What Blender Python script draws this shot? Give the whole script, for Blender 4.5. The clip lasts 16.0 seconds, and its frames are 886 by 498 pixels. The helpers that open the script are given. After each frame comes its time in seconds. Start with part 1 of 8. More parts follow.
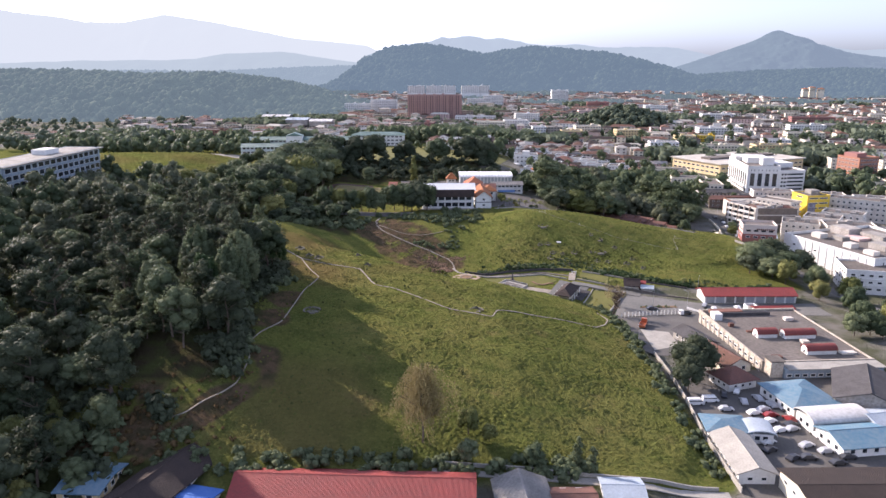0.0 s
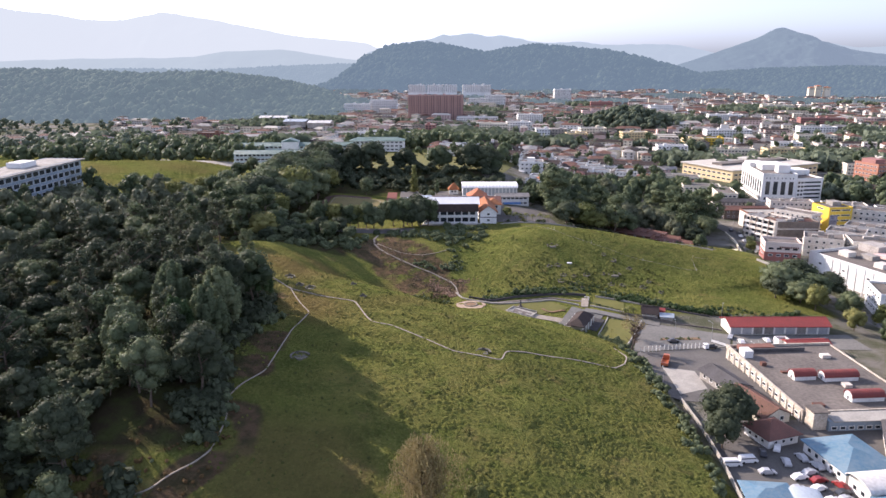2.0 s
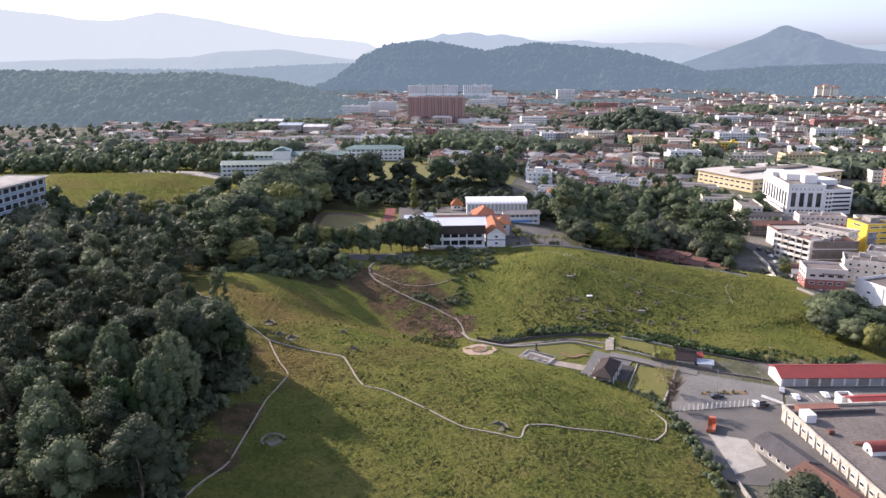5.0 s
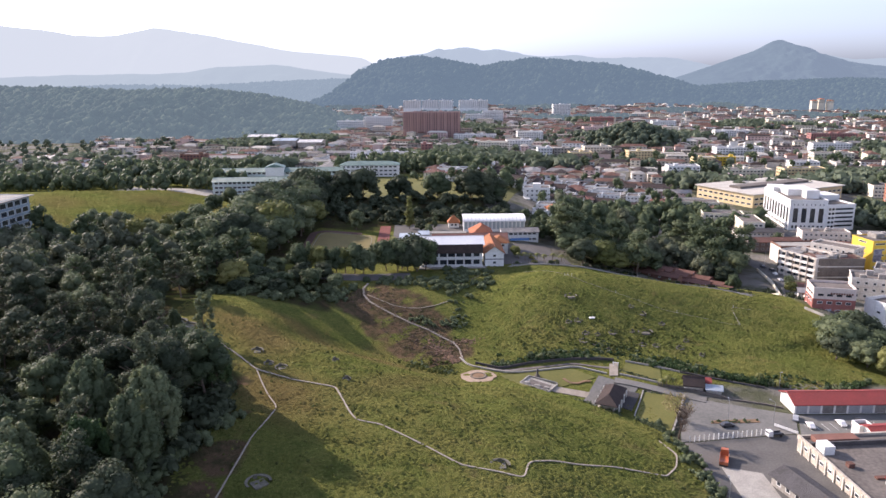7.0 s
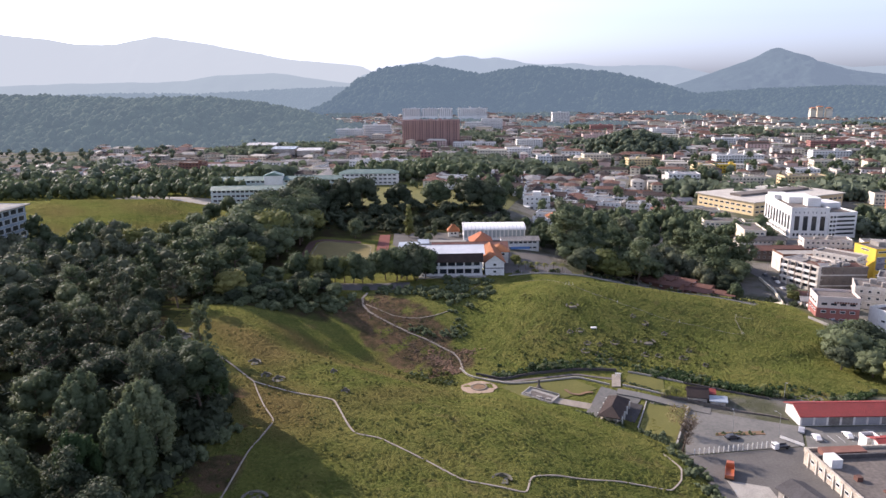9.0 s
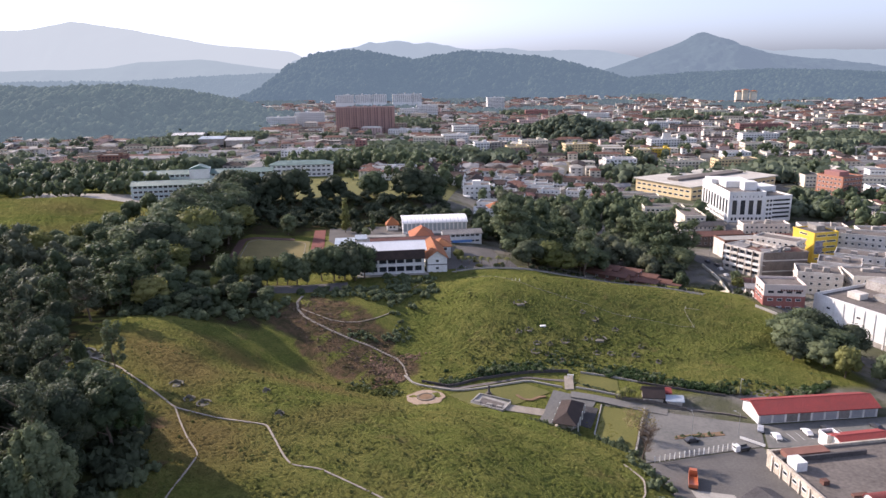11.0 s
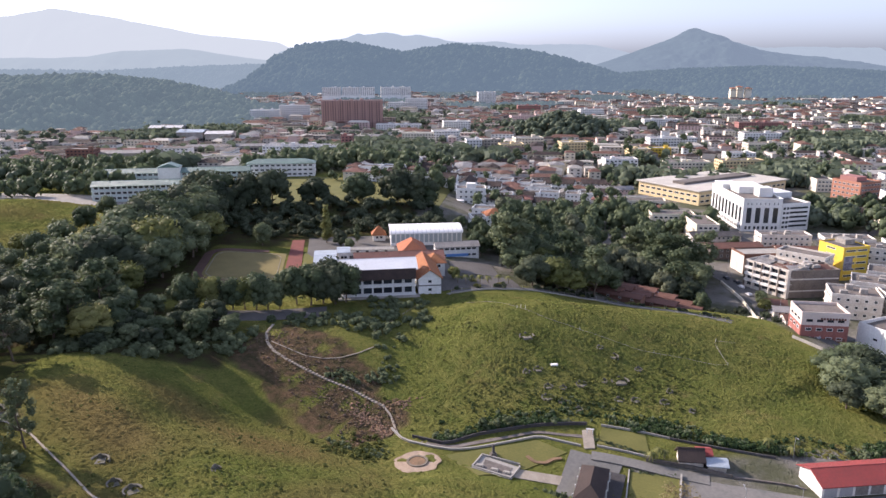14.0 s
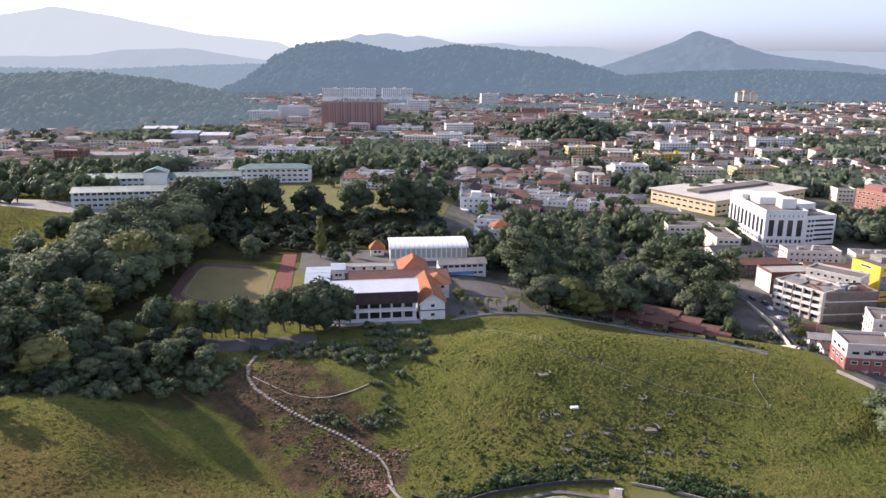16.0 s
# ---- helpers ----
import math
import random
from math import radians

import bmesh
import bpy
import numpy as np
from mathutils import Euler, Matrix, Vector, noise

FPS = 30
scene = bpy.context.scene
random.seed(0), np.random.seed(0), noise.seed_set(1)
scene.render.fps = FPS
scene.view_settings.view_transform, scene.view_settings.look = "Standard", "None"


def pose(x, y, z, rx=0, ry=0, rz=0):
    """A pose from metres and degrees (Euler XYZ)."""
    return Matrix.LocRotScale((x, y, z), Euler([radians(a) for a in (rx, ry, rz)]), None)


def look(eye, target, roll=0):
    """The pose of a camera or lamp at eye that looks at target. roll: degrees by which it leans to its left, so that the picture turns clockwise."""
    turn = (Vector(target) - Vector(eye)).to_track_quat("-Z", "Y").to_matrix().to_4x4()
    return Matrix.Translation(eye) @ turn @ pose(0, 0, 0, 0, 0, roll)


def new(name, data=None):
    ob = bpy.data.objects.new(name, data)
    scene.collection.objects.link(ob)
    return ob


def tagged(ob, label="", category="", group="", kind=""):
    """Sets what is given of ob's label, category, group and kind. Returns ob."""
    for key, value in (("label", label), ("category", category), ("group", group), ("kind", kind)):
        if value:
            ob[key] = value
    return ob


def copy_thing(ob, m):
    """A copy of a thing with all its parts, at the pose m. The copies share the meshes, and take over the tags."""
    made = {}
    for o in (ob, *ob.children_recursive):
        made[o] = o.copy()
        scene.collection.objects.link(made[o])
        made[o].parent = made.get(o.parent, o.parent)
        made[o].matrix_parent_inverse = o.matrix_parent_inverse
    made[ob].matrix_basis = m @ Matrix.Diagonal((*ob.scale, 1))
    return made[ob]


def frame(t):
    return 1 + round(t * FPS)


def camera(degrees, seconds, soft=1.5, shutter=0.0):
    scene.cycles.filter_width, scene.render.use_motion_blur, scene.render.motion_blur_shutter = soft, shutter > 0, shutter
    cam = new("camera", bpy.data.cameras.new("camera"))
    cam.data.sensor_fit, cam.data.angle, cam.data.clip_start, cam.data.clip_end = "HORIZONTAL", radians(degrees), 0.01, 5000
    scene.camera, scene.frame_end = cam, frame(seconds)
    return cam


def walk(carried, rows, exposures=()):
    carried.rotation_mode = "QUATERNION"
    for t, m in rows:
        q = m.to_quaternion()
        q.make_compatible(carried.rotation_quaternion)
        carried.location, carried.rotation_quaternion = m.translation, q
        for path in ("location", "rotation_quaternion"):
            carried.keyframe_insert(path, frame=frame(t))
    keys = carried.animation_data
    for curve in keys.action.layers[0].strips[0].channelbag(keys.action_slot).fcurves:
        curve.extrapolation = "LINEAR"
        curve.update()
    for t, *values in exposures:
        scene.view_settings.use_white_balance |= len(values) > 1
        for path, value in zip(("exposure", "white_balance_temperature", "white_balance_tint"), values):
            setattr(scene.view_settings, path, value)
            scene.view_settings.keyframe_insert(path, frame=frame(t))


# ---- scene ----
cam = camera(62.5, 16.0)
PATH = [
    (0, (9.90, -27.07, 95.72), (18.79, 263.22, 20.55), 0.04),
    (0.5, (10.06, -21.00, 95.78), (18.75, 269.16, 20.08), -0.01),
    (1, (10.09, -14.39, 97.28), (18.79, 275.63, 21.03), -0.07),
    (1.5, (10.11, -7.50, 99.03), (18.70, 282.47, 22.57), -0.00),
    (2, (9.99, -0.66, 100.61), (18.53, 289.32, 24.20), -0.01),
    (2.5, (10.01, 6.44, 102.15), (18.47, 296.47, 25.90), -0.07),
    (3, (9.96, 13.40, 103.02), (18.35, 303.39, 26.63), -0.07),
    (3.5, (9.92, 20.19, 103.47), (18.15, 310.06, 26.63), -0.12),
    (4, (9.73, 27.20, 103.69), (17.97, 317.01, 26.59), -0.17),
    (6.5, (10.10, 50.58, 103.76), (19.37, 341.08, 29.44), -0.30),
    (7, (9.89, 50.84, 103.62), (20.03, 342.06, 32.31), -0.33),
    (7.5, (9.84, 50.72, 103.69), (20.32, 342.41, 34.36), -0.35),
    (8, (9.79, 50.87, 103.50), (20.53, 342.96, 35.90), -0.33),
    (10.5, (9.85, 66.00, 103.47), (20.00, 357.10, 31.66), -0.59),
    (11, (9.78, 71.81, 103.83), (45.55, 360.33, 29.85), -0.71),
    (11.5, (9.97, 78.39, 103.66), (46.25, 366.64, 28.86), -0.52),
    (12, (10.39, 85.29, 103.54), (46.81, 373.39, 28.23), -0.38),
    (12.5, (10.67, 92.38, 103.47), (47.12, 380.39, 27.85), -0.26),
    (13, (11.35, 99.39, 103.59), (51.42, 386.80, 27.48), -0.13),
    (13.5, (11.73, 106.53, 103.53), (52.74, 393.70, 27.03), 0.00),
    (14, (12.57, 113.88, 103.37), (53.41, 401.03, 26.73), 0.04),
    (14.5, (13.28, 121.01, 103.40), (53.90, 408.19, 26.71), 0.09),
    (15, (14.18, 128.52, 103.12), (54.74, 415.80, 26.82), 0.20),
    (15.5, (14.92, 135.55, 102.99), (55.54, 422.88, 26.88), 0.39),
    (16, (15.21, 142.97, 102.72), (55.88, 430.28, 26.57), 0.47),
]
walk(cam, [(t, look(eye, target, roll)) for t, eye, target, roll in PATH], [(0, 1.66, 6350, 21), (4, 1.66, 6350, 21), (6.5, 1.6, 6350, 21), (8, 1.46, 6350, 21), (10.5, 1.43, 6350, 21), (13, 1.49, 6350, 21), (16, 1.54, 6350, 21)])

# ---- world, sun ----
SUN_AZ, SUN_EL = 51.0, 25.0          # degrees west of north (+y), above the horizon
world = bpy.data.worlds.new("sky")
scene.world = world
world.use_nodes = True
wn = world.node_tree
sky = wn.nodes.new("ShaderNodeTexSky")
sky.sky_type = "NISHITA"
sky.sun_disc = False
sky.sun_elevation = radians(SUN_EL)
sky.sun_rotation = radians(-SUN_AZ)
sky.altitude = 100
sky.air_density, sky.dust_density, sky.ozone_density = 1.0, 1.6, 3.0
bg = wn.nodes["Background"]
bg.inputs["Strength"].default_value = 0.09
pale = wn.nodes.new("ShaderNodeHueSaturation")     # moist, milky air
pale.inputs["Saturation"].default_value = 0.34
cool = wn.nodes.new("ShaderNodeMix")
cool.data_type, cool.blend_type = "RGBA", "MULTIPLY"
cool.inputs["Factor"].default_value = 1.0
cool.inputs["B"].default_value = (0.86, 0.96, 1.17, 1)
wn.links.new(sky.outputs[0], pale.inputs["Color"])
wn.links.new(pale.outputs[0], cool.inputs["A"])
wn.links.new(cool.outputs["Result"], bg.inputs[0])
sun_data = bpy.data.lights.new("sun", "SUN")
sun_data.energy, sun_data.angle, sun_data.color = 3.0, radians(0.6), (1.0, 0.88, 0.73)
sun = new("sun", sun_data)
sd = Vector((-math.sin(radians(SUN_AZ)) * math.cos(radians(SUN_EL)), math.cos(radians(SUN_AZ)) * math.cos(radians(SUN_EL)), math.sin(radians(SUN_EL))))
sun.matrix_world = look(sd * 300, (0, 0, 0))

# ---- materials ----
MATS = {}


def material(name, colour, second=None, rough=0.8, metal=0.0, scale=0.4, bump=0.0, fine=6.0, ribs=0.0, rib_axis="X",
             vary=0.0, island=0.0, glow=None, translucent=0.0, contrast=0.5, spec=0.15):
    """A procedural surface: two tones mixed by coarse and fine noise, optional ribs, relief, object and island variation."""
    if name in MATS:
        return MATS[name]
    m = bpy.data.materials.new(name)
    m.use_nodes = True
    t = m.node_tree
    n, l = t.nodes, t.links
    b = n["Principled BSDF"]
    b.inputs["Roughness"].default_value = rough
    b.inputs["Metallic"].default_value = metal
    b.inputs["Specular IOR Level"].default_value = spec
    co = n.new("ShaderNodeTexCoord")
    second = second or tuple(0.7 * c for c in colour)
    coarse = n.new("ShaderNodeTexNoise")
    coarse.inputs["Scale"].default_value, coarse.inputs["Detail"].default_value = scale, 6
    small = n.new("ShaderNodeTexNoise")
    small.inputs["Scale"].default_value, small.inputs["Detail"].default_value = scale * fine, 4
    l.new(co.outputs["Object"], coarse.inputs["Vector"])
    l.new(co.outputs["Object"], small.inputs["Vector"])
    add = n.new("ShaderNodeMath")
    add.operation = "ADD"
    half = n.new("ShaderNodeMath")
    half.operation = "MULTIPLY"
    half.inputs[1].default_value = 0.5
    l.new(coarse.outputs["Fac"], add.inputs[0])
    l.new(small.outputs["Fac"], add.inputs[1])
    l.new(add.outputs[0], half.inputs[0])
    ramp = n.new("ShaderNodeMapRange")
    ramp.inputs["From Min"].default_value, ramp.inputs["From Max"].default_value = 0.5 - 0.5 * (1 - contrast) * 0.5 - 0.02, 0.5 + 0.5 * (1 - contrast) * 0.5 + 0.02
    l.new(half.outputs[0], ramp.inputs["Value"])
    mix = n.new("ShaderNodeMix")
    mix.data_type = "RGBA"
    mix.inputs["A"].default_value, mix.inputs["B"].default_value = (*colour, 1), (*second, 1)
    l.new(ramp.outputs[0], mix.inputs["Factor"])
    out = mix.outputs["Result"]
    for source, amount in (("ShaderNodeObjectInfo", vary), ("ShaderNodeNewGeometry", island)):
        if amount:
            info = n.new(source)
            hsv = n.new("ShaderNodeHueSaturation")
            val = n.new("ShaderNodeMapRange")
            val.inputs["To Min"].default_value, val.inputs["To Max"].default_value = 1 - amount, 1 + amount
            l.new(info.outputs["Random" if vary and source.endswith("Info") else "Random Per Island"], val.inputs["Value"])
            l.new(val.outputs[0], hsv.inputs["Value"])
            hue = n.new("ShaderNodeMapRange")
            hue.inputs["To Min"].default_value, hue.inputs["To Max"].default_value = 0.5 + 0.06 * amount, 0.5 - 0.06 * amount
            l.new(info.outputs["Random" if vary and source.endswith("Info") else "Random Per Island"], hue.inputs["Value"])
            l.new(hue.outputs[0], hsv.inputs["Hue"])
            l.new(out, hsv.inputs["Color"])
            out = hsv.outputs["Color"]
    l.new(out, b.inputs["Base Color"])
    relief = small.outputs["Fac"]
    if ribs:
        wave = n.new("ShaderNodeTexWave")
        wave.bands_direction = rib_axis
        wave.inputs["Scale"].default_value = ribs
        l.new(co.outputs["Object"], wave.inputs["Vector"])
        both = n.new("ShaderNodeMath")
        both.operation = "MULTIPLY_ADD"
        l.new(small.outputs["Fac"], both.inputs[0])
        both.inputs[1].default_value = 0.3
        l.new(wave.outputs["Fac"], both.inputs[2])
        relief = both.outputs[0]
    if bump:
        bn = n.new("ShaderNodeBump")
        bn.inputs["Strength"].default_value, bn.inputs["Distance"].default_value = min(bump, 1.0), 0.15 if bump <= 1 else 0.15 * bump
        l.new(relief, bn.inputs["Height"])
        l.new(bn.outputs[0], b.inputs["Normal"])
    last = b.outputs[0]
    if translucent:
        tr = n.new("ShaderNodeBsdfTranslucent")
        l.new(out, tr.inputs["Color"])
        ms = n.new("ShaderNodeMixShader")
        ms.inputs[0].default_value = translucent
        l.new(last, ms.inputs[1])
        l.new(tr.outputs[0], ms.inputs[2])
        last = ms.outputs[0]
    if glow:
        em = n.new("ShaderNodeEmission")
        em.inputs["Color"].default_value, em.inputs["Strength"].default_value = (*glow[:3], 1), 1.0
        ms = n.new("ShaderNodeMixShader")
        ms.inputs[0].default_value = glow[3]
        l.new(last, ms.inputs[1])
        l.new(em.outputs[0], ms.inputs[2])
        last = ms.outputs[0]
    l.new(last, n["Material Output"].inputs["Surface"])
    MATS[name] = m
    return m


WHITE = material("white_paint", (0.78, 0.77, 0.74), (0.60, 0.59, 0.56), 0.75, scale=0.15, fine=9, bump=0.1, vary=0.05)
BLUE_TARP = material("bright_blue_sheet", (0.05, 0.14, 0.42), (0.08, 0.18, 0.45), 0.5, scale=0.5)
CREAM = material("cream_paint", (0.72, 0.66, 0.52), (0.56, 0.50, 0.40), 0.8, scale=0.15, fine=9, bump=0.1, vary=0.08)
PINK = material("pink_paint", (0.66, 0.48, 0.43), (0.52, 0.38, 0.34), 0.8, scale=0.15, fine=9, vary=0.08)
GREY = material("grey_plaster", (0.40, 0.375, 0.34), (0.22, 0.2, 0.175), 0.9, scale=0.2, fine=8, bump=0.2, vary=0.12)
STAINED = material("stained_white_plaster", (0.74, 0.70, 0.63), (0.44, 0.38, 0.32), 0.9, scale=0.22, fine=7, bump=0.2, vary=0.08, contrast=0.3)
YELLOW = material("yellow_paint", (0.72, 0.5, 0.07), (0.6, 0.4, 0.06), 0.6, scale=0.1, fine=9)
PALE_YELLOW = material("pale_yellow_paint", (0.70, 0.56, 0.32), (0.55, 0.43, 0.25), 0.7, scale=0.1, fine=9)
RED_PAINT = material("red_paint", (0.40, 0.075, 0.05), (0.30, 0.06, 0.04), 0.7, scale=0.15, fine=9)
GRIME = material("grimy_cream_plaster", (0.58, 0.52, 0.43), (0.30, 0.255, 0.205), 0.9, scale=0.25, fine=7, bump=0.2)
BRICK = material("brown_brick", (0.22, 0.115, 0.085), (0.15, 0.08, 0.06), 0.9, scale=0.4, fine=12, bump=0.3, vary=0.1)
TERRACOTTA_WALL = material("terracotta_wall", (0.42, 0.20, 0.13), (0.34, 0.16, 0.11), 0.85, scale=0.1, fine=9)
DULL_RED = material("dull_red_paint", (0.36, 0.15, 0.125), (0.28, 0.12, 0.1), 0.8, scale=0.15, fine=9)
# Brick red with distance haze greyed into the base colour.
SLAB_RED = material("hazed_brick_red_paint", (0.44, 0.28, 0.24), (0.36, 0.23, 0.2), 0.85, scale=0.1, fine=9)
FADED_RED = material("faded_red_paint", (0.36, 0.17, 0.15), (0.28, 0.14, 0.12), 0.8, scale=0.15, fine=9)
BLUE_WALL = material("pale_blue_paint", (0.30, 0.36, 0.40), (0.22, 0.27, 0.31), 0.7, scale=0.15, fine=9)
MINT = material("mint_paint", (0.50, 0.58, 0.56), (0.38, 0.45, 0.44), 0.75, scale=0.15, fine=9)
GLASS = material("dark_window_glass", (0.035, 0.042, 0.05), (0.02, 0.024, 0.03), 0.12, scale=1.0, vary=0.3, spec=0.6)
TILE_ORANGE = material("orange_roof_tiles", (0.44, 0.165, 0.075), (0.31, 0.12, 0.065), 0.8, scale=0.3, fine=10, ribs=1.6, bump=0.6, vary=0.1)
TILE_RED = material("red_brown_roof_tiles", (0.21, 0.105, 0.08), (0.135, 0.08, 0.065), 0.85, scale=0.3, fine=10, ribs=1.6, bump=0.6, vary=0.15)
TILE_BROWN = material("brown_roof_tiles", (0.07, 0.052, 0.046), (0.046, 0.037, 0.034), 0.85, scale=0.3, fine=10, ribs=1.6, bump=0.6, vary=0.15)
ROOF_RED = material("red_metal_roof", (0.31, 0.062, 0.055), (0.22, 0.055, 0.05), 0.65, scale=0.2, fine=8, ribs=1.2, bump=0.5)
ROOF_WHITE = material("white_metal_roof", (0.62, 0.605, 0.58), (0.42, 0.405, 0.38), 0.6, scale=0.15, fine=8, ribs=1.0, bump=0.4)
ROOF_CLEAN = material("clean_white_metal_roof", (0.84, 0.83, 0.81), (0.74, 0.73, 0.7), 0.55, scale=0.15, fine=8, ribs=1.0, bump=0.3)
ROOF_BLUE = material("faded_blue_metal_roof", (0.07, 0.165, 0.25), (0.19, 0.25, 0.285), 0.6, scale=0.22, fine=5, ribs=1.2, bump=0.5, vary=0.15, contrast=0.3)
ROOF_PALE = material("pale_blue_metal_roof", (0.40, 0.46, 0.52), (0.30, 0.34, 0.38), 0.6, scale=0.25, fine=7, ribs=1.2, bump=0.5)
ROOF_GREY = material("grey_metal_roof", (0.30, 0.285, 0.27), (0.17, 0.16, 0.15), 0.6, scale=0.25, fine=7, ribs=1.2, bump=0.5, vary=0.2)
ROOF_GREEN = material("green_metal_roof", (0.15, 0.225, 0.195), (0.11, 0.17, 0.15), 0.5, scale=0.2, fine=7, ribs=1.2, bump=0.5)
ROOF_DARK = material("dark_asbestos_roof", (0.10, 0.095, 0.095), (0.065, 0.06, 0.06), 0.85, scale=0.25, fine=8, ribs=1.4, bump=0.5, vary=0.15)
SLAB = material("weathered_roof_slab", (0.185, 0.163, 0.143), (0.09, 0.079, 0.07), 0.95, scale=0.12, fine=8, bump=0.2, vary=0.12, contrast=0.35)
CONCRETE = material("pale_concrete", (0.40, 0.375, 0.33), (0.25, 0.235, 0.21), 0.9, contrast=0.35, scale=0.3, fine=8, bump=0.2)
ASPHALT = material("worn_asphalt", (0.145, 0.136, 0.126), (0.088, 0.083, 0.078), 0.95, contrast=0.3, scale=0.12, fine=14, bump=0.15)
LOT = material("pale_worn_lot_asphalt", (0.2, 0.188, 0.172), (0.115, 0.117, 0.108), 0.95, contrast=0.35, scale=0.1, fine=12, bump=0.15)
ROAD = material("road_asphalt", (0.13, 0.126, 0.12), (0.085, 0.083, 0.08), 0.95, scale=0.1, fine=14, bump=0.1)
PAINT_LINE = material("white_line_paint", (0.72, 0.72, 0.70), (0.5, 0.5, 0.48), 0.7, scale=1.5)
STEEL = material("galvanised_steel", (0.45, 0.46, 0.47), (0.36, 0.37, 0.38), 0.45, 0.7, scale=1.0)
EARTH = material("bare_red_earth", (0.26, 0.16, 0.095), (0.15, 0.105, 0.065), 0.95, scale=0.35, fine=7, bump=0.6)
RUST = material("rusty_brown_iron", (0.17, 0.085, 0.065), (0.10, 0.058, 0.047), 0.85, scale=0.4, fine=7, bump=0.3)
TRACK = material("red_running_track", (0.21, 0.075, 0.06), (0.15, 0.06, 0.05), 0.9, scale=0.3, fine=8)
LAWN = material("mown_lawn", (0.155, 0.145, 0.046), (0.105, 0.108, 0.034), 0.95, scale=0.12, fine=14, bump=0.3)
BARK = material("tree_bark", (0.16, 0.125, 0.095), (0.09, 0.07, 0.055), 0.95, scale=0.9, fine=6, bump=0.6)
RUBBER = material("black_rubber", (0.02, 0.02, 0.02), (0.03, 0.03, 0.03), 0.85, scale=2)


def leaf(name, a, b):
    return material(name, a, b, 0.6, scale=0.25, fine=4, vary=0.34, island=0.12, translucent=0.3, spec=0.06)


LEAF_DARK = leaf("dark_green_foliage", (0.079, 0.096, 0.057), (0.05, 0.064, 0.04))
LEAF_MID = leaf("green_foliage", (0.127, 0.155, 0.083), (0.093, 0.118, 0.065))
LEAF_LIGHT = leaf("light_green_foliage", (0.19, 0.195, 0.068), (0.14, 0.15, 0.056))
LEAF_GREY = leaf("grey_green_foliage", (0.108, 0.124, 0.078), (0.074, 0.088, 0.057))
LEAF_GREEN = leaf("fresh_green_foliage", (0.082, 0.12, 0.048), (0.053, 0.083, 0.036))
LEAF_DRY = leaf("dry_olive_twigs", (0.24, 0.21, 0.095), (0.17, 0.15, 0.07))


def grass_material(name="hill_grass"):
    """Rough hill grass with olive, green and dry patches; bare soil and dusty town ground by the mesh's own cover values."""
    m = bpy.data.materials.new(name)
    m.use_nodes = True
    t = m.node_tree
    n, l = t.nodes, t.links
    b = n["Principled BSDF"]
    b.inputs["Roughness"].default_value = 0.95
    b.inputs["Specular IOR Level"].default_value = 0.0
    co = n.new("ShaderNodeTexCoord")

    def noise_at(scale, detail=5, rough=0.6):
        x = n.new("ShaderNodeTexNoise")
        x.inputs["Scale"].default_value, x.inputs["Detail"].default_value, x.inputs["Roughness"].default_value = scale, detail, rough
        l.new(co.outputs["Object"], x.inputs["Vector"])
        return x.outputs["Fac"]

    def blend(a, b_, fac, lo, hi):
        r = n.new("ShaderNodeMapRange")
        r.inputs["From Min"].default_value, r.inputs["From Max"].default_value = lo, hi
        l.new(fac, r.inputs["Value"])
        x = n.new("ShaderNodeMix")
        x.data_type = "RGBA"
        for key, v in (("A", a), ("B", b_)):
            if isinstance(v, tuple):
                x.inputs[key].default_value = (*v, 1)
            else:
                l.new(v, x.inputs[key])
        l.new(r.outputs[0], x.inputs["Factor"])
        return x.outputs["Result"]

    def cover(key):
        a = n.new("ShaderNodeAttribute")
        a.attribute_name = key
        return a.outputs["Fac"]

    big, middle, small = noise_at(0.028), noise_at(0.16, 6), noise_at(0.9, 6, 0.7)
    col = blend((0.14, 0.16, 0.041), (0.19, 0.18, 0.057), big, 0.36, 0.64)
    col = blend(col, (0.094, 0.12, 0.032), middle, 0.46, 0.7)
    col = blend(col, (0.2, 0.146, 0.07), noise_at(0.07, 7, 0.7), 0.57, 0.76)
    col = blend(col, (0.255, 0.25, 0.085), noise_at(1.3, 6, 0.8), 0.5, 0.7)
    col = blend(col, (0.08, 0.095, 0.028), small, 0.52, 0.7)
    col = blend(col, (0.06, 0.072, 0.022), noise_at(2.6, 5, 0.8), 0.57, 0.7)
    soil = blend((0.155, 0.106, 0.066), (0.08, 0.07, 0.038), noise_at(0.3, 6), 0.4, 0.6)
    # dark forest floor colour, also painted as shade beside the sports field
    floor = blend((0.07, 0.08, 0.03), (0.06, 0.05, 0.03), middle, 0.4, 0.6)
    town = blend((0.24, 0.225, 0.20), (0.12, 0.125, 0.08), noise_at(0.03, 6, 0.65), 0.42, 0.56)
    col = blend(col, (0.172, 0.132, 0.056), cover("dry"), 0.15, 1.1)
    col = blend(col, soil, cover("soil"), 0.35, 0.65)
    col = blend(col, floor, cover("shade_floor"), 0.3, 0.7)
    col = blend(col, town, cover("town"), 0.3, 0.7)
    l.new(col, b.inputs["Base Color"])
    bn = n.new("ShaderNodeBump")
    bn.inputs["Strength"].default_value, bn.inputs["Distance"].default_value = 1.0, 1.1
    s = n.new("ShaderNodeMath")
    s.operation = "MULTIPLY_ADD"
    l.new(noise_at(0.45, 8, 0.75), s.inputs[0])
    s.inputs[1].default_value = 1.0
    l.new(small, s.inputs[2])
    l.new(s.outputs[0], bn.inputs["Height"])
    l.new(bn.outputs[0], b.inputs["Normal"])
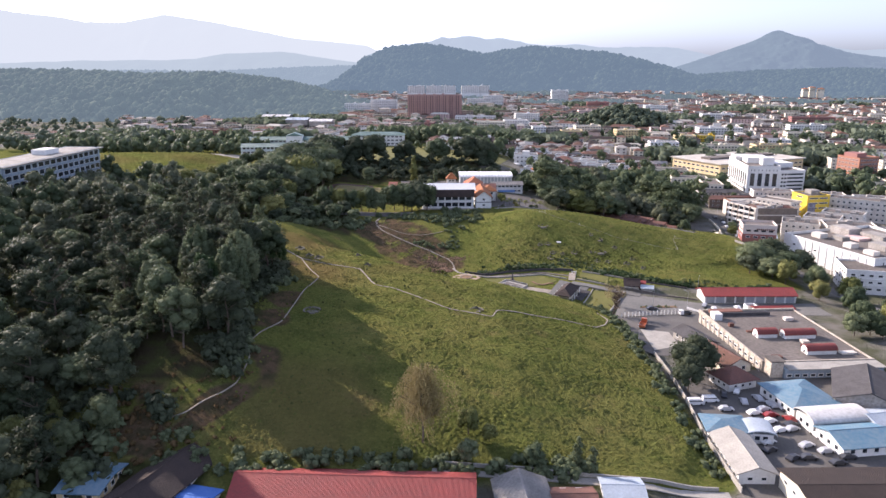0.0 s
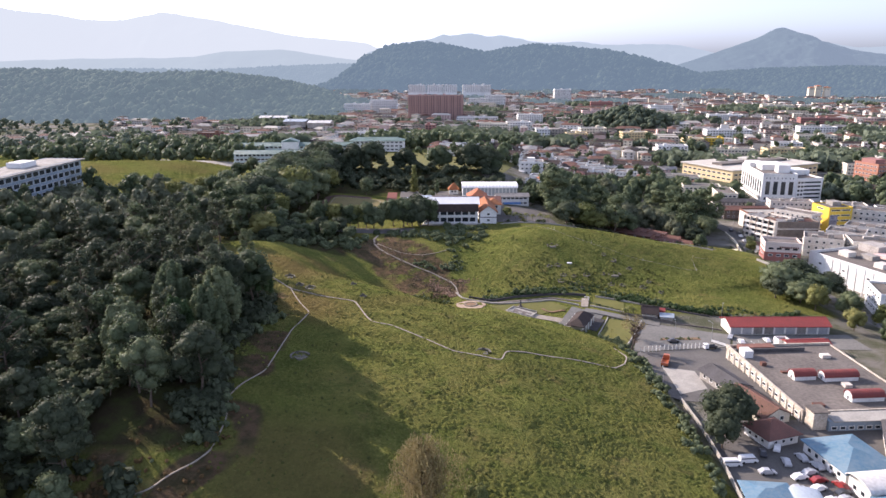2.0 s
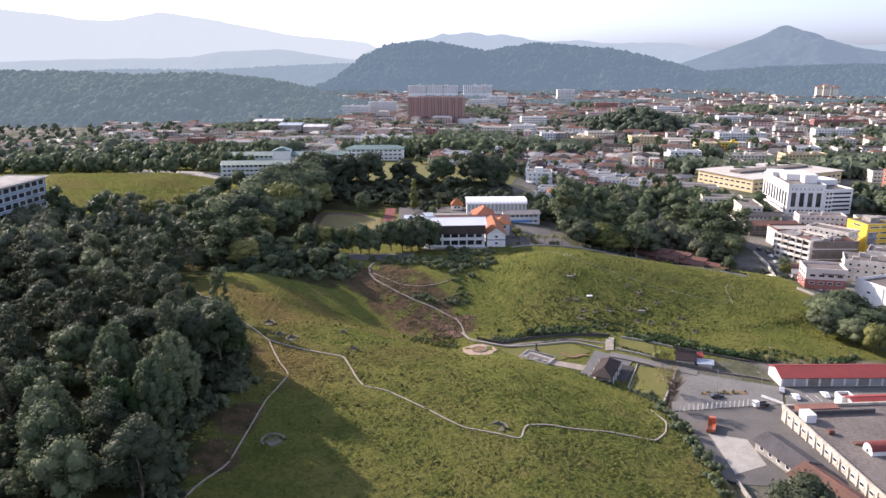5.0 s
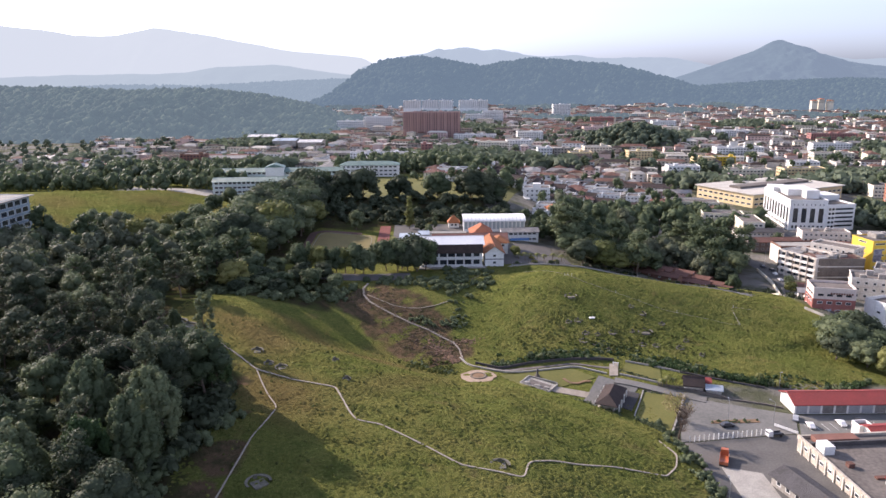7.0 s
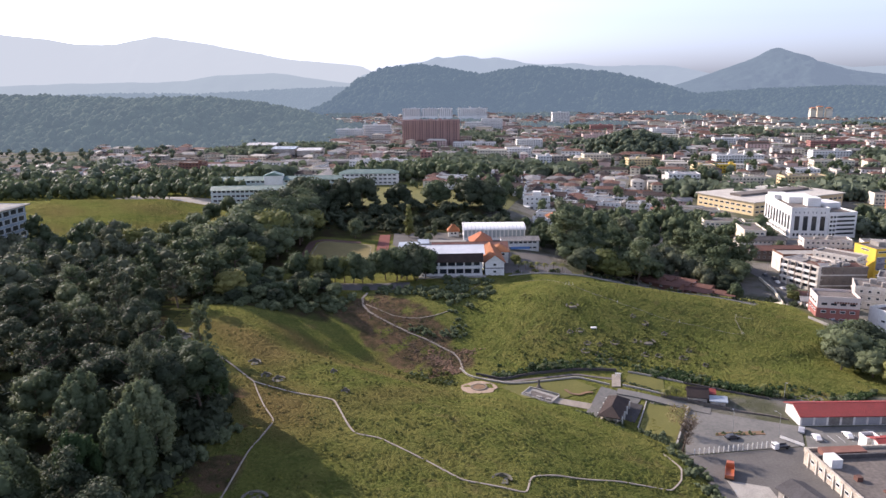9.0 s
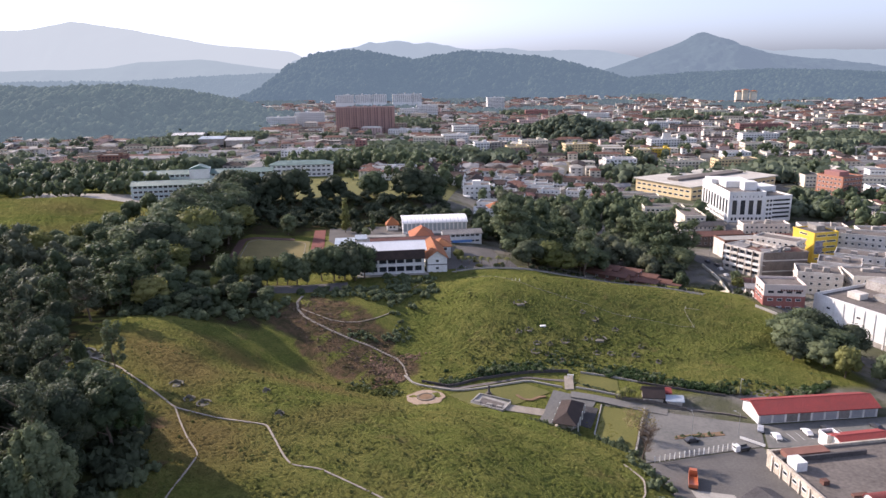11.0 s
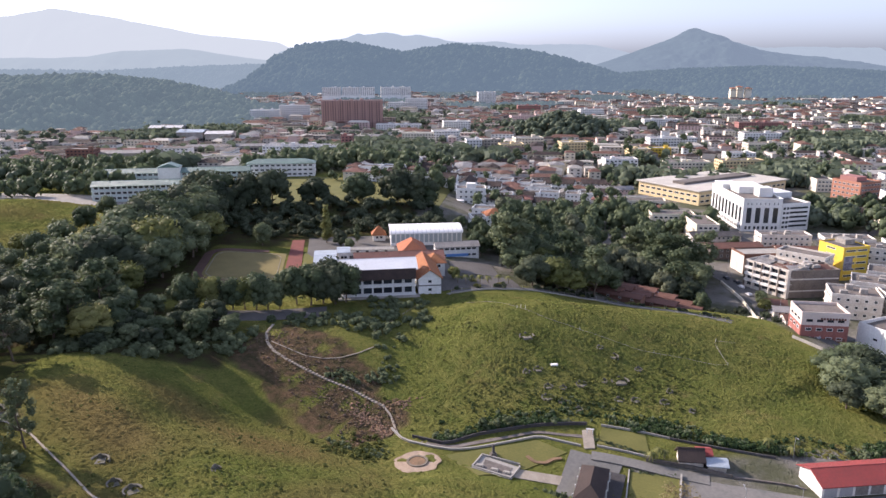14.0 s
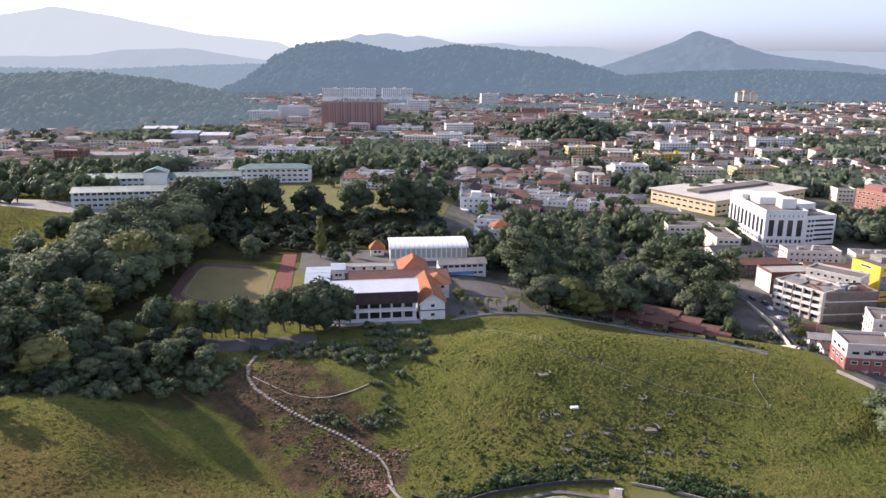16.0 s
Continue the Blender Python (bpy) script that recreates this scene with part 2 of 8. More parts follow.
    return m


GRASS = grass_material()

# ---- lie of the land ----
def step(a, b, v):
    u = np.clip((v - a) / (b - a), 0, 1)
    return u * u * (3 - 2 * u)


def smax(a,b,k=1.6):
    m=np.maximum(a,b); return m+k*np.log(np.exp((a-m)/k)+np.exp((b-m)/k))-0.0
def height(x,y):
    x=np.asarray(x,float); y=np.asarray(y,float)
    # car park and yard in the south-east, falling to the river and the town in the east
    low=-1.6*step(205,255,y)-6.4*step(168,205,x)*step(225,290,y)+2.6*step(264,292,y)*(1-step(128,172,x))
    # school terrace, upper field, then down to the town
    terrace=14-22*step(52,185,x)+(3+4*step(-100,-60,x))*step(512,532,y)*(1-step(40,120,x))
    terrace=terrace+6*step(-70,-110,x)*step(400,440,y)*(1-step(520,570,y))
    terrace=terrace+(-6-terrace)*step(680,900,y)
    edge=330+18*step(-10,60,x)
    t=step(edge-42,edge+26,y)
    base=low+(terrace-low)*t
    west=step(-8,-46,x)
    base=base+(np.maximum(base,22.5-5*step(300,350,y)+5*step(390,450,y)*step(-60,-100,x))-base)*(west+(step(-8,-64,x)-west)*step(278,322,y))*step(100,168,y)*(1-step(500,580,y))
    base=base+6*step(-120,-165,x)*step(240,330,y)*(1-step(520,640,y))
    a=np.interp(x,[-120,-60,-12,20,36,60,75,92],[25,25,21.5,17.5,15.5,9,5,0])
    shift=0.62*np.clip(22-x,0,80)-0.5*np.clip(x-34,0,40)
    b=np.interp(y,[60,105,125,146,169,200],[0.0,0.12,0.34,0.68,0.92,1])*(1-step(226,302,y-shift))
    hill1=a*b-0.6-12*step(2.5,0,a*b)
    g=np.exp(-((x-68)/np.where(x>68,82,42))**2-((y-354)/np.where(y<354,40,34))**2)
    hill2=20*g-1.6-12*step(0.12,0,g)
    knoll=24*np.exp(-((x-322)/62)**2-((y-1105)/45)**2)
    land=smax(smax(base,hill1),hill2)-0.6+knoll
    return land+(3.5-land)*step(10,4.5,np.hypot(x-29.5,y-279))


def at(x, y, dz=0.0):
    """Height of the ground at a place."""
    return float(height(x, y)) + dz


# ---- mesh helpers ----
def mesh_of(name, verts, faces, mat, smooth=False):
    me = bpy.data.meshes.new(name)
    me.from_pydata([tuple(v) for v in verts], [], [tuple(f) for f in faces])
    me.materials.append(mat)
    if smooth:
        me.polygons.foreach_set("use_smooth", [True] * len(me.polygons))
    me.update()
    return me


def part(name, bm, mat, parent, label="", at_=(0, 0, 0), turn=0.0):
    """Links a bmesh (or a mesh that is there already) as one mesh object under a thing or a part."""
    if isinstance(bm, bmesh.types.BMesh):
        me = bpy.data.meshes.new(name)
        bmesh.ops.recalc_face_normals(bm, faces=bm.faces)
        bm.to_mesh(me)
        bm.free()
        me.materials.append(mat)
    else:
        me = bm
    ob = new(name, me)
    ob.parent = parent
    ob.location = at_
    ob.rotation_euler = (0, 0, turn)
    if label:
        tagged(ob, label)
    return ob


def box(bm, x0, x1, y0, y1, z0, z1):
    v = [bm.verts.new((x, y, z)) for z in (z0, z1) for y in (y0, y1) for x in (x0, x1)]
    for f in ((0, 2, 3, 1), (4, 5, 7, 6), (0, 1, 5, 4), (2, 6, 7, 3), (0, 4, 6, 2), (1, 3, 7, 5)):
        bm.faces.new([v[i] for i in f])
    return v


def boxes(*rows):
    bm = bmesh.new()
    for r in rows:
        box(bm, *r)
    return bm


def box_mesh(name, mat, *rows):
    bm = boxes(*rows)
    me = bpy.data.meshes.new(name)
    bmesh.ops.recalc_face_normals(bm, faces=bm.faces)
    bm.to_mesh(me)
    bm.free()
    me.materials.append(mat)
    return me


def prism(bm, outline, axis, a, b):
    """Extrudes an outline along x or y from a to b."""
    def put(p, s):
        return (s, p[0], p[1]) if axis == "x" else (p[0], s, p[1])
    lo = [bm.verts.new(put(p, a)) for p in outline]
    hi = [bm.verts.new(put(p, b)) for p in outline]
    bm.faces.new(lo)
    bm.faces.new(hi[::-1])
    for i in range(len(outline)):
        j = (i + 1) % len(outline)
        bm.faces.new((lo[i], hi[i], hi[j], lo[j]))
    return bm


def tube(bm, a, b, ra, rb, n=6):
    a, b = Vector(a), Vector(b)
    d = (b - a).normalized()
    s = d.orthogonal().normalized()
    u = d.cross(s)
    rings = []
    for p, r in ((a, ra), (b, rb)):
        rings.append([bm.verts.new(p + r * (math.cos(6.2832 * i / n) * s + math.sin(6.2832 * i / n) * u)) for i in range(n)])
    for i in range(n):
        j = (i + 1) % n
        bm.faces.new((rings[0][i], rings[0][j], rings[1][j], rings[1][i]))
    bm.faces.new(rings[0][::-1])
    bm.faces.new(rings[1])
    return bm


def empty(name, x, y, z, rot=0.0, label="", category="", group="", kind=""):
    e = new(name)
    e.matrix_basis = pose(x, y, z, 0, 0, rot)
    return tagged(e, label, category, group, kind)


# ---- the ground, one sheet to the horizon ----
def axis_steps(*runs):
    out = []
    for a, b, s in runs:
        out.append(np.arange(a, b, s))
    return np.concatenate(out)


def grid_faces(nx, ny):
    i = np.arange(nx * ny).reshape(ny, nx)
    return np.stack([i[:-1, :-1], i[:-1, 1:], i[1:, 1:], i[1:, :-1]], -1).reshape(-1, 4)


def rough_noise(x, y, s):
    return np.sin(x * 0.71 * s + 1.3 * np.sin(y * 0.53 * s)) * np.sin(y * 0.83 * s + 1.7 * np.sin(x * 0.47 * s + 2))


def covers(X, Y):
    """How far dry grass, bare soil, forest floor with painted shade, and town dust cover the ground at each place."""
    clearing = step(-80, -70, X) * (1 - step(-42, -36, X)) * step(121, 126, Y) * (1 - step(142, 150, Y))
    # last term: shade painted on the ground west and north of the sports field
    wood_and_shade = (1 - clearing) * step(-34, -43, X + 34 * step(240, 272, Y)) * step(90, 110, Y) * (1 - step(318, 326, Y)) + step(-20, -30, X) * step(322, 330, Y) * (1 - step(362, 380, Y)) + step(-96, -88, X) * (1 - step(62, 72, X)) * np.clip(step(458, 470, Y) + step(-46, -50, X) * step(376, 386, Y), 0, 1) * (1 - step(532, 538, Y))
    along, off = (X + 18) * 0.584 - (Y - 350) * 0.811, (X + 18) * 0.811 + (Y - 350) * 0.584
    scarp = step(-6, 4, along) * (1 - step(60, 70, along)) * step(-17, -10, off + 3 * step(24, 8, along)) * (1 - step(11, 20, off - 6 * step(8, 20, along) * step(50, 38, along))) * (0.72 + 0.4 * rough_noise(X, Y, 0.35) + 0.3 * rough_noise(X + 5, Y, 0.95))
    soil = np.clip(scarp + 0.85 * clearing * step(-0.4, 0.3, rough_noise(X, Y, 0.3)) + 0.9 * step(-50, -44, X) * (1 - step(-32, -24, X)) * step(126, 136, Y) * (1 - step(160, 190, Y)) * step(-0.35, 0.3, rough_noise(X, Y, 0.22)) + 0.95 * step(-46, -41, X) * (1 - step(-33, -25, X)) * step(165, 180, Y) * (1 - step(236, 248, Y)) * step(-0.3, 0.35, rough_noise(X, Y, 0.25)) + 0.75 * np.exp(-((X - 26) / 9) ** 2 - ((Y - 196) / 6) ** 2) * (0.6 + 0.6 * rough_noise(X, Y, 0.5)) + 0.8 * np.exp(-((X + 66) / 7) ** 2 - ((Y - 277) / 6) ** 2) + 0.7 * np.exp(-((X - 21) / 4) ** 2 - ((Y - 301) / 4) ** 2), 0, 1)
    town = np.clip(step(600, 720, Y) + step(176, 190, X) * step(240, 300, Y) + step(80, 88, X) * (1 - step(270, 284, Y)) + (1 - step(112, 124, Y)) * step(-36, -28, X) + step(395, 405, Y) * step(50, 60, X), 0, 1)
    dry = (0.25 + 0.4 * rough_noise(X, Y, 0.09)) * step(-90, -104, X) * step(418, 436, Y) * (1 - step(560, 590, Y)) + 0.6 * step(-44, -30, X) * (1 - step(-14, 10, X)) * step(122, 128, Y) * (1 - step(150, 170, Y)) + (0.5 + 0.6 * rough_noise(X, Y, 0.12)) * step(-84, -70, X) * (1 - step(0, 40, X)) * step(190, 225, Y) * (1 - step(305, 318, Y))
    return {"dry": np.clip(dry, 0, 1), "soil": soil, "shade_floor": np.clip(wood_and_shade, 0, 1), "town": town}


gx = axis_steps((-4800, -600, 140), (-600, -240, 18), (-240, 240, 2.4), (240, 700, 9), (700, 4801, 140))
gy = axis_steps((-900, 30, 60), (30, 420, 2.4), (420, 700, 5), (700, 1500, 25), (1500, 4801, 140))
X, Y = np.meshgrid(gx, gy)
Z = height(X, Y)
open_grass = step(-40, -28, X) * (1 - step(74, 90, X)) * step(128, 140, Y) * (1 - step(262, 280, Y)) + step(300, 312, Y) * (1 - step(378, 392, Y)) * step(34, 44, X) * (1 - step(150, 176, X))
Z = Z + np.clip(open_grass, 0, 1) * (0.22 * rough_noise(X, Y, 0.55) + 0.12 * rough_noise(X + 9, Y, 1.5))
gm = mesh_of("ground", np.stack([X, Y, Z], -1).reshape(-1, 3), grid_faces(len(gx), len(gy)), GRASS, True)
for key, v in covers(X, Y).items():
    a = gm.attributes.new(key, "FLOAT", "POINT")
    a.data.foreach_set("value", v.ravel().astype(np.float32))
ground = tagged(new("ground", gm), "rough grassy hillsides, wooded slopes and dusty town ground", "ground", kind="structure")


def drape(name, corners, mat, label, category, lift=0.08, cell=4.0, thick=0.3, kind="structure", level=None):
    """A paved or mown sheet with an edge, laid over the ground inside a four-cornered outline."""
    a, b, c, d = [np.array(p, float) for p in corners]
    nu = max(2, int(max(np.linalg.norm(b - a), np.linalg.norm(c - d)) / cell) + 1)
    nv = max(2, int(max(np.linalg.norm(d - a), np.linalg.norm(c - b)) / cell) + 1)
    u, v = np.meshgrid(np.linspace(0, 1, nu), np.linspace(0, 1, nv))
    p = (a * ((1 - u) * (1 - v))[..., None] + b * (u * (1 - v))[..., None] + c * (u * v)[..., None] + d * ((1 - u) * v)[..., None])
    z = (height(p[..., 0], p[..., 1]) if level is None else np.full(u.shape, float(level))) + lift
    top = np.concatenate([p, z[..., None]], -1).reshape(-1, 3)
    low = top - (0, 0, thick)
    f = grid_faces(nu, nv)
    k = nu * nv
    rim = list(range(nu)) + [nu * (j + 1) - 1 for j in range(1, nv)] + [k - 2 - i for i in range(nu - 1)] + [nu * j for j in range(nv - 2, 0, -1)]
    sides = [(rim[i], rim[i] + k, rim[(i + 1) % len(rim)] + k, rim[(i + 1) % len(rim)]) for i in range(len(rim))]
    me = mesh_of(name, np.concatenate([top, low]), [tuple(q) for q in f] + sides, mat)
    return tagged(new(name, me), label, category, kind=kind)


def strip(name, pts, width, mat, label, category, lift=0.1, cell=2.0, kind="structure", thick=0.25, level=None):
    """A path along a line of places, with thickness, following the ground."""
    p = np.array(pts, float)
    seg = np.linalg.norm(np.diff(p, axis=0), axis=1)
    s = np.concatenate([[0], np.cumsum(seg)])
    q = np.arange(0, s[-1] + cell, cell).clip(0, s[-1])
    c = np.stack([np.interp(q, s, p[:, i]) for i in range(2)], -1)
    for _ in range(2):
        c[1:-1] = 0.25 * c[:-2] + 0.5 * c[1:-1] + 0.25 * c[2:]
    d = np.gradient(c, axis=0)
    nrm = np.stack([-d[:, 1], d[:, 0]], -1) / np.maximum(np.linalg.norm(d, axis=1, keepdims=True), 1e-6)
    l, r = c + nrm * width / 2, c - nrm * width / 2
    z = (height(c[:, 0], c[:, 1]) if level is None else np.full(len(c), float(level))) + lift
    rows = np.stack([np.c_[l, z - thick], np.c_[l, z], np.c_[r, z], np.c_[r, z - thick]], 1)
    n = len(c)
    faces = [(4 * i + j, 4 * i + j + 1, 4 * i + j + 5, 4 * i + j + 4) for i in range(n - 1) for j in range(3)]
    me = mesh_of(name, rows.reshape(-1, 3), faces, mat)
    return tagged(new(name, me), label, category, kind=kind)


# ---- far hills and mountains behind the town ----
def value_noise(x, y, seed):
    """Smooth lattice noise from 0 to 1 at any places."""
    table = np.random.RandomState(seed).rand(64, 64)
    i, j = np.floor(x).astype(int), np.floor(y).astype(int)
    u, v = x - i, y - j
    u, v = u * u * (3 - 2 * u), v * v * (3 - 2 * v)
    a, b = table[i % 64, j % 64], table[(i + 1) % 64, j % 64]
    c, d = table[i % 64, (j + 1) % 64], table[(i + 1) % 64, (j + 1) % 64]
    return (a * (1 - u) + b * u) * (1 - v) + (c * (1 - u) + d * u) * v


def fractal(x, y, scale, seed, octaves=5, gain=0.52):
    """Sum of ever finer lattice noise, about -1 to 1."""
    out, amp, total = 0.0, 1.0, 0.0
    for k in range(octaves):
        out = out + amp * (2 * value_noise(x / scale + 13.7 * k, y / scale + 7.3 * k, seed + k) - 1)
        total += amp
        amp, scale = amp * gain, scale / 2.03
    return out / total


def ridge(name, knots, y, depth, mat, label, seed, clump=0.0, bumps=0.05, grid=(260, 30)):
    """A wooded ridge from a few heights along its crest, with spurs and gullies down its flank and, nearer by, tree crowns."""
    rng = np.random.RandomState(seed)
    xs = [k[0] for k in knots]
    zs = [k[1] for k in knots]
    nu, nv = grid
    u = np.linspace(xs[0] - 60, xs[-1] + 60, nu)
    crest = np.interp(u, xs, zs, left=-20, right=-20)
    for _ in range(max(2, nu // 90)):
        crest[1:-1] = 0.25 * crest[:-2] + 0.5 * crest[1:-1] + 0.25 * crest[2:]
    v = np.linspace(-1, 0.4, nv)
    U, V = np.meshgrid(u, v)
    tall = max(zs)
    crest = crest + 0.04 * np.clip(crest, 0, None) * fractal(u, 0 * u, 0.9 * tall, seed + 80, 6, 0.6)
    C = np.tile(crest, (nv, 1))
    yy = y + V * depth
    flank = np.clip(-V * 1.6, 0, 1)
    spur = fractal(U + 0.5 * tall * fractal(U, yy, 3.2 * tall, seed + 50, 3), yy * 0.45, 2.2 * tall, seed)
    shape = np.clip(1 - np.abs(V + 0.3 * spur * flank) ** 1.3, 0, 1)
    zz = -14 + (C + 14) * shape + 0.16 * (C + 14) * spur * flank + bumps * (C + 14) * fractal(U, yy, 0.35 * tall, seed + 20) * (0.25 + flank)
    verts = np.stack([U, yy, zz], -1).reshape(-1, 3)
    faces = grid_faces(nu, nv)
    vl, fl = [verts], [faces]
    if clump:
        ico_v, ico_f = ICO
        n = 11000
        pick_u = rng.rand(n) * (nu - 2)
        pick_v = rng.rand(n) * (nv - 9)
        i, j = pick_u.astype(int), pick_v.astype(int)
        base = np.stack([U[j, i] + rng.randn(n) * 6, yy[j, i] + rng.randn(n) * 8, zz[j, i] - 0.15 * clump], -1)
        base = base[zz[j, i] > -13.5]
        r = clump * (0.45 + 0.75 * rng.rand(len(base)) ** 1.6)
        cv = base[:, None] + ico_v[None] * r[:, None, None] * (0.75 + 0.5 * rng.rand(len(base), len(ico_v), 1))
        k = len(verts)
        vl.append(cv.reshape(-1, 3))
        tri = (ico_f[None] + (k + np.arange(len(base)) * len(ico_v))[:, None, None]).reshape(-1, 3)
        fl.append(tri)
    me = bpy.data.meshes.new(name)
    me.from_pydata(np.concatenate(vl).tolist(), [], [tuple(f) for a in fl for f in a.tolist()])
    me.materials.append(mat)
    me.polygons.foreach_set("use_smooth", [True] * len(me.polygons))
    return tagged(new(name, me), label, "hill", kind="structure")


def icosphere(sub):
    bm = bmesh.new()
    bmesh.ops.create_icosphere(bm, subdivisions=sub, radius=1.0)
    v = np.array([x.co[:] for x in bm.verts])
    f = np.array([[y.index for y in x.verts] for x in bm.faces])
    bm.free()
    return v, f


ICO = icosphere(1)
ICO2 = icosphere(2)
# Distance haze is put into these hill materials as a share of emission.
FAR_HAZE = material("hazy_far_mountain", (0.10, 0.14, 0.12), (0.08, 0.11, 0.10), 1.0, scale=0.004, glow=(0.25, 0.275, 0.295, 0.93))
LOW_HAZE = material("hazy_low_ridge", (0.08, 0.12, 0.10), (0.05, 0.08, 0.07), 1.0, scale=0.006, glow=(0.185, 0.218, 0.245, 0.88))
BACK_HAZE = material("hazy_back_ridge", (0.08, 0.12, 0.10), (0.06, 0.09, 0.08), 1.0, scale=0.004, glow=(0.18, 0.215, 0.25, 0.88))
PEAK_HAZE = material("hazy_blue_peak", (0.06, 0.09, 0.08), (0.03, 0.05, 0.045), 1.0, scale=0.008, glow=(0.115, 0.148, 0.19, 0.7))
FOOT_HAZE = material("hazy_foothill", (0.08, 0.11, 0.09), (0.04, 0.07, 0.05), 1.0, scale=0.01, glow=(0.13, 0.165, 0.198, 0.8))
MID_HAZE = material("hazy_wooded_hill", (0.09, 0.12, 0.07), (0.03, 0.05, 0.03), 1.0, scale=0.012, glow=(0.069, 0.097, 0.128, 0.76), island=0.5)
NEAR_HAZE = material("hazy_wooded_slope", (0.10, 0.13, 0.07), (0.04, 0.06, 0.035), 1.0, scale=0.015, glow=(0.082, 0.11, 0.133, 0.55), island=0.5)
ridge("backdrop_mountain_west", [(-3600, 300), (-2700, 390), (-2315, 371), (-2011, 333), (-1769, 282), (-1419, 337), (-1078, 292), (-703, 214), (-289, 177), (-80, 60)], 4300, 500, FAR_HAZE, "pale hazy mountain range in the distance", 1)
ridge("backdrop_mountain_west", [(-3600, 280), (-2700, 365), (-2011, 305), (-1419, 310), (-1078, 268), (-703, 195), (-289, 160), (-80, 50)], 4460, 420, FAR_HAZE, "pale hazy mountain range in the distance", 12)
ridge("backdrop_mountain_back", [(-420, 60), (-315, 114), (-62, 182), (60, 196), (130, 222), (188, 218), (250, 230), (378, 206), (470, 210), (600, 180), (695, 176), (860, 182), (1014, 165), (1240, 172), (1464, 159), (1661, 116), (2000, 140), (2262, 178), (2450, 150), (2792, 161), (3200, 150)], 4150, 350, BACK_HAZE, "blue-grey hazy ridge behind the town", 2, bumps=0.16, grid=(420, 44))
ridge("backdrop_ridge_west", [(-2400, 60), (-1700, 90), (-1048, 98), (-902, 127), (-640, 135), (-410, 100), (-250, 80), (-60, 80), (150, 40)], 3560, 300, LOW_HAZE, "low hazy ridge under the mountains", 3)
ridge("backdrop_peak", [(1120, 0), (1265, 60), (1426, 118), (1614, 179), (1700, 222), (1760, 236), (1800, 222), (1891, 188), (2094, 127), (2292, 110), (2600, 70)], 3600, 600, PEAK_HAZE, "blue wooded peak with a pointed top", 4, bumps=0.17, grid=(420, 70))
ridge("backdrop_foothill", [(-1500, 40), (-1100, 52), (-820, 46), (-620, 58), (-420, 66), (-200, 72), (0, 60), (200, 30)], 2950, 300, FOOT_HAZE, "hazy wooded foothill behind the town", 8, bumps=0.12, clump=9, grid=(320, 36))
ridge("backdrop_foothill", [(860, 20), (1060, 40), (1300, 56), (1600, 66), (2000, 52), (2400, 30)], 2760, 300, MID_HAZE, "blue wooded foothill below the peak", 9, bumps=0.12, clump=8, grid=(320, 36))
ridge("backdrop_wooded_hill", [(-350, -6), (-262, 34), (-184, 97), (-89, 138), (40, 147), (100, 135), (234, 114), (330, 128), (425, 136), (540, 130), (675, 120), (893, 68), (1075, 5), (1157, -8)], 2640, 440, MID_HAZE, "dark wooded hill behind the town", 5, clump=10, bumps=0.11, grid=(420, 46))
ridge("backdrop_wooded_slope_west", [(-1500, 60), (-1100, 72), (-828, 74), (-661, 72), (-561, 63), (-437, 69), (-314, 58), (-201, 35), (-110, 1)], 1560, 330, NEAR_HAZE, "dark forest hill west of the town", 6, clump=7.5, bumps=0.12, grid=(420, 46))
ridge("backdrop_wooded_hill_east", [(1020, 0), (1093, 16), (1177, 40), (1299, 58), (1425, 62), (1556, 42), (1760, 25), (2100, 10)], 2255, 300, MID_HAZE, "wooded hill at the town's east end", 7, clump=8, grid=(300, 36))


# ---- trees ----
def crown_mesh(name, blobs, mat, seed, leaves=1000, size=0.55, up=0.3, core=0.84, aspect=1.3, fine=False):
    """Leaf sprays over the surface of many boughs, with a darker leafy mass inside."""
    rng = np.random.RandomState(seed)
    verts, faces, k = [], [], 0
    iv, jf = ICO2 if fine else ICO
    area = np.array([r * r for *_, r in blobs])
    share = (area / area.sum() * leaves).astype(int) + 4
    for (bx, by, bz, r), n in zip(blobs, share):
        c = np.array((bx, by, bz))
        v = c + iv * (r * core) * (0.8 + 0.4 * rng.rand(len(iv), 1))
        verts.append(v)
        faces += (jf + k).tolist()
        k += len(v)
        d = rng.randn(n, 3)
        d[:, 2] += up
        d /= np.linalg.norm(d, axis=1, keepdims=True)
        p = c + d * r * (0.6 + 0.55 * rng.rand(n, 1) ** 0.7)
        nrm = d + rng.randn(n, 3) * 0.42
        nrm /= np.linalg.norm(nrm, axis=1, keepdims=True)
        a = np.cross(nrm, rng.randn(n, 3))
        a /= np.linalg.norm(a, axis=1, keepdims=True)
        b = np.cross(nrm, a)
        s = size * (0.55 + 0.9 * rng.rand(n, 1))
        quad = np.stack([p - a * s * aspect, p - b * s * 0.7, p + a * s * aspect, p + b * s * 0.7], 1)
        verts.append(quad.reshape(-1, 3))
        faces += (np.arange(n * 4).reshape(n, 4) + k).tolist()
        k += n * 4
    return mesh_of(name, np.concatenate(verts).tolist(), faces, mat, True)


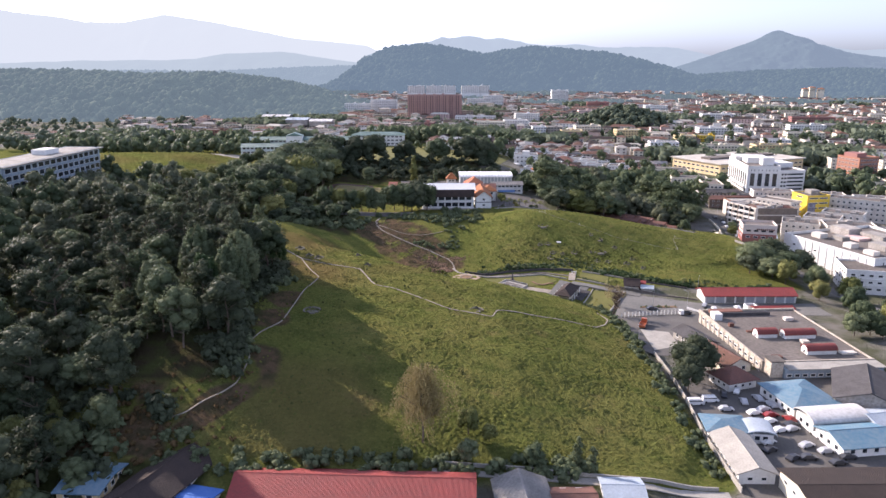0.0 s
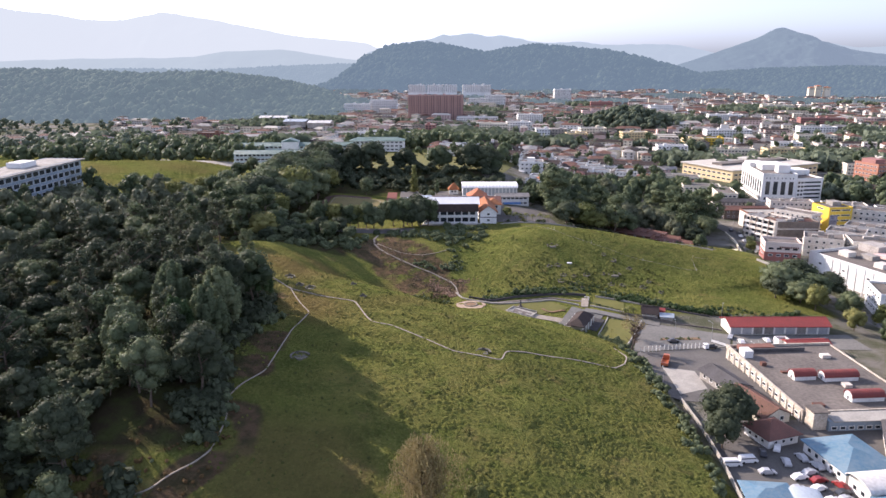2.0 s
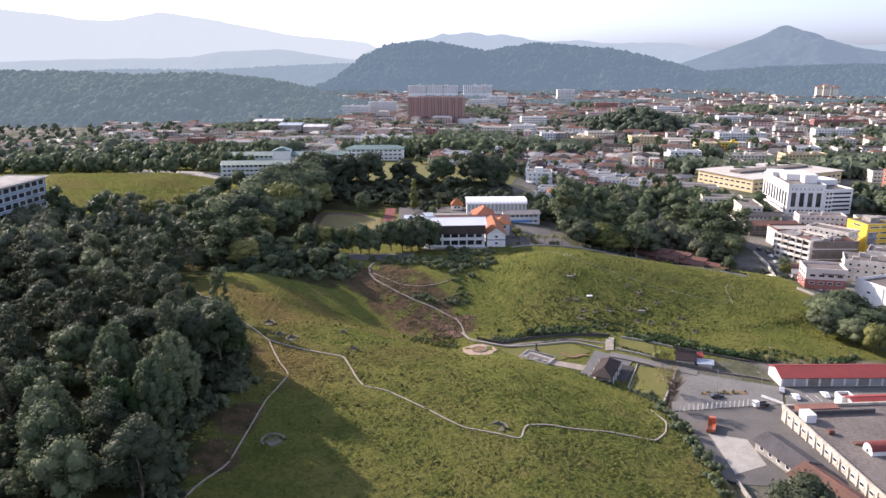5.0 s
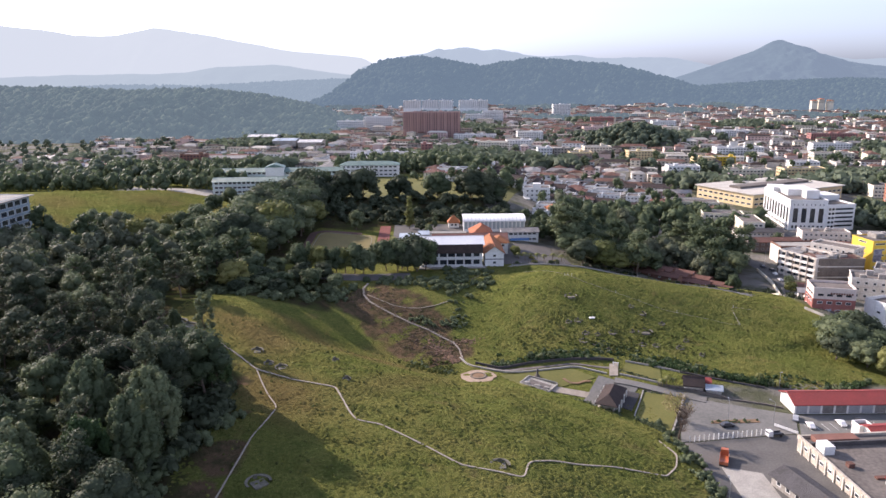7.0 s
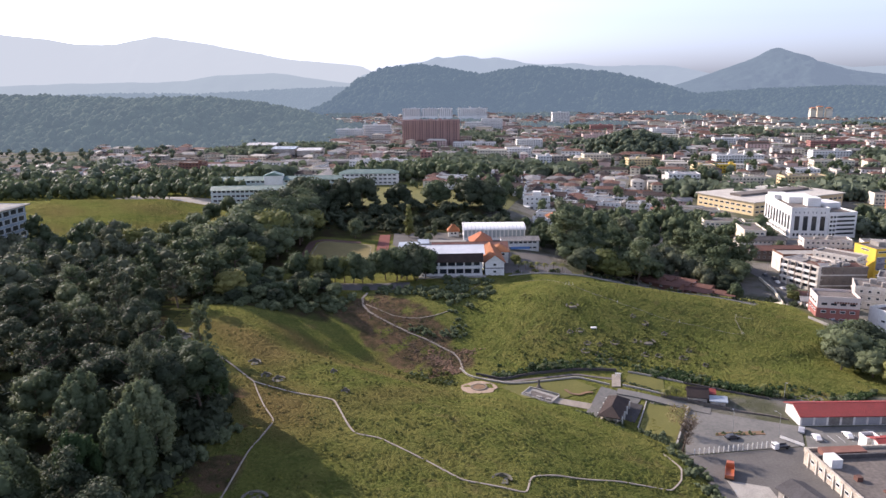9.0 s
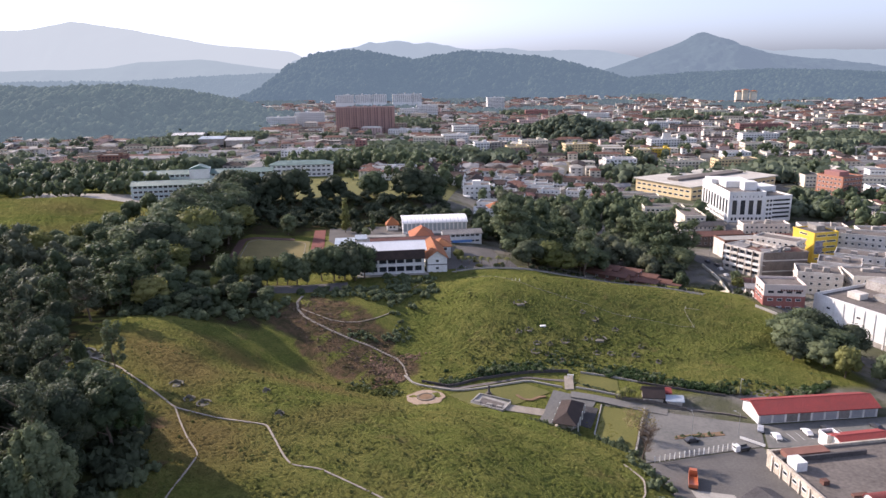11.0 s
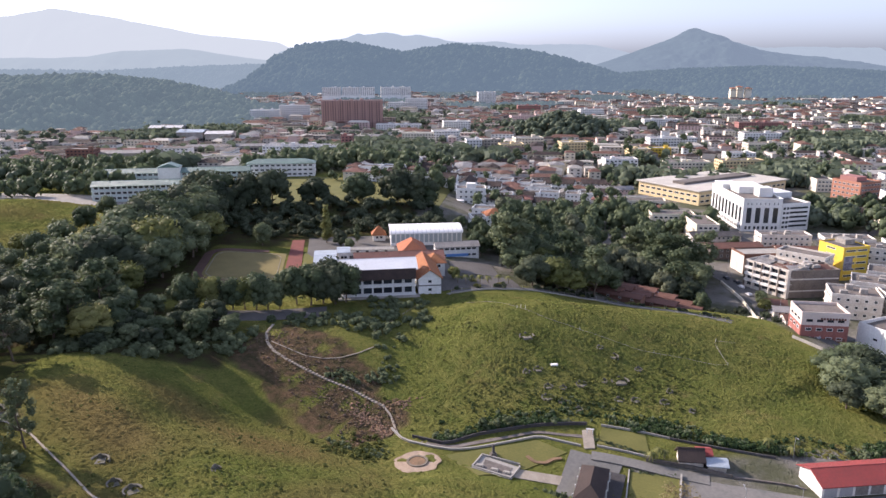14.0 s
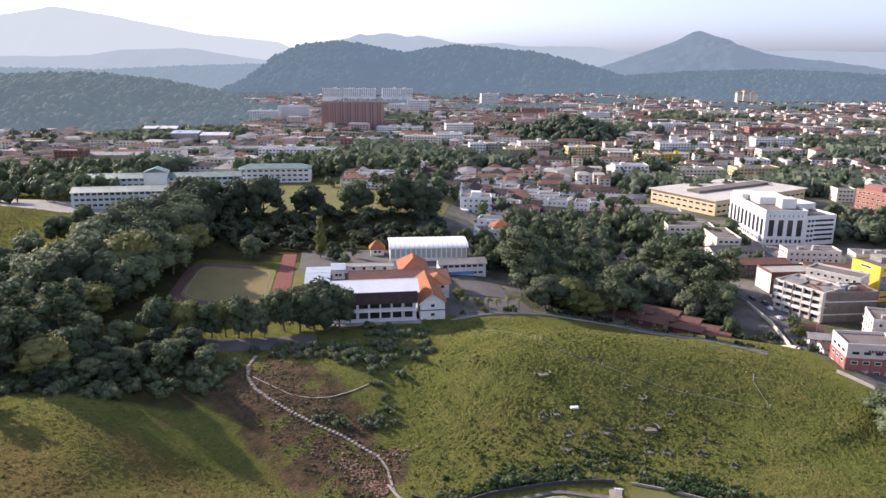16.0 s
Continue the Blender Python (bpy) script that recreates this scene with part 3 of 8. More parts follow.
def trunk_mesh(name, height_, radius, limbs, seed, lean=0.04, mat=None, twigs=0):
    rng = random.Random(seed)
    bm = bmesh.new()
    p = Vector((0, 0, -0.8))
    r = radius
    spine = [p.copy()]
    for i in range(5):
        q = p + Vector((rng.uniform(-lean, lean) * height_, rng.uniform(-lean, lean) * height_, (height_ + 0.8) / 5))
        tube(bm, p, q, r, r * 0.82, 7)
        p, r = q, r * 0.82
        spine.append(p.copy())
    for i in range(limbs):
        s = spine[rng.randint(2, 5)]
        a = rng.uniform(0, 6.283)
        ln = height_ * rng.uniform(0.22, 0.42)
        e = s + Vector((math.cos(a) * ln * 0.8, math.sin(a) * ln * 0.8, ln * rng.uniform(0.35, 0.8)))
        tube(bm, s, e, radius * 0.4, radius * 0.14, 5)
        for j in range(twigs):
            b = rng.uniform(0, 6.283)
            m = s.lerp(e, rng.uniform(0.4, 1))
            tube(bm, m, m + Vector((math.cos(b) * ln * 0.5, math.sin(b) * ln * 0.5, ln * rng.uniform(0.1, 0.6))), radius * 0.12, radius * 0.03, 3)
    me = bpy.data.meshes.new(name)
    bm.to_mesh(me)
    bm.free()
    me.materials.append(mat or BARK)
    return me


def blobs_for(kind, rng):
    """Boughs of a crown: centres and radii for each habit of growth."""
    out = []
    if kind == "tall":           # tall forest tree with a lumpy, layered crown
        for i in range(22):
            h = rng.random()
            a, rr = rng.uniform(0, 6.283), (1.6 + 3.8 * math.sin(3.0 * min(1, h + 0.12))) * rng.uniform(0.5, 1)
            out.append((math.cos(a) * rr, math.sin(a) * rr, 8 + 12 * h, rng.uniform(1.6, 2.9)))
    elif kind == "round":        # broad round-headed tree
        for i in range(30):
            a, b = rng.uniform(0, 6.283), rng.uniform(-0.8, 1.5)
            rr = 4.3 * rng.uniform(0.6, 1)
            out.append((math.cos(a) * math.cos(b) * rr, math.sin(a) * math.cos(b) * rr, 6.6 + math.sin(b) * rr * 0.9, rng.uniform(1.5, 2.5)))
    elif kind == "tufted":       # upright boughs ending in dense lit tufts
        for i in range(30):
            h = rng.random()
            a, rr = rng.uniform(0, 6.283), 4.4 * math.sqrt(rng.random()) * (1.1 - 0.65 * h)
            out.append((math.cos(a) * rr, math.sin(a) * rr, 5 + 13.5 * h, rng.uniform(1.2, 2.1)))
    elif kind == "lobed":        # dense dome of upright lobes, like the head of a cauliflower
        for i in range(40):
            a, q = rng.uniform(0, 6.283), math.sqrt(rng.random())
            top = 19.5 - 9.5 * q ** 2.2 - rng.uniform(0, 2.2)
            out += [(math.cos(a) * q * 5.2, math.sin(a) * q * 5.2, top - 0.9 * m, (1.0 + 0.16 * m) * w) for m in range(3) for w in (rng.uniform(0.85, 1.2),)]
            if q > 0.5:
                out.append((math.cos(a) * q * 5.0, math.sin(a) * q * 5.0, top - rng.uniform(2.2, 4.5), rng.uniform(1.2, 1.9)))
    elif kind == "layered":      # tall open tree with flat tiers of foliage
        for i in range(34):
            h = rng.random()
            a, rr = rng.uniform(0, 6.283), 5.0 * (1.05 - 0.62 * h) * math.sqrt(rng.uniform(0.15, 1))
            out.append((math.cos(a) * rr, math.sin(a) * rr, 5.5 + 14.5 * round(h * 6) / 6 + rng.uniform(-0.5, 0.5), rng.uniform(0.9, 1.7)))
    elif kind == "slim":         # columnar tree
        for i in range(16):
            h = i / 15
            a, rr = rng.uniform(0, 6.283), rng.uniform(0.2, 1.3) * math.sin(0.5 + 2.4 * h)
            out.append((math.cos(a) * rr, math.sin(a) * rr, 2.5 + 10 * h, rng.uniform(0.9, 1.5) * (1.15 - 0.5 * h)))
    elif kind == "bush":         # low thicket
        for i in range(12):
            a, rr = rng.uniform(0, 6.283), 2.3 * math.sqrt(rng.random())
            out.append((math.cos(a) * rr, math.sin(a) * rr, rng.uniform(0.4, 1.8), rng.uniform(0.7, 1.4)))
    return out


TREE_KINDS = {}


def tree_template(key, kind, mat, seed, leaves, size, trunk_h, trunk_r, limbs, label, category="tree", name="tree", core=0.7, fine=False):
    rng = random.Random(seed)
    e = new(name)
    tagged(e, label, category)
    if trunk_h:
        part("trunk", trunk_mesh("trunk", trunk_h, trunk_r, limbs, seed), None, e)
    part("crown", crown_mesh("crown", blobs_for(kind, rng), mat, seed, leaves, size, core=core, fine=fine), None, e)
    TREE_KINDS[key] = e
    e.location = (0, -400, -200)
    return e


for i in range(3):
    tree_template(f"tall{i}", "tall", (LEAF_DARK, LEAF_MID, LEAF_DARK)[i], 10 + i, 900, 0.5, 13, 0.38, 6, "tall dark green forest tree with a lumpy crown")
    tree_template(f"round{i}", "round", (LEAF_MID, LEAF_DARK, LEAF_LIGHT)[i], 20 + i, 1500, 0.34, 6.5, 0.32, 7, ("green round-headed tree with a leafy crown", "dark green round-headed tree", "light green round-headed tree")[i], core=0.86)
    tree_template(f"tufted{i}", "tufted", (LEAF_MID, LEAF_GREY, LEAF_DARK)[i], 30 + i, 900, 0.44, 13, 0.36, 7, "upright forest tree with dense tufted boughs")
    tree_template(f"bush{i}", "bush", (LEAF_MID, LEAF_LIGHT, LEAF_DARK)[i], 40 + i, 330, 0.42, 0, 0, 0, "low leafy bush on the slope", "bush", "bush")
for i in range(3):
    tree_template(f"lobed{i}", "lobed", (LEAF_MID, LEAF_GREEN, LEAF_MID)[i], 60 + i, 6400, 0.27, 13, 0.36, 7, "tall forest tree with a dense lobed green crown", core=0.74, fine=True)
    tree_template(f"layered{i}", "layered", (LEAF_DARK, LEAF_DARK, LEAF_MID)[i], 64 + i, 2600, 0.27, 16, 0.36, 12, "tall dark forest tree with tiers of foliage", core=0.62)
    tree_template(f"edge_tall{i}", "tall", (LEAF_DARK, LEAF_MID, LEAF_DARK)[i], 68 + i, 2800, 0.27, 13, 0.38, 6, "tall dark green forest tree with a lumpy crown", core=0.82)
    tree_template(f"edge_round{i}", "round", (LEAF_MID, LEAF_DARK, LEAF_LIGHT)[i], 72 + i, 2600, 0.26, 6.5, 0.32, 7, ("green round-headed forest tree", "dark green round-headed forest tree", "light green round-headed forest tree")[i], core=0.82)
for i in range(2):
    tree_template(f"slim{i}", "slim", (LEAF_LIGHT, LEAF_MID)[i], 50 + i, 600, 0.42, 8, 0.2, 4, "slim columnar green tree with a leafy crown")

PLANTED = []


def plant(key, x, y, s=1.0, z=None, group="", label="", sz=None):
    src = TREE_KINDS[key]
    z = at(x, y) - 0.1 if z is None else z
    m = Matrix.LocRotScale((x, y, z), Euler((0, 0, random.uniform(0, 6.283))), None)
    src.scale = (s * (1.0 if sz is None else 1.28), s * (1.0 if sz is None else 1.28), sz or s * random.uniform(0.9, 1.12))
    ob = copy_thing(src, m)
    ob.scale = src.scale
    src.scale = (1, 1, 1)
    if group:
        tagged(ob, group=group)
    if label:
        tagged(ob, label)
    PLANTED.append((x, y))
    return ob


def wood(area, spacing, keys, lo, hi, group, seed, avoid=None):
    """Trees at irregular places inside area(x, y)."""
    rng = random.Random(seed)
    (x0, x1, y0, y1), inside = area
    y = y0
    while y < y1:
        x = x0 + rng.uniform(0, spacing)
        while x < x1:
            px, py = x + rng.uniform(-0.35, 0.35) * spacing, y + rng.uniform(-0.35, 0.35) * spacing
            if inside(px, py):
                if avoid and avoid(px, py):
                    key = rng.choice(keys)
                    thicket({"edge_tall": "tall", "edge_round": "round", "layered": "tall"}.get(key.rstrip("0123456789"), key.rstrip("0123456789")), px, py, rng.uniform(lo, hi), store="wood_" + ("a" if rng.random() < 0.5 else "b"))
                else:
                    key = rng.choice(keys)
                    s = rng.uniform(lo, hi)
                    plant(key, px, py, s, group=group, sz=s * rng.uniform(0.85, 1.1))
            x += spacing
        y += spacing * 0.9


STUFF = {}


def in_gap(x, y):
    """The open strip through the forest's foot, where the low sun reaches the slope."""
    return -94 < x < -34 and y < 190 and -10 < (x + 42) * 0.63 + (y - 140) * 0.78 < 7


def thicket(key, x, y, s, z=None, store="wood"):
    """Adds one tree or bush to a joined wood; only low growth stands in the forest's open strip."""
    if s > 0.3 and x > -66 and in_gap(x, y):
        return
    STUFF.setdefault(store, []).append((key, x, y, at(x, y) - 0.1 if z is None else z, s, random.uniform(0, 6.283)))


def grow(store, name, label, category, mat, leaves, size, boughs=99):
    """Builds all trees of a joined wood as one mesh."""
    vl, fl, k = [], [], 0
    made = {}
    for key, x, y, z, s, turn in STUFF.get(store, []):
        if key not in made:
            rng = random.Random(hash_of(key))
            me = crown_mesh("crown", merge(blobs_for(key, rng), boughs), mat, hash_of(key), leaves, size)
            v = np.empty(len(me.vertices) * 3)
            me.vertices.foreach_get("co", v)
            made[key] = (v.reshape(-1, 3), [tuple(p.vertices) for p in me.polygons])
            bpy.data.meshes.remove(me)
        v, f = made[key]
        c, sn = math.cos(turn) * s, math.sin(turn) * s
        vl.append(np.stack([v[:, 0] * c - v[:, 1] * sn + x, v[:, 0] * sn + v[:, 1] * c + y, v[:, 2] * s + z], -1))
        fl += [tuple(i + k for i in p) for p in f]
        k += len(v)
    me = mesh_of(name, np.concatenate(vl).tolist(), fl, mat, True)
    return tagged(new(name, me), label, category, kind="stuff")


def split_store(store, far_store, y):
    """Moves what stands beyond y of a joined wood into another."""
    rows = STUFF[store]
    STUFF[store], STUFF[far_store] = [r for r in rows if r[2] < y], [r for r in rows if r[2] >= y]


def merge(blobs, n):
    """Fewer, fuller boughs for trees farther off."""
    if len(blobs) <= n:
        return blobs
    k = len(blobs) / n
    return [(*blobs[int(i * k)][:3], blobs[int(i * k)][3] * min(1.7, k ** 0.4)) for i in range(n)]


def hash_of(key):
    return sum(ord(ch) * (i + 3) for i, ch in enumerate(key))


random.seed(5)
# forest on the western hill
wood(((-200, -38, 100, 322), lambda x, y: x < -46 - 4 * math.sin(y * 0.11) - 8 * (y < 135) - 12 * (y > 228) - 24 * (y > 258) and not (x > -74 and y < 130) and not in_gap(x, y)), 11.6,
     ["layered0", "layered1", "edge_tall0", "edge_tall2", "edge_round1", "edge_tall1", "layered2", "edge_round0", "layered0"], 0.55, 0.98, "trees of the forest on the hill", 1, lambda x, y: x < -128 or y < 106)
for ty, tx, ts, k in ((168, -50, 0.85, "layered0"), (177, -53, 0.9, "lobed1"), (184, -47, 0.95, "lobed0"), (193, -46, 1.12, "lobed2"), (200, -50, 1.1, "layered1"), (207, -47, 1.0, "edge_tall2"), (214, -49, 0.85, "edge_tall0"), (222, -52, 0.8, "layered1"), (158, -54, 0.9, "edge_tall1"), (139, -66, 0.9, "edge_tall0"), (196, -60, 1.05, "lobed0"), (186, -59, 0.9, "layered0"), (176, -66, 1.0, "lobed2"), (229, -57, 0.8, "layered1"), (166, -62, 0.95, "edge_tall1")):
    plant(k, tx, ty, ts, group="trees of the forest on the hill", label="tall tree at the forest's edge with a dense crown")
wood(((-98, -64, 138, 188), in_gap), 6.5, ["edge_round0", "layered2", "edge_round1", "edge_round0"], 0.34, 0.52, "trees of the forest on the hill", 11)
for tx, ty, ts in ((-92, 150, 0.9), (-100, 141, 0.8), (-82, 124, 0.8), (-78, 132, 0.7), (-88, 116, 0.8), (-76, 112, 0.5)):
    plant("edge_round2", tx, ty, ts, label="light yellow-green tree on the lower slope")
for i in range(16):
    plant(random.choice(["edge_round0", "edge_round2", "layered2", "edge_round0"]), random.uniform(-118, -64), random.uniform(101, 131), random.uniform(0.5, 0.85), group="trees at the forest's foot")
# lower wood on the north slope towards the sports field
wood(((-200, -62, 320, 404), lambda x, y: y > 331 or x < -92), 9.5, ["round0", "round2", "round0", "tufted0", "round0", "bush0"], 0.8, 1.15, "trees between the hill and the sports field", 2, lambda x, y: x < -84)
wood(((-62, -24, 330, 368), lambda x, y: y > 336 + 0.6 * (x + 45) and y < 366), 7.0, ["round0", "round1", "round0", "bush2"], 0.5, 0.78, "trees between the hill and the sports field", 4)
wood(((-105, -52, 402, 540), lambda x, y: x > -96 + 0.18 * (y - 400) and x < -56 + 0.1 * (y - 400)), 11.5, ["round0", "round1", "round2", "round0"], 1.15, 1.75, "trees between the two fields", 3)
for tx, ty, ts in ((-66, 446, 1.9), (-70, 458, 2.0), (-64, 470, 1.8), (-74, 470, 2.1), (-68, 482, 1.9), (-60, 490, 1.7), (-62, 434, 1.6), (-76, 448, 2.0), (-58, 424, 1.5), (-72, 436, 1.8), (-54, 500, 1.6), (-62, 504, 1.9)):
    plant(random.choice(["edge_round0", "edge_round1"]), tx, ty, ts * 0.9, group="trees between the two fields", label="tall spreading tree beside the sports field", sz=ts)
for tx, ty, ts, k in ((-100, 398, 1.1, "round0"), (-108, 405, 1.0, "round2"), (-116, 410, 1.1, "round0"), (-124, 416, 1.0, "round0"), (-132, 412, 1.2, "round2"), (-140, 420, 1.1, "round0"), (-148, 416, 1.0, "round0"), (-104, 416, 1.2, "round0"), (-112, 424, 1.1, "round0"), (-120, 430, 0.9, "round2"), (-104, 434, 1.2, "round0"), (-109, 446, 1.1, "round0"), (-114, 458, 0.9, "round2"), (-108, 472, 1.1, "round0"), (-112, 488, 0.9, "round0"), (-106, 500, 1.0, "round0"), (-130, 426, 0.8, "round0"), (-156, 424, 0.9, "round0")):
    plant(k, tx, ty, ts, group="trees between the two fields", label="green tree at the rough field's edge")
for tx, ty, ts, k in ((-53, 226, 0.95, "lobed2"), (-62, 240, 1.0, "layered0"), (-58, 251, 0.8, "edge_round0"), (-70, 252, 1.0, "edge_tall0"), (-80, 286, 0.9, "edge_round0"), (-78, 262, 1.0, "layered1"), (-84, 304, 0.9, "edge_round1")):
    plant(k, tx, ty, ts, group="trees of the forest on the hill", label="dark tree at the forest's edge above the path")
# wood on the bank by the river
wood(((84, 225, 402, 478), lambda x, y: x > 80 + 0.25 * abs(y - 430) and y > 392 + 0.25 * (x - 90) and x < 162 + 0.72 * (y - 400) and not (132 < x < 168 and y < 440) and x < 205), 10.5,
     ["round0", "round2", "round0", "tall1", "round0", "round1"], 0.9, 1.2, "trees of the wood by the river", 5, lambda x, y: y > 440 and x < 165)
for tx, ts, k in ((-66, 1.9, "round1"), (-58, 1.8, "round0"), (-40, 1.75, "round1"), (-27, 1.85, "round1"), (-2, 1.5, "round1"), (24, 1.6, "round0"), (46, 1.8, "round1"), (57, 1.7, "round1"), (64, 1.3, "round0")):
    plant(k, tx, 540 + random.uniform(-4, 4), ts * 0.95, at(tx, 540) - 2.6, group="large trees along the upper field", sz=ts * 1.02)
# dark growth on the bank below the upper field, thickened to stand for its shade
for i in range(330):
    bx, by = random.uniform(-58, 68), random.uniform(480, 534)
    thicket(random.choice(["bush", "round"]), bx, by, random.uniform(0.4, 0.62) if by > 492 else 0.35, store="bank")
# row of small trees before the sports field, and the dense clump beside the school
for i in range(9):
    plant(random.choice(["round0", "round2", "slim1"]), -44 + 4.1 * i, 372.5 + 0.1 * i + random.uniform(-0.8, 0.8), random.uniform(0.92, 1.08), group="row of trees before the sports field")
for tx, ty, ts in ((-5, 378, 1.15), (0, 376, 1.25), (4.5, 378, 1.35), (9, 376.5, 1.3), (13, 378, 1.25), (2, 381, 1.25), (8, 381, 1.4)):
    plant(random.choice(["round0", "round1"]), tx, ty, ts, group="dense trees beside the school")
plant("slim0", 5, 470, 1.35, label="tall slim light green tree by the field")
for tx, ty, ts, k in ((-26, 466, 0.9, "round0"), (12, 462, 0.7, "round1"), (16, 456, 0.5, "round0"), (20, 468, 0.7, "slim1"), (62, 404, 0.35, "bush0"), (66, 400, 0.5, "bush1"), (58, 402, 0.5, "round2")):
    plant(k, tx, ty, ts, group="trees about the school")
# bushes and scrub of the gully and the north foot of the hill
for i in range(190):
    bx, by = random.uniform(-80, -16), random.uniform(318, 350)
    if by > 325 + 0.4 * (bx + 50) * (bx > -50):
        thicket("bush", bx, by, random.uniform(0.4, 0.95), store="scrub")
for i in range(70):
    u = random.random()
    thicket("bush", -6 + 36 * u + random.uniform(-3, 3), 361 - 12 * u * u + random.uniform(-6, 5), random.uniform(0.25, 0.7), store="scrub")
    if i % 2:
        thicket("bush", 6 + 22 * u, 328 - 3 * math.sin(3 * u) + random.uniform(-2.5, 2.5), random.uniform(0.15, 0.45), store="scrub")
        thicket("bush", 8 + 14 * u + random.uniform(-4, 4), 297 - 12 * u + random.uniform(-3, 3), random.uniform(0.15, 0.42), store="scrub")
    elif i % 4:
        thicket("bush", 25 + random.uniform(-2, 4), 322 + 22 * u, random.uniform(0.15, 0.45), store="scrub")
FOOT_X, FOOT_Y = [34, 48, 66, 80, 101, 112, 126, 150, 168], [292.5, 296.5, 297.6, 297, 288, 283, 277.5, 271, 280]
for i in range(1500):
    hx_, w_ = random.uniform(36, 166), random.random() ** 1.5
    hy_ = float(np.interp(hx_, FOOT_X, FOOT_Y)) + w_ * (15 if hx_ < 110 else 11)
    if math.sin(hx_ * 0.16 + 1) * math.sin(hy_ * 0.3 + hx_ * 0.05) + random.gauss(0.15, 0.45) > 0.9 * w_ - 0.1:
        thicket("bush", hx_, hy_, random.uniform(0.1, 0.5) * (1.1 - 0.8 * w_), store="foot_dark" if i % 3 else "scrub")
for i in range(40):
    thicket("bush", random.uniform(20, 44), random.uniform(352, 378), random.uniform(0.4, 0.8), store="scrub")
for i in range(120):
    thicket("bush", random.uniform(-60, 50), random.uniform(119.5, 127), random.uniform(0.3, 0.75), store="scrub")
for i in range(90):
    thicket("bush", random.uniform(-130, -58), random.uniform(100, 150), random.uniform(0.6, 1.4), store="scrub")
for i in range(26):
    plant(random.choice(["round0", "round2", "round0"]), random.uniform(163, 204), random.uniform(176, 246), random.uniform(0.5, 0.95), group="trees east of the depot")
for i in range(80):
    yy_ = random.uniform(125, 255)
    thicket("bush", 82 + 0.02 * (yy_ - 190) + random.uniform(-3, 2), yy_, random.uniform(0.25, 0.7), store="scrub")
for i in range(110):
    yy_ = random.uniform(128, 300)
    thicket("bush", -40 - 4 * math.sin(yy_ * 0.11) - 12 * (yy_ > 228) - 26 * (yy_ > 258) + random.uniform(-6, 2), yy_, random.uniform(0.4, 0.9), store="scrub")
# single trees round the car park, the yard and the river
for tx, ty, ts, k, lab in ((93.5, 179, 1.4, "edge_round1", "broad dark tree beside the car park"), (89.5, 172, 0.95, "edge_round1", "dark tree beside the boundary wall"), (98.5, 186, 0.8, "round1", "dark tree beside the yard"), (171, 308, 1.35, "edge_round0", "large dark tree at the hill's foot"), (180, 313, 1.5, "edge_round1", "large dark tree at the hill's foot"), (185, 322, 1.4, "edge_round0", "large dark tree below the shopping building"), (192, 308, 1.4, "edge_round1", "large dark tree below the shopping building"), (182, 300, 1.3, "edge_round0", "dark green tree below the shopping building"), (174, 320, 1.0, "edge_round0", "green tree on the hill's foot"), (165, 300, 0.9, "edge_round1", "dark tree on the hill's foot"), (173, 294, 1.0, "edge_round0", "dark tree on the hill's foot"), (175, 285, 0.9, "round2", "light green tree by the road"), (185, 278, 1.0, "round0", "green tree by the road"), (196, 270, 1.0, "round2", "light green tree by the road"), (190, 255, 0.9, "round0", "green tree by the road"), (178, 262, 0.8, "round2", "light green tree by the road"), (170, 402, 0.75, "round0", "small tree by the railway"), (200, 402, 0.6, "round2", "light green tree by the river road"), (204, 412, 0.55, "round0", "small tree by the river road"), (20, 125, 0.5, "round0", "small tree by the wall"), (36, 124, 0.5, "round0", "small tree by the wall"), (46, 124.5, 0.6, "slim1", "small tree by the wall"), (49, 122, 0.6, "slim1", "small tree by the wall"), (21, 134, 0.55, "round2", "light green sapling beside the dry tree"), (26, 132, 0.4, "round2", "light green sapling on the slope"), (-54.7, 262.1, 0.72, "layered2", "slender open tree on the crest"), (-43.5, 227, 0.85, "lobed1", "tufted tree beside the path"), (-66, 268, 0.42, "lobed0", "small tree beside the old graves")):
    plant(k, tx, ty, ts, label=lab, sz=ts * 0.85 if "hill's foot" in lab or "shopping" in lab else None)
# the bare, dry tree on the lower slope
def weeping_mesh(name, tall, wide, n, mat, seed):
    """Fine hanging twigs: each bough rises, arches out and droops, set with small dry leaves."""
    rng = random.Random(seed)
    v, f = [], []
    for i in range(n):
        a, reach, top = rng.uniform(0, 6.283), wide * rng.uniform(0.1, 1.0) ** 0.6, tall * rng.uniform(0.4, 1.0)
        reach *= (1.25 - 0.75 * (top / tall) ** 2) * (1 + 0.35 * math.sin(3 * a + 1) + 0.2 * math.sin(7 * a))
        drop = rng.uniform(0.2, 0.5) * tall
        for j in range(16):
            u = (j + rng.random()) / 16
            r = reach * (0.25 + 0.75 * u ** 0.7) + rng.gauss(0, 0.25)
            z = top * (0.8 + 0.2 * math.sin(2.2 * u)) - drop * max(0, u - 0.35) ** 1.3 + rng.gauss(0, 0.2)
            c = Vector((r * math.cos(a + 0.2 * u), r * math.sin(a + 0.2 * u), max(0.6, z)))
            d = Vector((rng.gauss(0, 0.3), rng.gauss(0, 0.3), -1)).normalized() * rng.uniform(0.35, 0.8)
            w = Vector((rng.gauss(0, 1), rng.gauss(0, 1), 0)).normalized() * rng.uniform(0.05, 0.11)
            k = len(v)
            v += [c - d * 0.5 - w, c - d * 0.5 + w, c + d * 0.5]
            f.append((k, k + 1, k + 2))
    return mesh_of(name, v, f, mat)


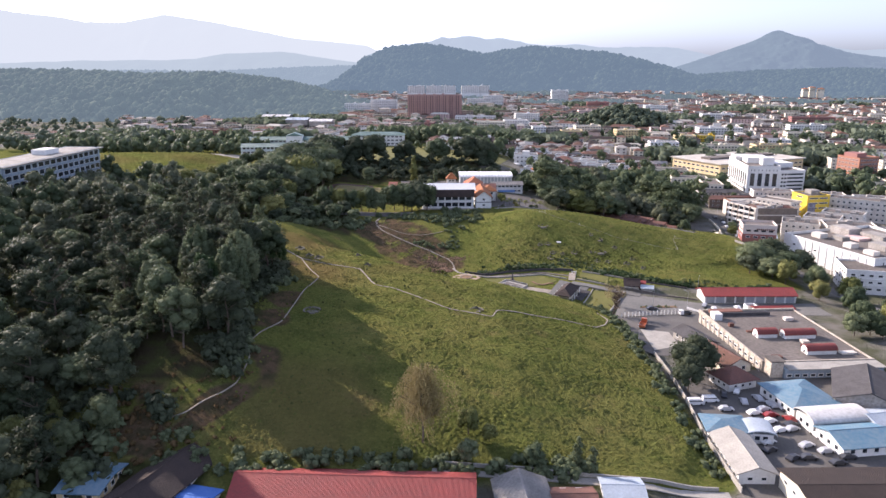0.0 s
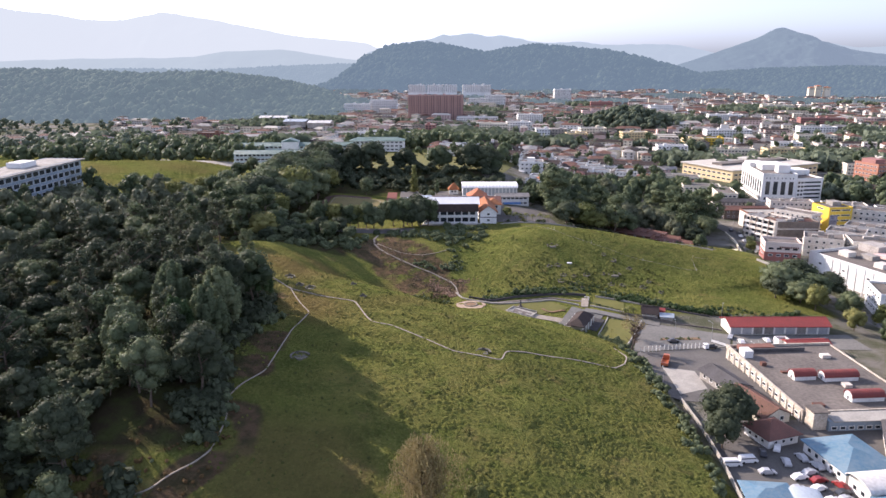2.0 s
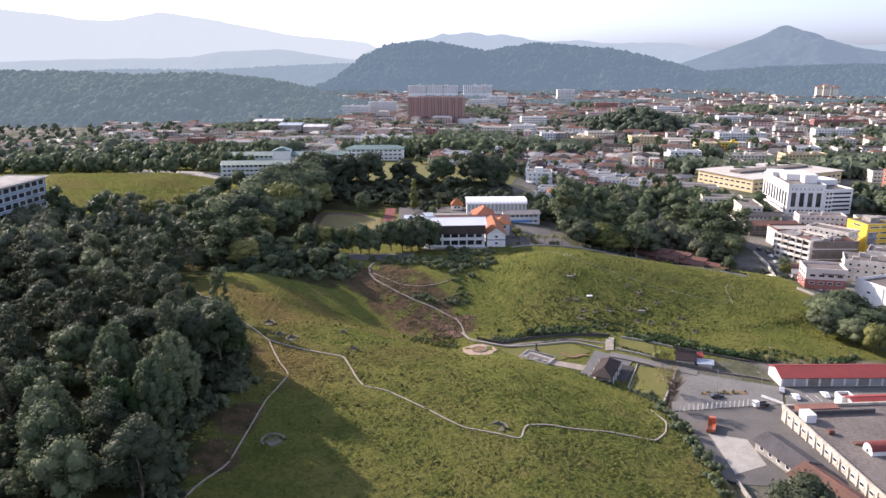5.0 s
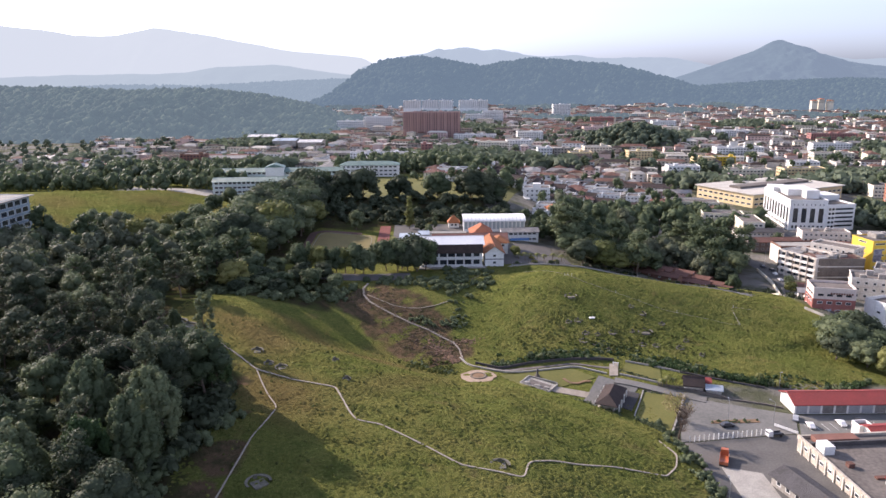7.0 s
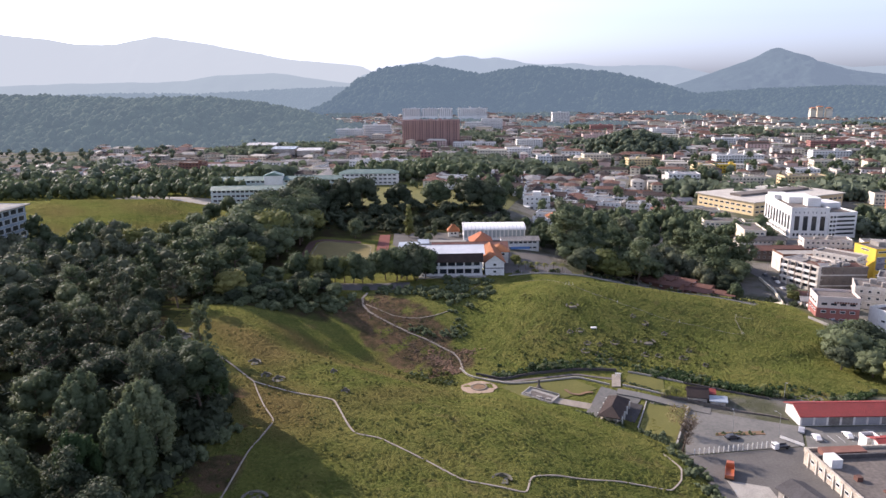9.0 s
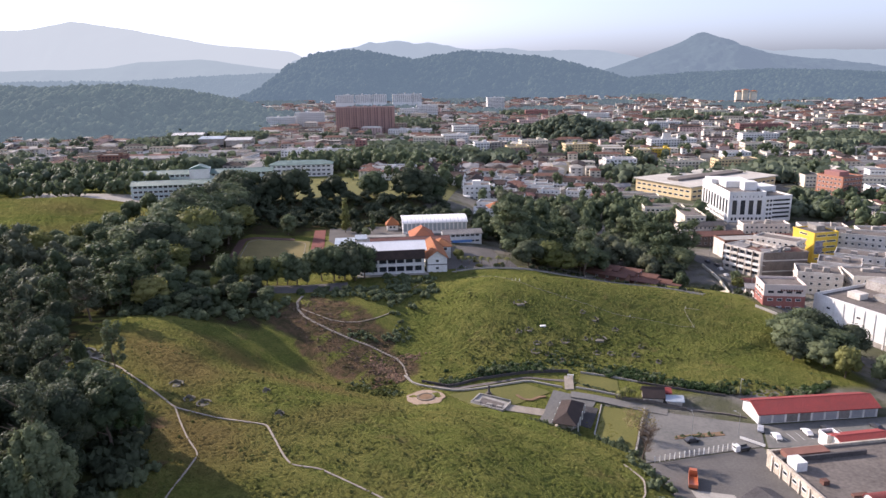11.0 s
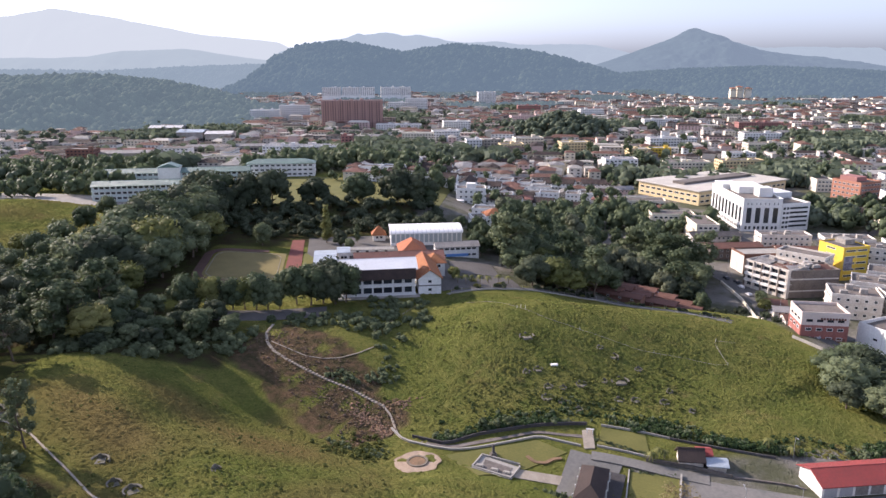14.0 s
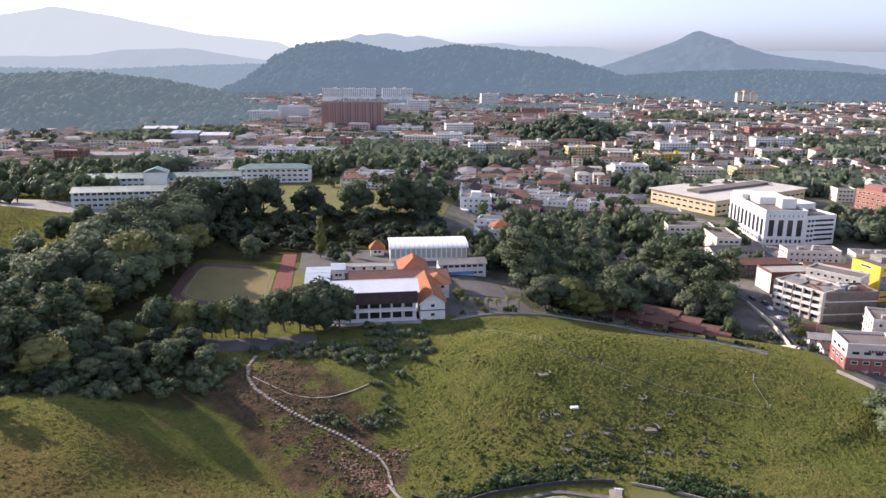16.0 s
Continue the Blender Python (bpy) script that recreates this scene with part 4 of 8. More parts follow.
bare = empty("bare_tree", 9.8, 131, at(9.8, 131) - 0.1, 0, "dry weeping tree with thin olive-brown twigs", "tree")
part("trunk", trunk_mesh("trunk", 15, 0.3, 26, 77, 0.03, BARK, 8), None, bare)
part("crown", weeping_mesh("crown", 20.5, 8.2, 900, LEAF_DRY, 78), None, bare)
for i in range(150):
    yy_ = random.uniform(136, 246)
    thicket("bush", random.uniform(-62, -40) - 3 * math.sin(yy_ * 0.11) - 8 * (yy_ > 236), yy_, random.uniform(0.6, 1.3), store="undergrowth")
for i in range(420):
    yy_ = random.uniform(106, 320)
    thicket("bush", random.uniform(-165, -50 - 12 * (yy_ > 228) - 24 * (yy_ > 258)), yy_, random.uniform(0.5, 1.5), store="undergrowth")
for i in range(150):
    yy_ = random.uniform(122, 152)
    thicket("bush", random.uniform(-66, -34), yy_, random.uniform(0.15, 0.5), store="dry_scrub")
for i in range(70):
    yy_ = random.uniform(126, 143)
    thicket("bush", random.uniform(-70, -44), yy_, random.uniform(0.12, 0.42), store="dry_scrub" if i % 3 else "scrub")
grow("dry_scrub", "dry_scrub", "brown dry scrub at the foot of the forest", "scrub", leaf("dry_brown_scrub", (0.2, 0.125, 0.065), (0.13, 0.09, 0.045)), 60, 0.5, 5)
for i in range(60):
    u = random.random()
    thicket("bush", 150 + 50 * u + random.uniform(-8, 8), 424 - 50 * u + random.uniform(-8, 14), random.uniform(0.4, 0.9), store="undergrowth")
for i in range(18):
    thicket("round", random.uniform(76, 90), random.uniform(446, 500), random.uniform(0.5, 0.8), store="wood_b")
for i in range(30):
    thicket("round", random.uniform(158, 176), random.uniform(424, 486), random.uniform(0.6, 1.0), store="wood_a")
for i in range(46):
    thicket("round", random.uniform(128, 206), random.uniform(474, 536), random.uniform(0.6, 1.0), store="wood_b")
grow("foot_dark", "hill_foot_scrub", "dark green scrub along the foot of the hill", "scrub", LEAF_GREEN, 60, 0.6, 6)
grow("undergrowth", "undergrowth", "dark undergrowth along the forest and the river", "undergrowth", LEAF_DARK, 90, 0.6, 8)
grow("wood_a", "forest", "mixed forest trees, crown against crown", "forest", LEAF_GREY, 420, 0.6, 12)
grow("wood_b", "forest", "mixed green forest trees", "forest", LEAF_MID, 420, 0.6, 12)
grow("bank", "bank_growth", "dark thicket on the bank below the field", "thicket", LEAF_DARK, 80, 0.85, 8)
grow("scrub", "scrub", "low green scrub along slopes and fences", "scrub", LEAF_MID, 64, 0.55, 6)

# ---- buildings ----
WINDOWS = {}


def window_mesh(w, h, frame_mat, glass=None):
    """A pane set in a projecting frame with a sill; the outside faces -y."""
    key = (round(w, 2), round(h, 2), frame_mat.name, (glass or GLASS).name)
    if key not in WINDOWS:
        f, d = min(0.14, 0.12 * w), 0.10
        o = [(-w / 2, 0), (w / 2, 0), (w / 2, h), (-w / 2, h)]
        i = [(-w / 2 + f, f), (w / 2 - f, f), (w / 2 - f, h - f), (-w / 2 + f, h - f)]
        v = [(x, 0.02, z) for x, z in o] + [(x, -d, z) for x, z in o] + [(x, -d, z) for x, z in i] + [(x, -0.015, z) for x, z in i]
        faces = [(k + a, k + (a + 1) % 4, k + 4 + (a + 1) % 4, k + 4 + a) for k in (0, 4, 8) for a in range(4)] + [(12, 13, 14, 15)]
        me = mesh_of("window", v, faces, frame_mat)
        me.materials.append(glass or GLASS)
        me.polygons[len(faces) - 1].material_index = 1
        WINDOWS[key] = me
    return WINDOWS[key]


def glaze(parent, w, d, h0, storey, storeys, bays, sides="fblr", size=(1.5, 1.4), sill=0.9, frame_mat=None, glass=None, margin=1.0, side_bays=None):
    """Rows of windows on the walls of a block w wide and d deep."""
    frame_mat = frame_mat or WHITE
    for s in sides:
        run = w if s in "fb" else d
        n = bays if s in "fb" else (side_bays or max(1, round(bays * d / w)))
        turn = {"f": 0, "r": 90, "b": 180, "l": -90}[s]
        off = d / 2 if s in "fb" else w / 2
        wid = min(size[0], (run - 2 * margin) / n * 0.92)
        me = window_mesh(wid, size[1], frame_mat, glass)
        for k in range(storeys):
            for i in range(n):
                u = -run / 2 + margin + (run - 2 * margin) * (i + 0.5) / n
                a = radians(turn)
                part("window", me, None, parent, "", (math.cos(a) * u + math.sin(a) * off, math.sin(a) * u - math.cos(a) * off, h0 + sill + k * storey), a)


def flat_roof(parent, w, d, h, wall_mat, slab_mat=None, parapet=0.9, th=0.3):
    part("roof", boxes((-w / 2 + 0.02, w / 2 - 0.02, -d / 2 + 0.02, d / 2 - 0.02, h - 0.3, h + 0.06)), slab_mat or SLAB, parent)
    a, b = w / 2 + 0.12, d / 2 + 0.12
    part("parapet", boxes((-a, a, -b, -b + th, h - 0.25, h + parapet), (-a, a, b - th, b, h - 0.25, h + parapet),
                          (-a, -a + th, -b + th, b - th, h - 0.25, h + parapet), (a - th, a, -b + th, b - th, h - 0.25, h + parapet)), wall_mat, parent)


def gable_roof(parent, w, d, h, rise, mat, wall_mat, along="x", over=0.8, arc=False, name="roof"):
    """Two sheets meeting at a ridge (or one arched sheet), and the gable walls below them."""
    run, half = (w, d / 2) if along == "x" else (d, w / 2)
    if arc:
        n = 12
        top = [((half + over) * -math.cos(math.pi * i / n), h + rise * math.sin(math.pi * i / n)) for i in range(n + 1)]
        low = [(x * 0.985, z - 0.25) for x, z in top[::-1]]
    else:
        drop = rise * over / half
        top = [(-half - over, h - drop), (0, h + rise), (half + over, h - drop)]
        low = [(x, z - 0.28) for x, z in top[::-1]]
    bm = bmesh.new()
    prism(bm, top + low, along, -run / 2 - over * 0.7, run / 2 + over * 0.7)
    ob = part(name, bm, mat, parent)
    if not arc:
        bm = bmesh.new()
        prism(bm, [(-half, h - 0.3), (half, h - 0.3), (0, h + rise - 0.34)], along, -run / 2 + 0.03, run / 2 - 0.03)
        part("gable", bm, wall_mat, parent)
        cap = bmesh.new()
        prism(cap, [(-0.25, h + rise - 0.08), (0, h + rise + 0.1), (0.25, h + rise - 0.08)], along, -run / 2 - over * 0.7, run / 2 + over * 0.7)
        part("ridge_cap", cap, mat, parent)
    return ob


def hip_roof(parent, w, d, h, rise, mat, over=0.9, x=0.0, y=0.0, name="roof"):
    a, b = w / 2 + over, d / 2 + over
    r = max(0.3, a - b) if a > b else 0.3
    q = max(0.3, b - a) if b > a else 0.0
    z0, z1 = h - 0.25, h + rise
    v = [(-a, -b, z0), (a, -b, z0), (a, b, z0), (-a, b, z0), (-a, -b, z0 + 0.22), (a, -b, z0 + 0.22), (a, b, z0 + 0.22), (-a, b, z0 + 0.22)]
    if a >= b:
        v += [(-r, 0, z1), (r, 0, z1)]
        f = [(4, 5, 9, 8), (5, 6, 9), (6, 7, 8, 9), (7, 4, 8)]
    else:
        v += [(0, -q, z1), (0, q, z1)]
        f = [(4, 5, 8), (5, 6, 9, 8), (6, 7, 9), (7, 4, 8, 9)]
    f += [(0, 3, 2, 1), (0, 1, 5, 4), (1, 2, 6, 5), (2, 3, 7, 6), (3, 0, 4, 7)]
    return part(name, mesh_of("roof", v, f, mat), None, parent, "", (x, y, 0))


def block(name, label, category, x, y, rot, w, d, storeys, storey=3.3, wall_mat=None, roof="flat", roof_mat=None, bays=6, side_bays=None,
          size=(1.5, 1.4), sill=1.0, sides="fblr", z=None, rise=2.5, ledges=False, group="", over=0.8, frame_mat=None, parapet=0.9, extra=0.0, glass=None, plinth=2.0, along="x"):
    """A building on a plain plan, w wide (front faces -y before turning) and d deep, with floors, windows and a roof."""
    wall_mat = wall_mat or WHITE
    h = storeys * storey + extra
    e = empty(name, x, y, at(x, y) if z is None else z, rot, label, category, group)
    part("wall", boxes((-w / 2, w / 2, -d / 2, d / 2, -plinth, h)), wall_mat, e)
    glaze(e, w, d, 0, storey, storeys, bays, sides, size, sill, frame_mat, glass, side_bays=side_bays)
    if ledges:
        for k in range(1, storeys):
            part("ledge", boxes((-w / 2 - 0.45, w / 2 + 0.45, -d / 2 - 0.45, d / 2 + 0.45, k * storey - 0.12, k * storey + 0.12)), wall_mat, e)
    if roof == "flat":
        flat_roof(e, w, d, h, wall_mat, roof_mat, parapet)
    elif roof == "hip":
        hip_roof(e, w, d, h, rise, roof_mat or TILE_ORANGE, over)
    elif roof == "arc":
        gable_roof(e, w, d, h, rise, roof_mat or ROOF_WHITE, wall_mat, along, over, True)
    else:
        gable_roof(e, w, d, h, rise, roof_mat or TILE_ORANGE, wall_mat, along, over)
    return e


def front(fl, fr, depth):
    """Centre, turn and width of a block from the two ends of its front wall and its depth."""
    a, b = Vector(fl), Vector(fr)
    u = (b - a).normalized()
    c = (a + b) / 2 + Vector((-u.y, u.x)) * depth / 2
    return c.x, c.y, math.degrees(math.atan2(u.y, u.x)), (b - a).length


def roof_box(parent, x, y, w, d, h0, h1, mat, name="roof_house"):
    return part(name, boxes((x - w / 2, x + w / 2, y - d / 2, y + d / 2, h0, h1)), mat, parent)


# -- the white office tower block with tall arched bays
hx, hy, hr, hw = front((273.5, 551), (298.5, 547), 60)
hotel = block("office_building", "large white office building with tall dark window bays", "building", hx, hy, hr, hw, 60, 1, 20.0, WHITE, bays=1, sides="", z=-8, roof="flat", parapet=1.2, extra=0.4)
for side, run, n, off, turn in (("f", hw, 4, 30, 0), ("l", 60, 9, hw / 2, -90)):
    a = radians(turn)
    for i in range(n):
        u = -run / 2 + 1.2 + (run - 2.4) * (i + 0.5) / n
        for h0, hh, ww in ((5.0, 10.5, 0.62), (0.8, 2.4, 0.5), (17.2, 1.5, 0.22), (-99, 0, 0)):
            if h0 < -50:
                continue
            wid = (run - 2.4) / n * ww
            for dx in ((-0.22, 0.22) if h0 > 16 or h0 < 2 else (0,)):
                uu = u + dx * (run - 2.4) / n
                part("window", window_mesh(wid if not dx else wid * 0.6, hh, WHITE), None, hotel, "", (math.cos(a) * uu + math.sin(a) * off, math.sin(a) * uu - math.cos(a) * off, h0), a)
roof_box(hotel, 2, 6, 18, 22, 20.3, 25.0, WHITE)
roof_box(hotel, 6, -14, 9, 9, 20.3, 26.5, WHITE, "lift_house")
roof_box(hotel, -6, 20, 12, 16, 20.3, 24.0, WHITE)
rx, ry, rr, rw = front((298.8, 547), (320, 549.5), 44)
ramp = block("parking_ramp_building", "white parking block with rounded decks and dark slits", "building", rx, ry, rr, rw, 44, 1, 17, WHITE, bays=1, sides="", z=-8, parapet=1.2)
for k in range(5):
    part("slit", boxes((-rw / 2 + 6, rw / 2 - 1.5, -22.06, -21.9, 2.2 + 3 * k, 3.5 + 3 * k)), GLASS, ramp)
    part("slit", boxes((rw / 2 - 0.1, rw / 2 + 0.06, -20, 20, 2.2 + 3 * k, 3.5 + 3 * k)), GLASS, ramp)
for i in range(2):
    for k in range(5):
        part("slit", boxes((-rw / 2 + 0.8 + 2.6 * i, -rw / 2 + 2.6 + 2.6 * i, -22.06, -21.9, 1.6 + 3.1 * k, 3.2 + 3.1 * k)), GLASS, ramp)
roof_box(ramp, 4, 8, 20, 16, 17, 21, WHITE)

MARKET_ROOF = material("pale_dusty_sheet_roof", (0.56, 0.52, 0.45), (0.40, 0.37, 0.32), 0.8, scale=0.08, fine=9, ribs=0.8, bump=0.3)
# -- covered market with a wide pale roof
mx, my, mr, mw = front((286, 635), (386, 679), 62)
market = block("market_hall", "long pale yellow market hall with a wide grey roof", "market", mx, my, mr, mw, 62, 2, 4.2, PALE_YELLOW, bays=18, side_bays=10, size=(4.2, 1.7), sill=1.6, z=-8, roof="flat", roof_mat=MARKET_ROOF, parapet=0.5, extra=1.8)
part("roof_band", boxes((-mw / 2 - 1.6, mw / 2 + 1.6, -32.6, 32.6, 10.4, 11.2)), MARKET_ROOF, market)
part("roof_monitor", boxes((-mw / 2 + 12, mw / 2 - 12, -6, 6, 11.2, 13.0)), SLAB, market)

# -- yellow shop building
yx, yy, yr, yw = front((265.5, 441), (281.5, 443), 17)
yellow = block("yellow_shop_building", "bright yellow five-storey shop building with dark window slots", "shop", yx, yy, yr, yw, 17, 5, 3.3, YELLOW, bays=2, side_bays=1, size=(6.2, 1.1), sill=1.4, z=-8, roof="flat", parapet=0.6)
part("poster", boxes((-yw / 2 + 0.8, -yw / 2 + 6.2, -8.62, -8.5, 5.2, 12.2)), material("dark_poster", (0.30, 0.30, 0.34), (0.12, 0.12, 0.16), 0.6, scale=0.4, contrast=0.8), yellow, "large dark grey poster without readable writing")
roof_box(yellow, 2, 2, 6, 7, 16.6, 19.2, GREY)

PINK_CREAM = material("pinkish_cream_paint", (0.66, 0.56, 0.50), (0.52, 0.44, 0.39), 0.8, scale=0.15, fine=9)
# -- red and white corner building
qx, qy, qr, qw = front((184, 353), (200.5, 348.5), 13)
corner = block("red_white_shop_building", "red and white three-storey corner shop building", "shop", qx, qy, qr, qw, 13, 3, 3.6, PINK_CREAM, sides="", z=-2.5, plinth=6, roof="flat", parapet=1.1, extra=0.6)
glaze(corner, qw, 13, 7.2, 3.6, 1, 4, "flr", (2.6, 1.3), 1.3, PINK_CREAM, side_bays=3)
part("red_band", boxes((-qw / 2 - 0.06, qw / 2 + 0.06, -6.56, 6.56, 0.4, 7.3)), DULL_RED, corner, "red painted lower storeys")
glaze(corner, qw + 0.2, 13.2, 0.2, 3.6, 2, 4, "flr", (2.2, 1.2), 1.3, WHITE, side_bays=3)
part("arcade", boxes((-qw / 2 + 0.5, qw / 2 - 0.5, -6.64, -6.45, 0.2, 2.3)), BRICK, corner)
for i in range(5):
    part("pilaster", boxes((-qw / 2 + (qw - 0.6) * i / 4, -qw / 2 + (qw - 0.6) * i / 4 + 0.6, -6.75, -6.5, 0, 7.3)), DULL_RED, corner)
for i in range(4):
    part("pilaster", boxes((-qw / 2 - 0.2, -qw / 2, -6.5 + 12.4 * i / 3, -5.9 + 12.4 * i / 3, 0, 7.3)), DULL_RED, corner)
for i in range(9):
    part("lettering_bar", boxes((-1.8 + 1.05 * i, -1.1 + 1.05 * i, -6.86, -6.74, 9.6, 10.4)), BRICK, corner)

# -- long white shopping building by the bridge
wx, wy, wr, ww = front((206, 350), (222, 296), 58)
mall = block("shopping_building", "long plain white shopping building with a cluttered flat roof", "shop", wx, wy, wr, ww, 58, 3, 4.2, WHITE, bays=10, side_bays=6, size=(0.8, 1.6), sill=1.6, z=-8, roof="flat", roof_mat=SLAB, parapet=1.4, sides="r")
for i in range(13):
    part("pilaster", boxes((-ww / 2 + ww * i / 12 - 0.25, -ww / 2 + ww * i / 12 + 0.25, -29.3, -29.02, -1, 13.2)), WHITE, mall)
for i in range(4):
    part("window", window_mesh(2.0, 1.1, WHITE), None, mall, "", (-ww / 2 + ww * (3 * i + 1.5) / 12, -29.02, 8.6))
part("plinth_band", boxes((-ww / 2 - 0.1, ww / 2 + 0.1, -29.1, 29.1, -1, 1.6)), GREY, mall)
for i, (bx, by, bw, bd, bh) in enumerate(((-18, -16, 6, 5, 2.6), (-10, -10, 7, 5, 2.2), (-20, 4, 12, 9, 4), (4, -18, 5, 5, 2.4), (12, -6, 10, 8, 3), (-4, 8, 14, 8, 3.2), (18, -20, 6, 4, 2))):
    roof_box(mall, bx, by, bw, bd, 12.5, 12.6 + bh, GREY if i % 3 else STAINED)
part("tank_cover", boxes((-14, -4, -4, 4, 12.6, 13.8)), PINK, mall)
cx_, cy_, cr, cw = front((205, 289), (236, 280), 20)
block("small_white_shop", "white three-storey shop building with dark windows", "shop", cx_, cy_, cr, cw, 20, 3, 3.2, WHITE, bays=8, side_bays=5, size=(2.0, 1.2), z=-7.5, roof="flat", ledges=True)

# -- weathered shop blocks along the river road
sx, sy, sr, sw = front((212, 440), (221, 418), 17)
shops = block("shop_row", "stained white four-storey shop row with balconies", "shop", sx, sy, sr, sw, 17, 4, 3.2, STAINED, bays=5, size=(3.4, 2.1), sides="flr", z=-8, roof="flat", ledges=True, frame_mat=STAINED)
SOOT = material("sooty_plaster", (0.22, 0.185, 0.155), (0.13, 0.105, 0.088), 0.9, scale=0.3, fine=7, bump=0.2)
for i in range(6):
    part("party_wall", boxes((-sw / 2 + sw * i / 5 - 0.2, -sw / 2 + sw * i / 5 + 0.2, -9.4, -8.5, -1, 13.4)), STAINED if i % 2 else SOOT, shops)
for i in range(5):
    for k in range(3):
        part("balcony", boxes((-sw / 2 + sw * i / 5 + 0.3, -sw / 2 + sw * (i + 1) / 5 - 0.3, -9.5, -8.5, 3.0 + 3.2 * k, 4.25 + 3.2 * k)), WHITE if (i + k) % 3 else STAINED, shops)
px_, py_, pr, pw = front((221.5, 417.6), (247, 416.6), 13)
shops2 = block("shop_row", "grey stained shop block with a blank end wall", "shop", px_, py_ + 1, pr, pw, 13, 4, 3.1, SOOT, bays=6, size=(2.4, 1.0), sides="br", z=-8, roof="flat")
part("patched_band", boxes((-12.6, 12.6, -6.62, -6.4, 2.8, 3.4), (-12.6, 12.6, -6.62, -6.4, 8.6, 9.2)), STAINED, shops2)
for o, n in ((shops, 5), (shops2, 6)):
    for i in range(n):
        roof_box(o, random.uniform(-6, 6), random.uniform(-4, 4), random.uniform(2, 4), random.uniform(2, 3), 12.5, random.uniform(13.6, 15), GREY, "roof_hut")
for o, rows in ((shops, ((-6, 0, 9, 15), (4, 1, 8, 14))), (shops2, ((-6, 0, 10, 11), (6, 0.5, 9, 10)))):
    for i, (rx_, ry_, rw_, rd_) in enumerate(rows):
        part("roof_sheet", prism(bmesh.new(), [(-rd_ / 2 + ry_, 12.6), (ry_, 13.9), (rd_ / 2 + ry_, 12.6), (rd_ / 2 + ry_, 12.5), (ry_, 13.75), (-rd_ / 2 + ry_, 12.5)], "x", rx_ - rw_ / 2, rx_ + rw_ / 2), RUST if i else ROOF_GREY, o)
bx_, by_, br, bw = front((222.5, 459.5), (246.5, 458.5), 14)
brown = block("brown_brick_building", "brown brick building with a blank wall and white end", "building", bx_, by_, br, bw, 14, 3, 3.2, BRICK, bays=5, sides="br", z=-8, roof="flat", roof_mat=CONCRETE)
part("end_panel", boxes((-bw / 2 - 0.08, -bw / 2 + 0.5, -6.9, 6.9, -1, 9.6)), STAINED, brown)
bx_, by_, br, bw = front((219, 488), (250, 486), 13)
block("shop_row", "stained shop row with rusty roof sheets", "shop", bx_, by_, br, bw, 13, 2, 3.2, SOOT, bays=8, z=-8, roof="gable", roof_mat=RUST, rise=1.6)
bx_, by_, br, bw = front((238, 456), (252, 436), 12)
block("shop_row", "stained white shop row with many small windows", "shop", bx_, by_, br, bw, 12, 4, 3.2, STAINED, bays=7, size=(1.6, 1.4), z=-8, roof="flat", ledges=True)
for fl, fr, dp, n, lab in (((265, 422), (283, 407), 15, 3, "white shop row with a rust-stained roof"), ((286, 452), (318, 430), 15, 4, "white apartment block with dark windows"), ((246, 408), (262, 396), 16, 3, "white shop row beside the shopping building"), ((225, 392), (243, 383), 16, 3, "white flat-roofed shop row"), ((246, 380), (272, 372), 18, 3, "white flat-roofed shop row"), ((262, 360), (300, 352), 18, 3, "grey and white shop row")):
    bx_, by_, br, bw = front(fl, fr, dp)
    o = block("shop_row", lab, "shop", bx_, by_, br, bw, dp, n, 3.3, STAINED, bays=max(4, int(bw / 3.4)), z=-8, roof="flat", ledges=True, group="shop rows of the town")
    for i in range(3):
        roof_box(o, random.uniform(-bw / 3, bw / 3), random.uniform(-4, 4), 3, 2.6, n * 3.3, n * 3.3 + random.uniform(1.2, 2.6), GREY, "roof_hut")
for fl, fr, dp, n, rm_, lab in (((254, 478), (276, 472), 12, 2, RUST, "stained shop row with a rusty sheet roof"), ((256, 499), (284, 493), 12, 3, None, "stained flat-roofed shop row"), ((288, 487), (314, 479), 12, 3, None, "white flat-roofed shop row"), ((282, 468), (306, 460), 11, 2, ROOF_GREY, "shop row with a grey sheet roof"), ((222, 516), (252, 514), 11, 2, ROOF_DARK, "low dark-roofed shop row"), ((316, 470), (340, 462), 13, 3, None, "cream flat-roofed shop row")):
    bx_, by_, br, bw = front(fl, fr, dp)
    o = block("shop_row", lab, "shop", bx_, by_, br, bw, dp, n, 3.2, STAINED, bays=max(4, int(bw / 3)), z=-8, roof="gable" if rm_ else "flat", roof_mat=rm_, rise=1.6, ledges=True, group="shop rows of the town")
    if not rm_:
        for i in range(3):
            roof_box(o, random.uniform(-bw / 3, bw / 3), random.uniform(-3, 3), 3, 2.4, n * 3.2, n * 3.2 + random.uniform(1.2, 2.4), GREY, "roof_hut")
bx_, by_, br, bw = front((393, 598), (414, 604), 24)
orange = block("orange_office_block", "orange-brown office block with rows of windows", "building", bx_, by_, br, bw, 24, 6, 3.4, TERRACOTTA_WALL, bays=6, side_bays=6, size=(2.2, 1.5), z=-8, roof="flat", ledges=True)
part("penthouse", boxes((-7, 4, -5, 9, 20.6, 24)), FADED_RED, orange)

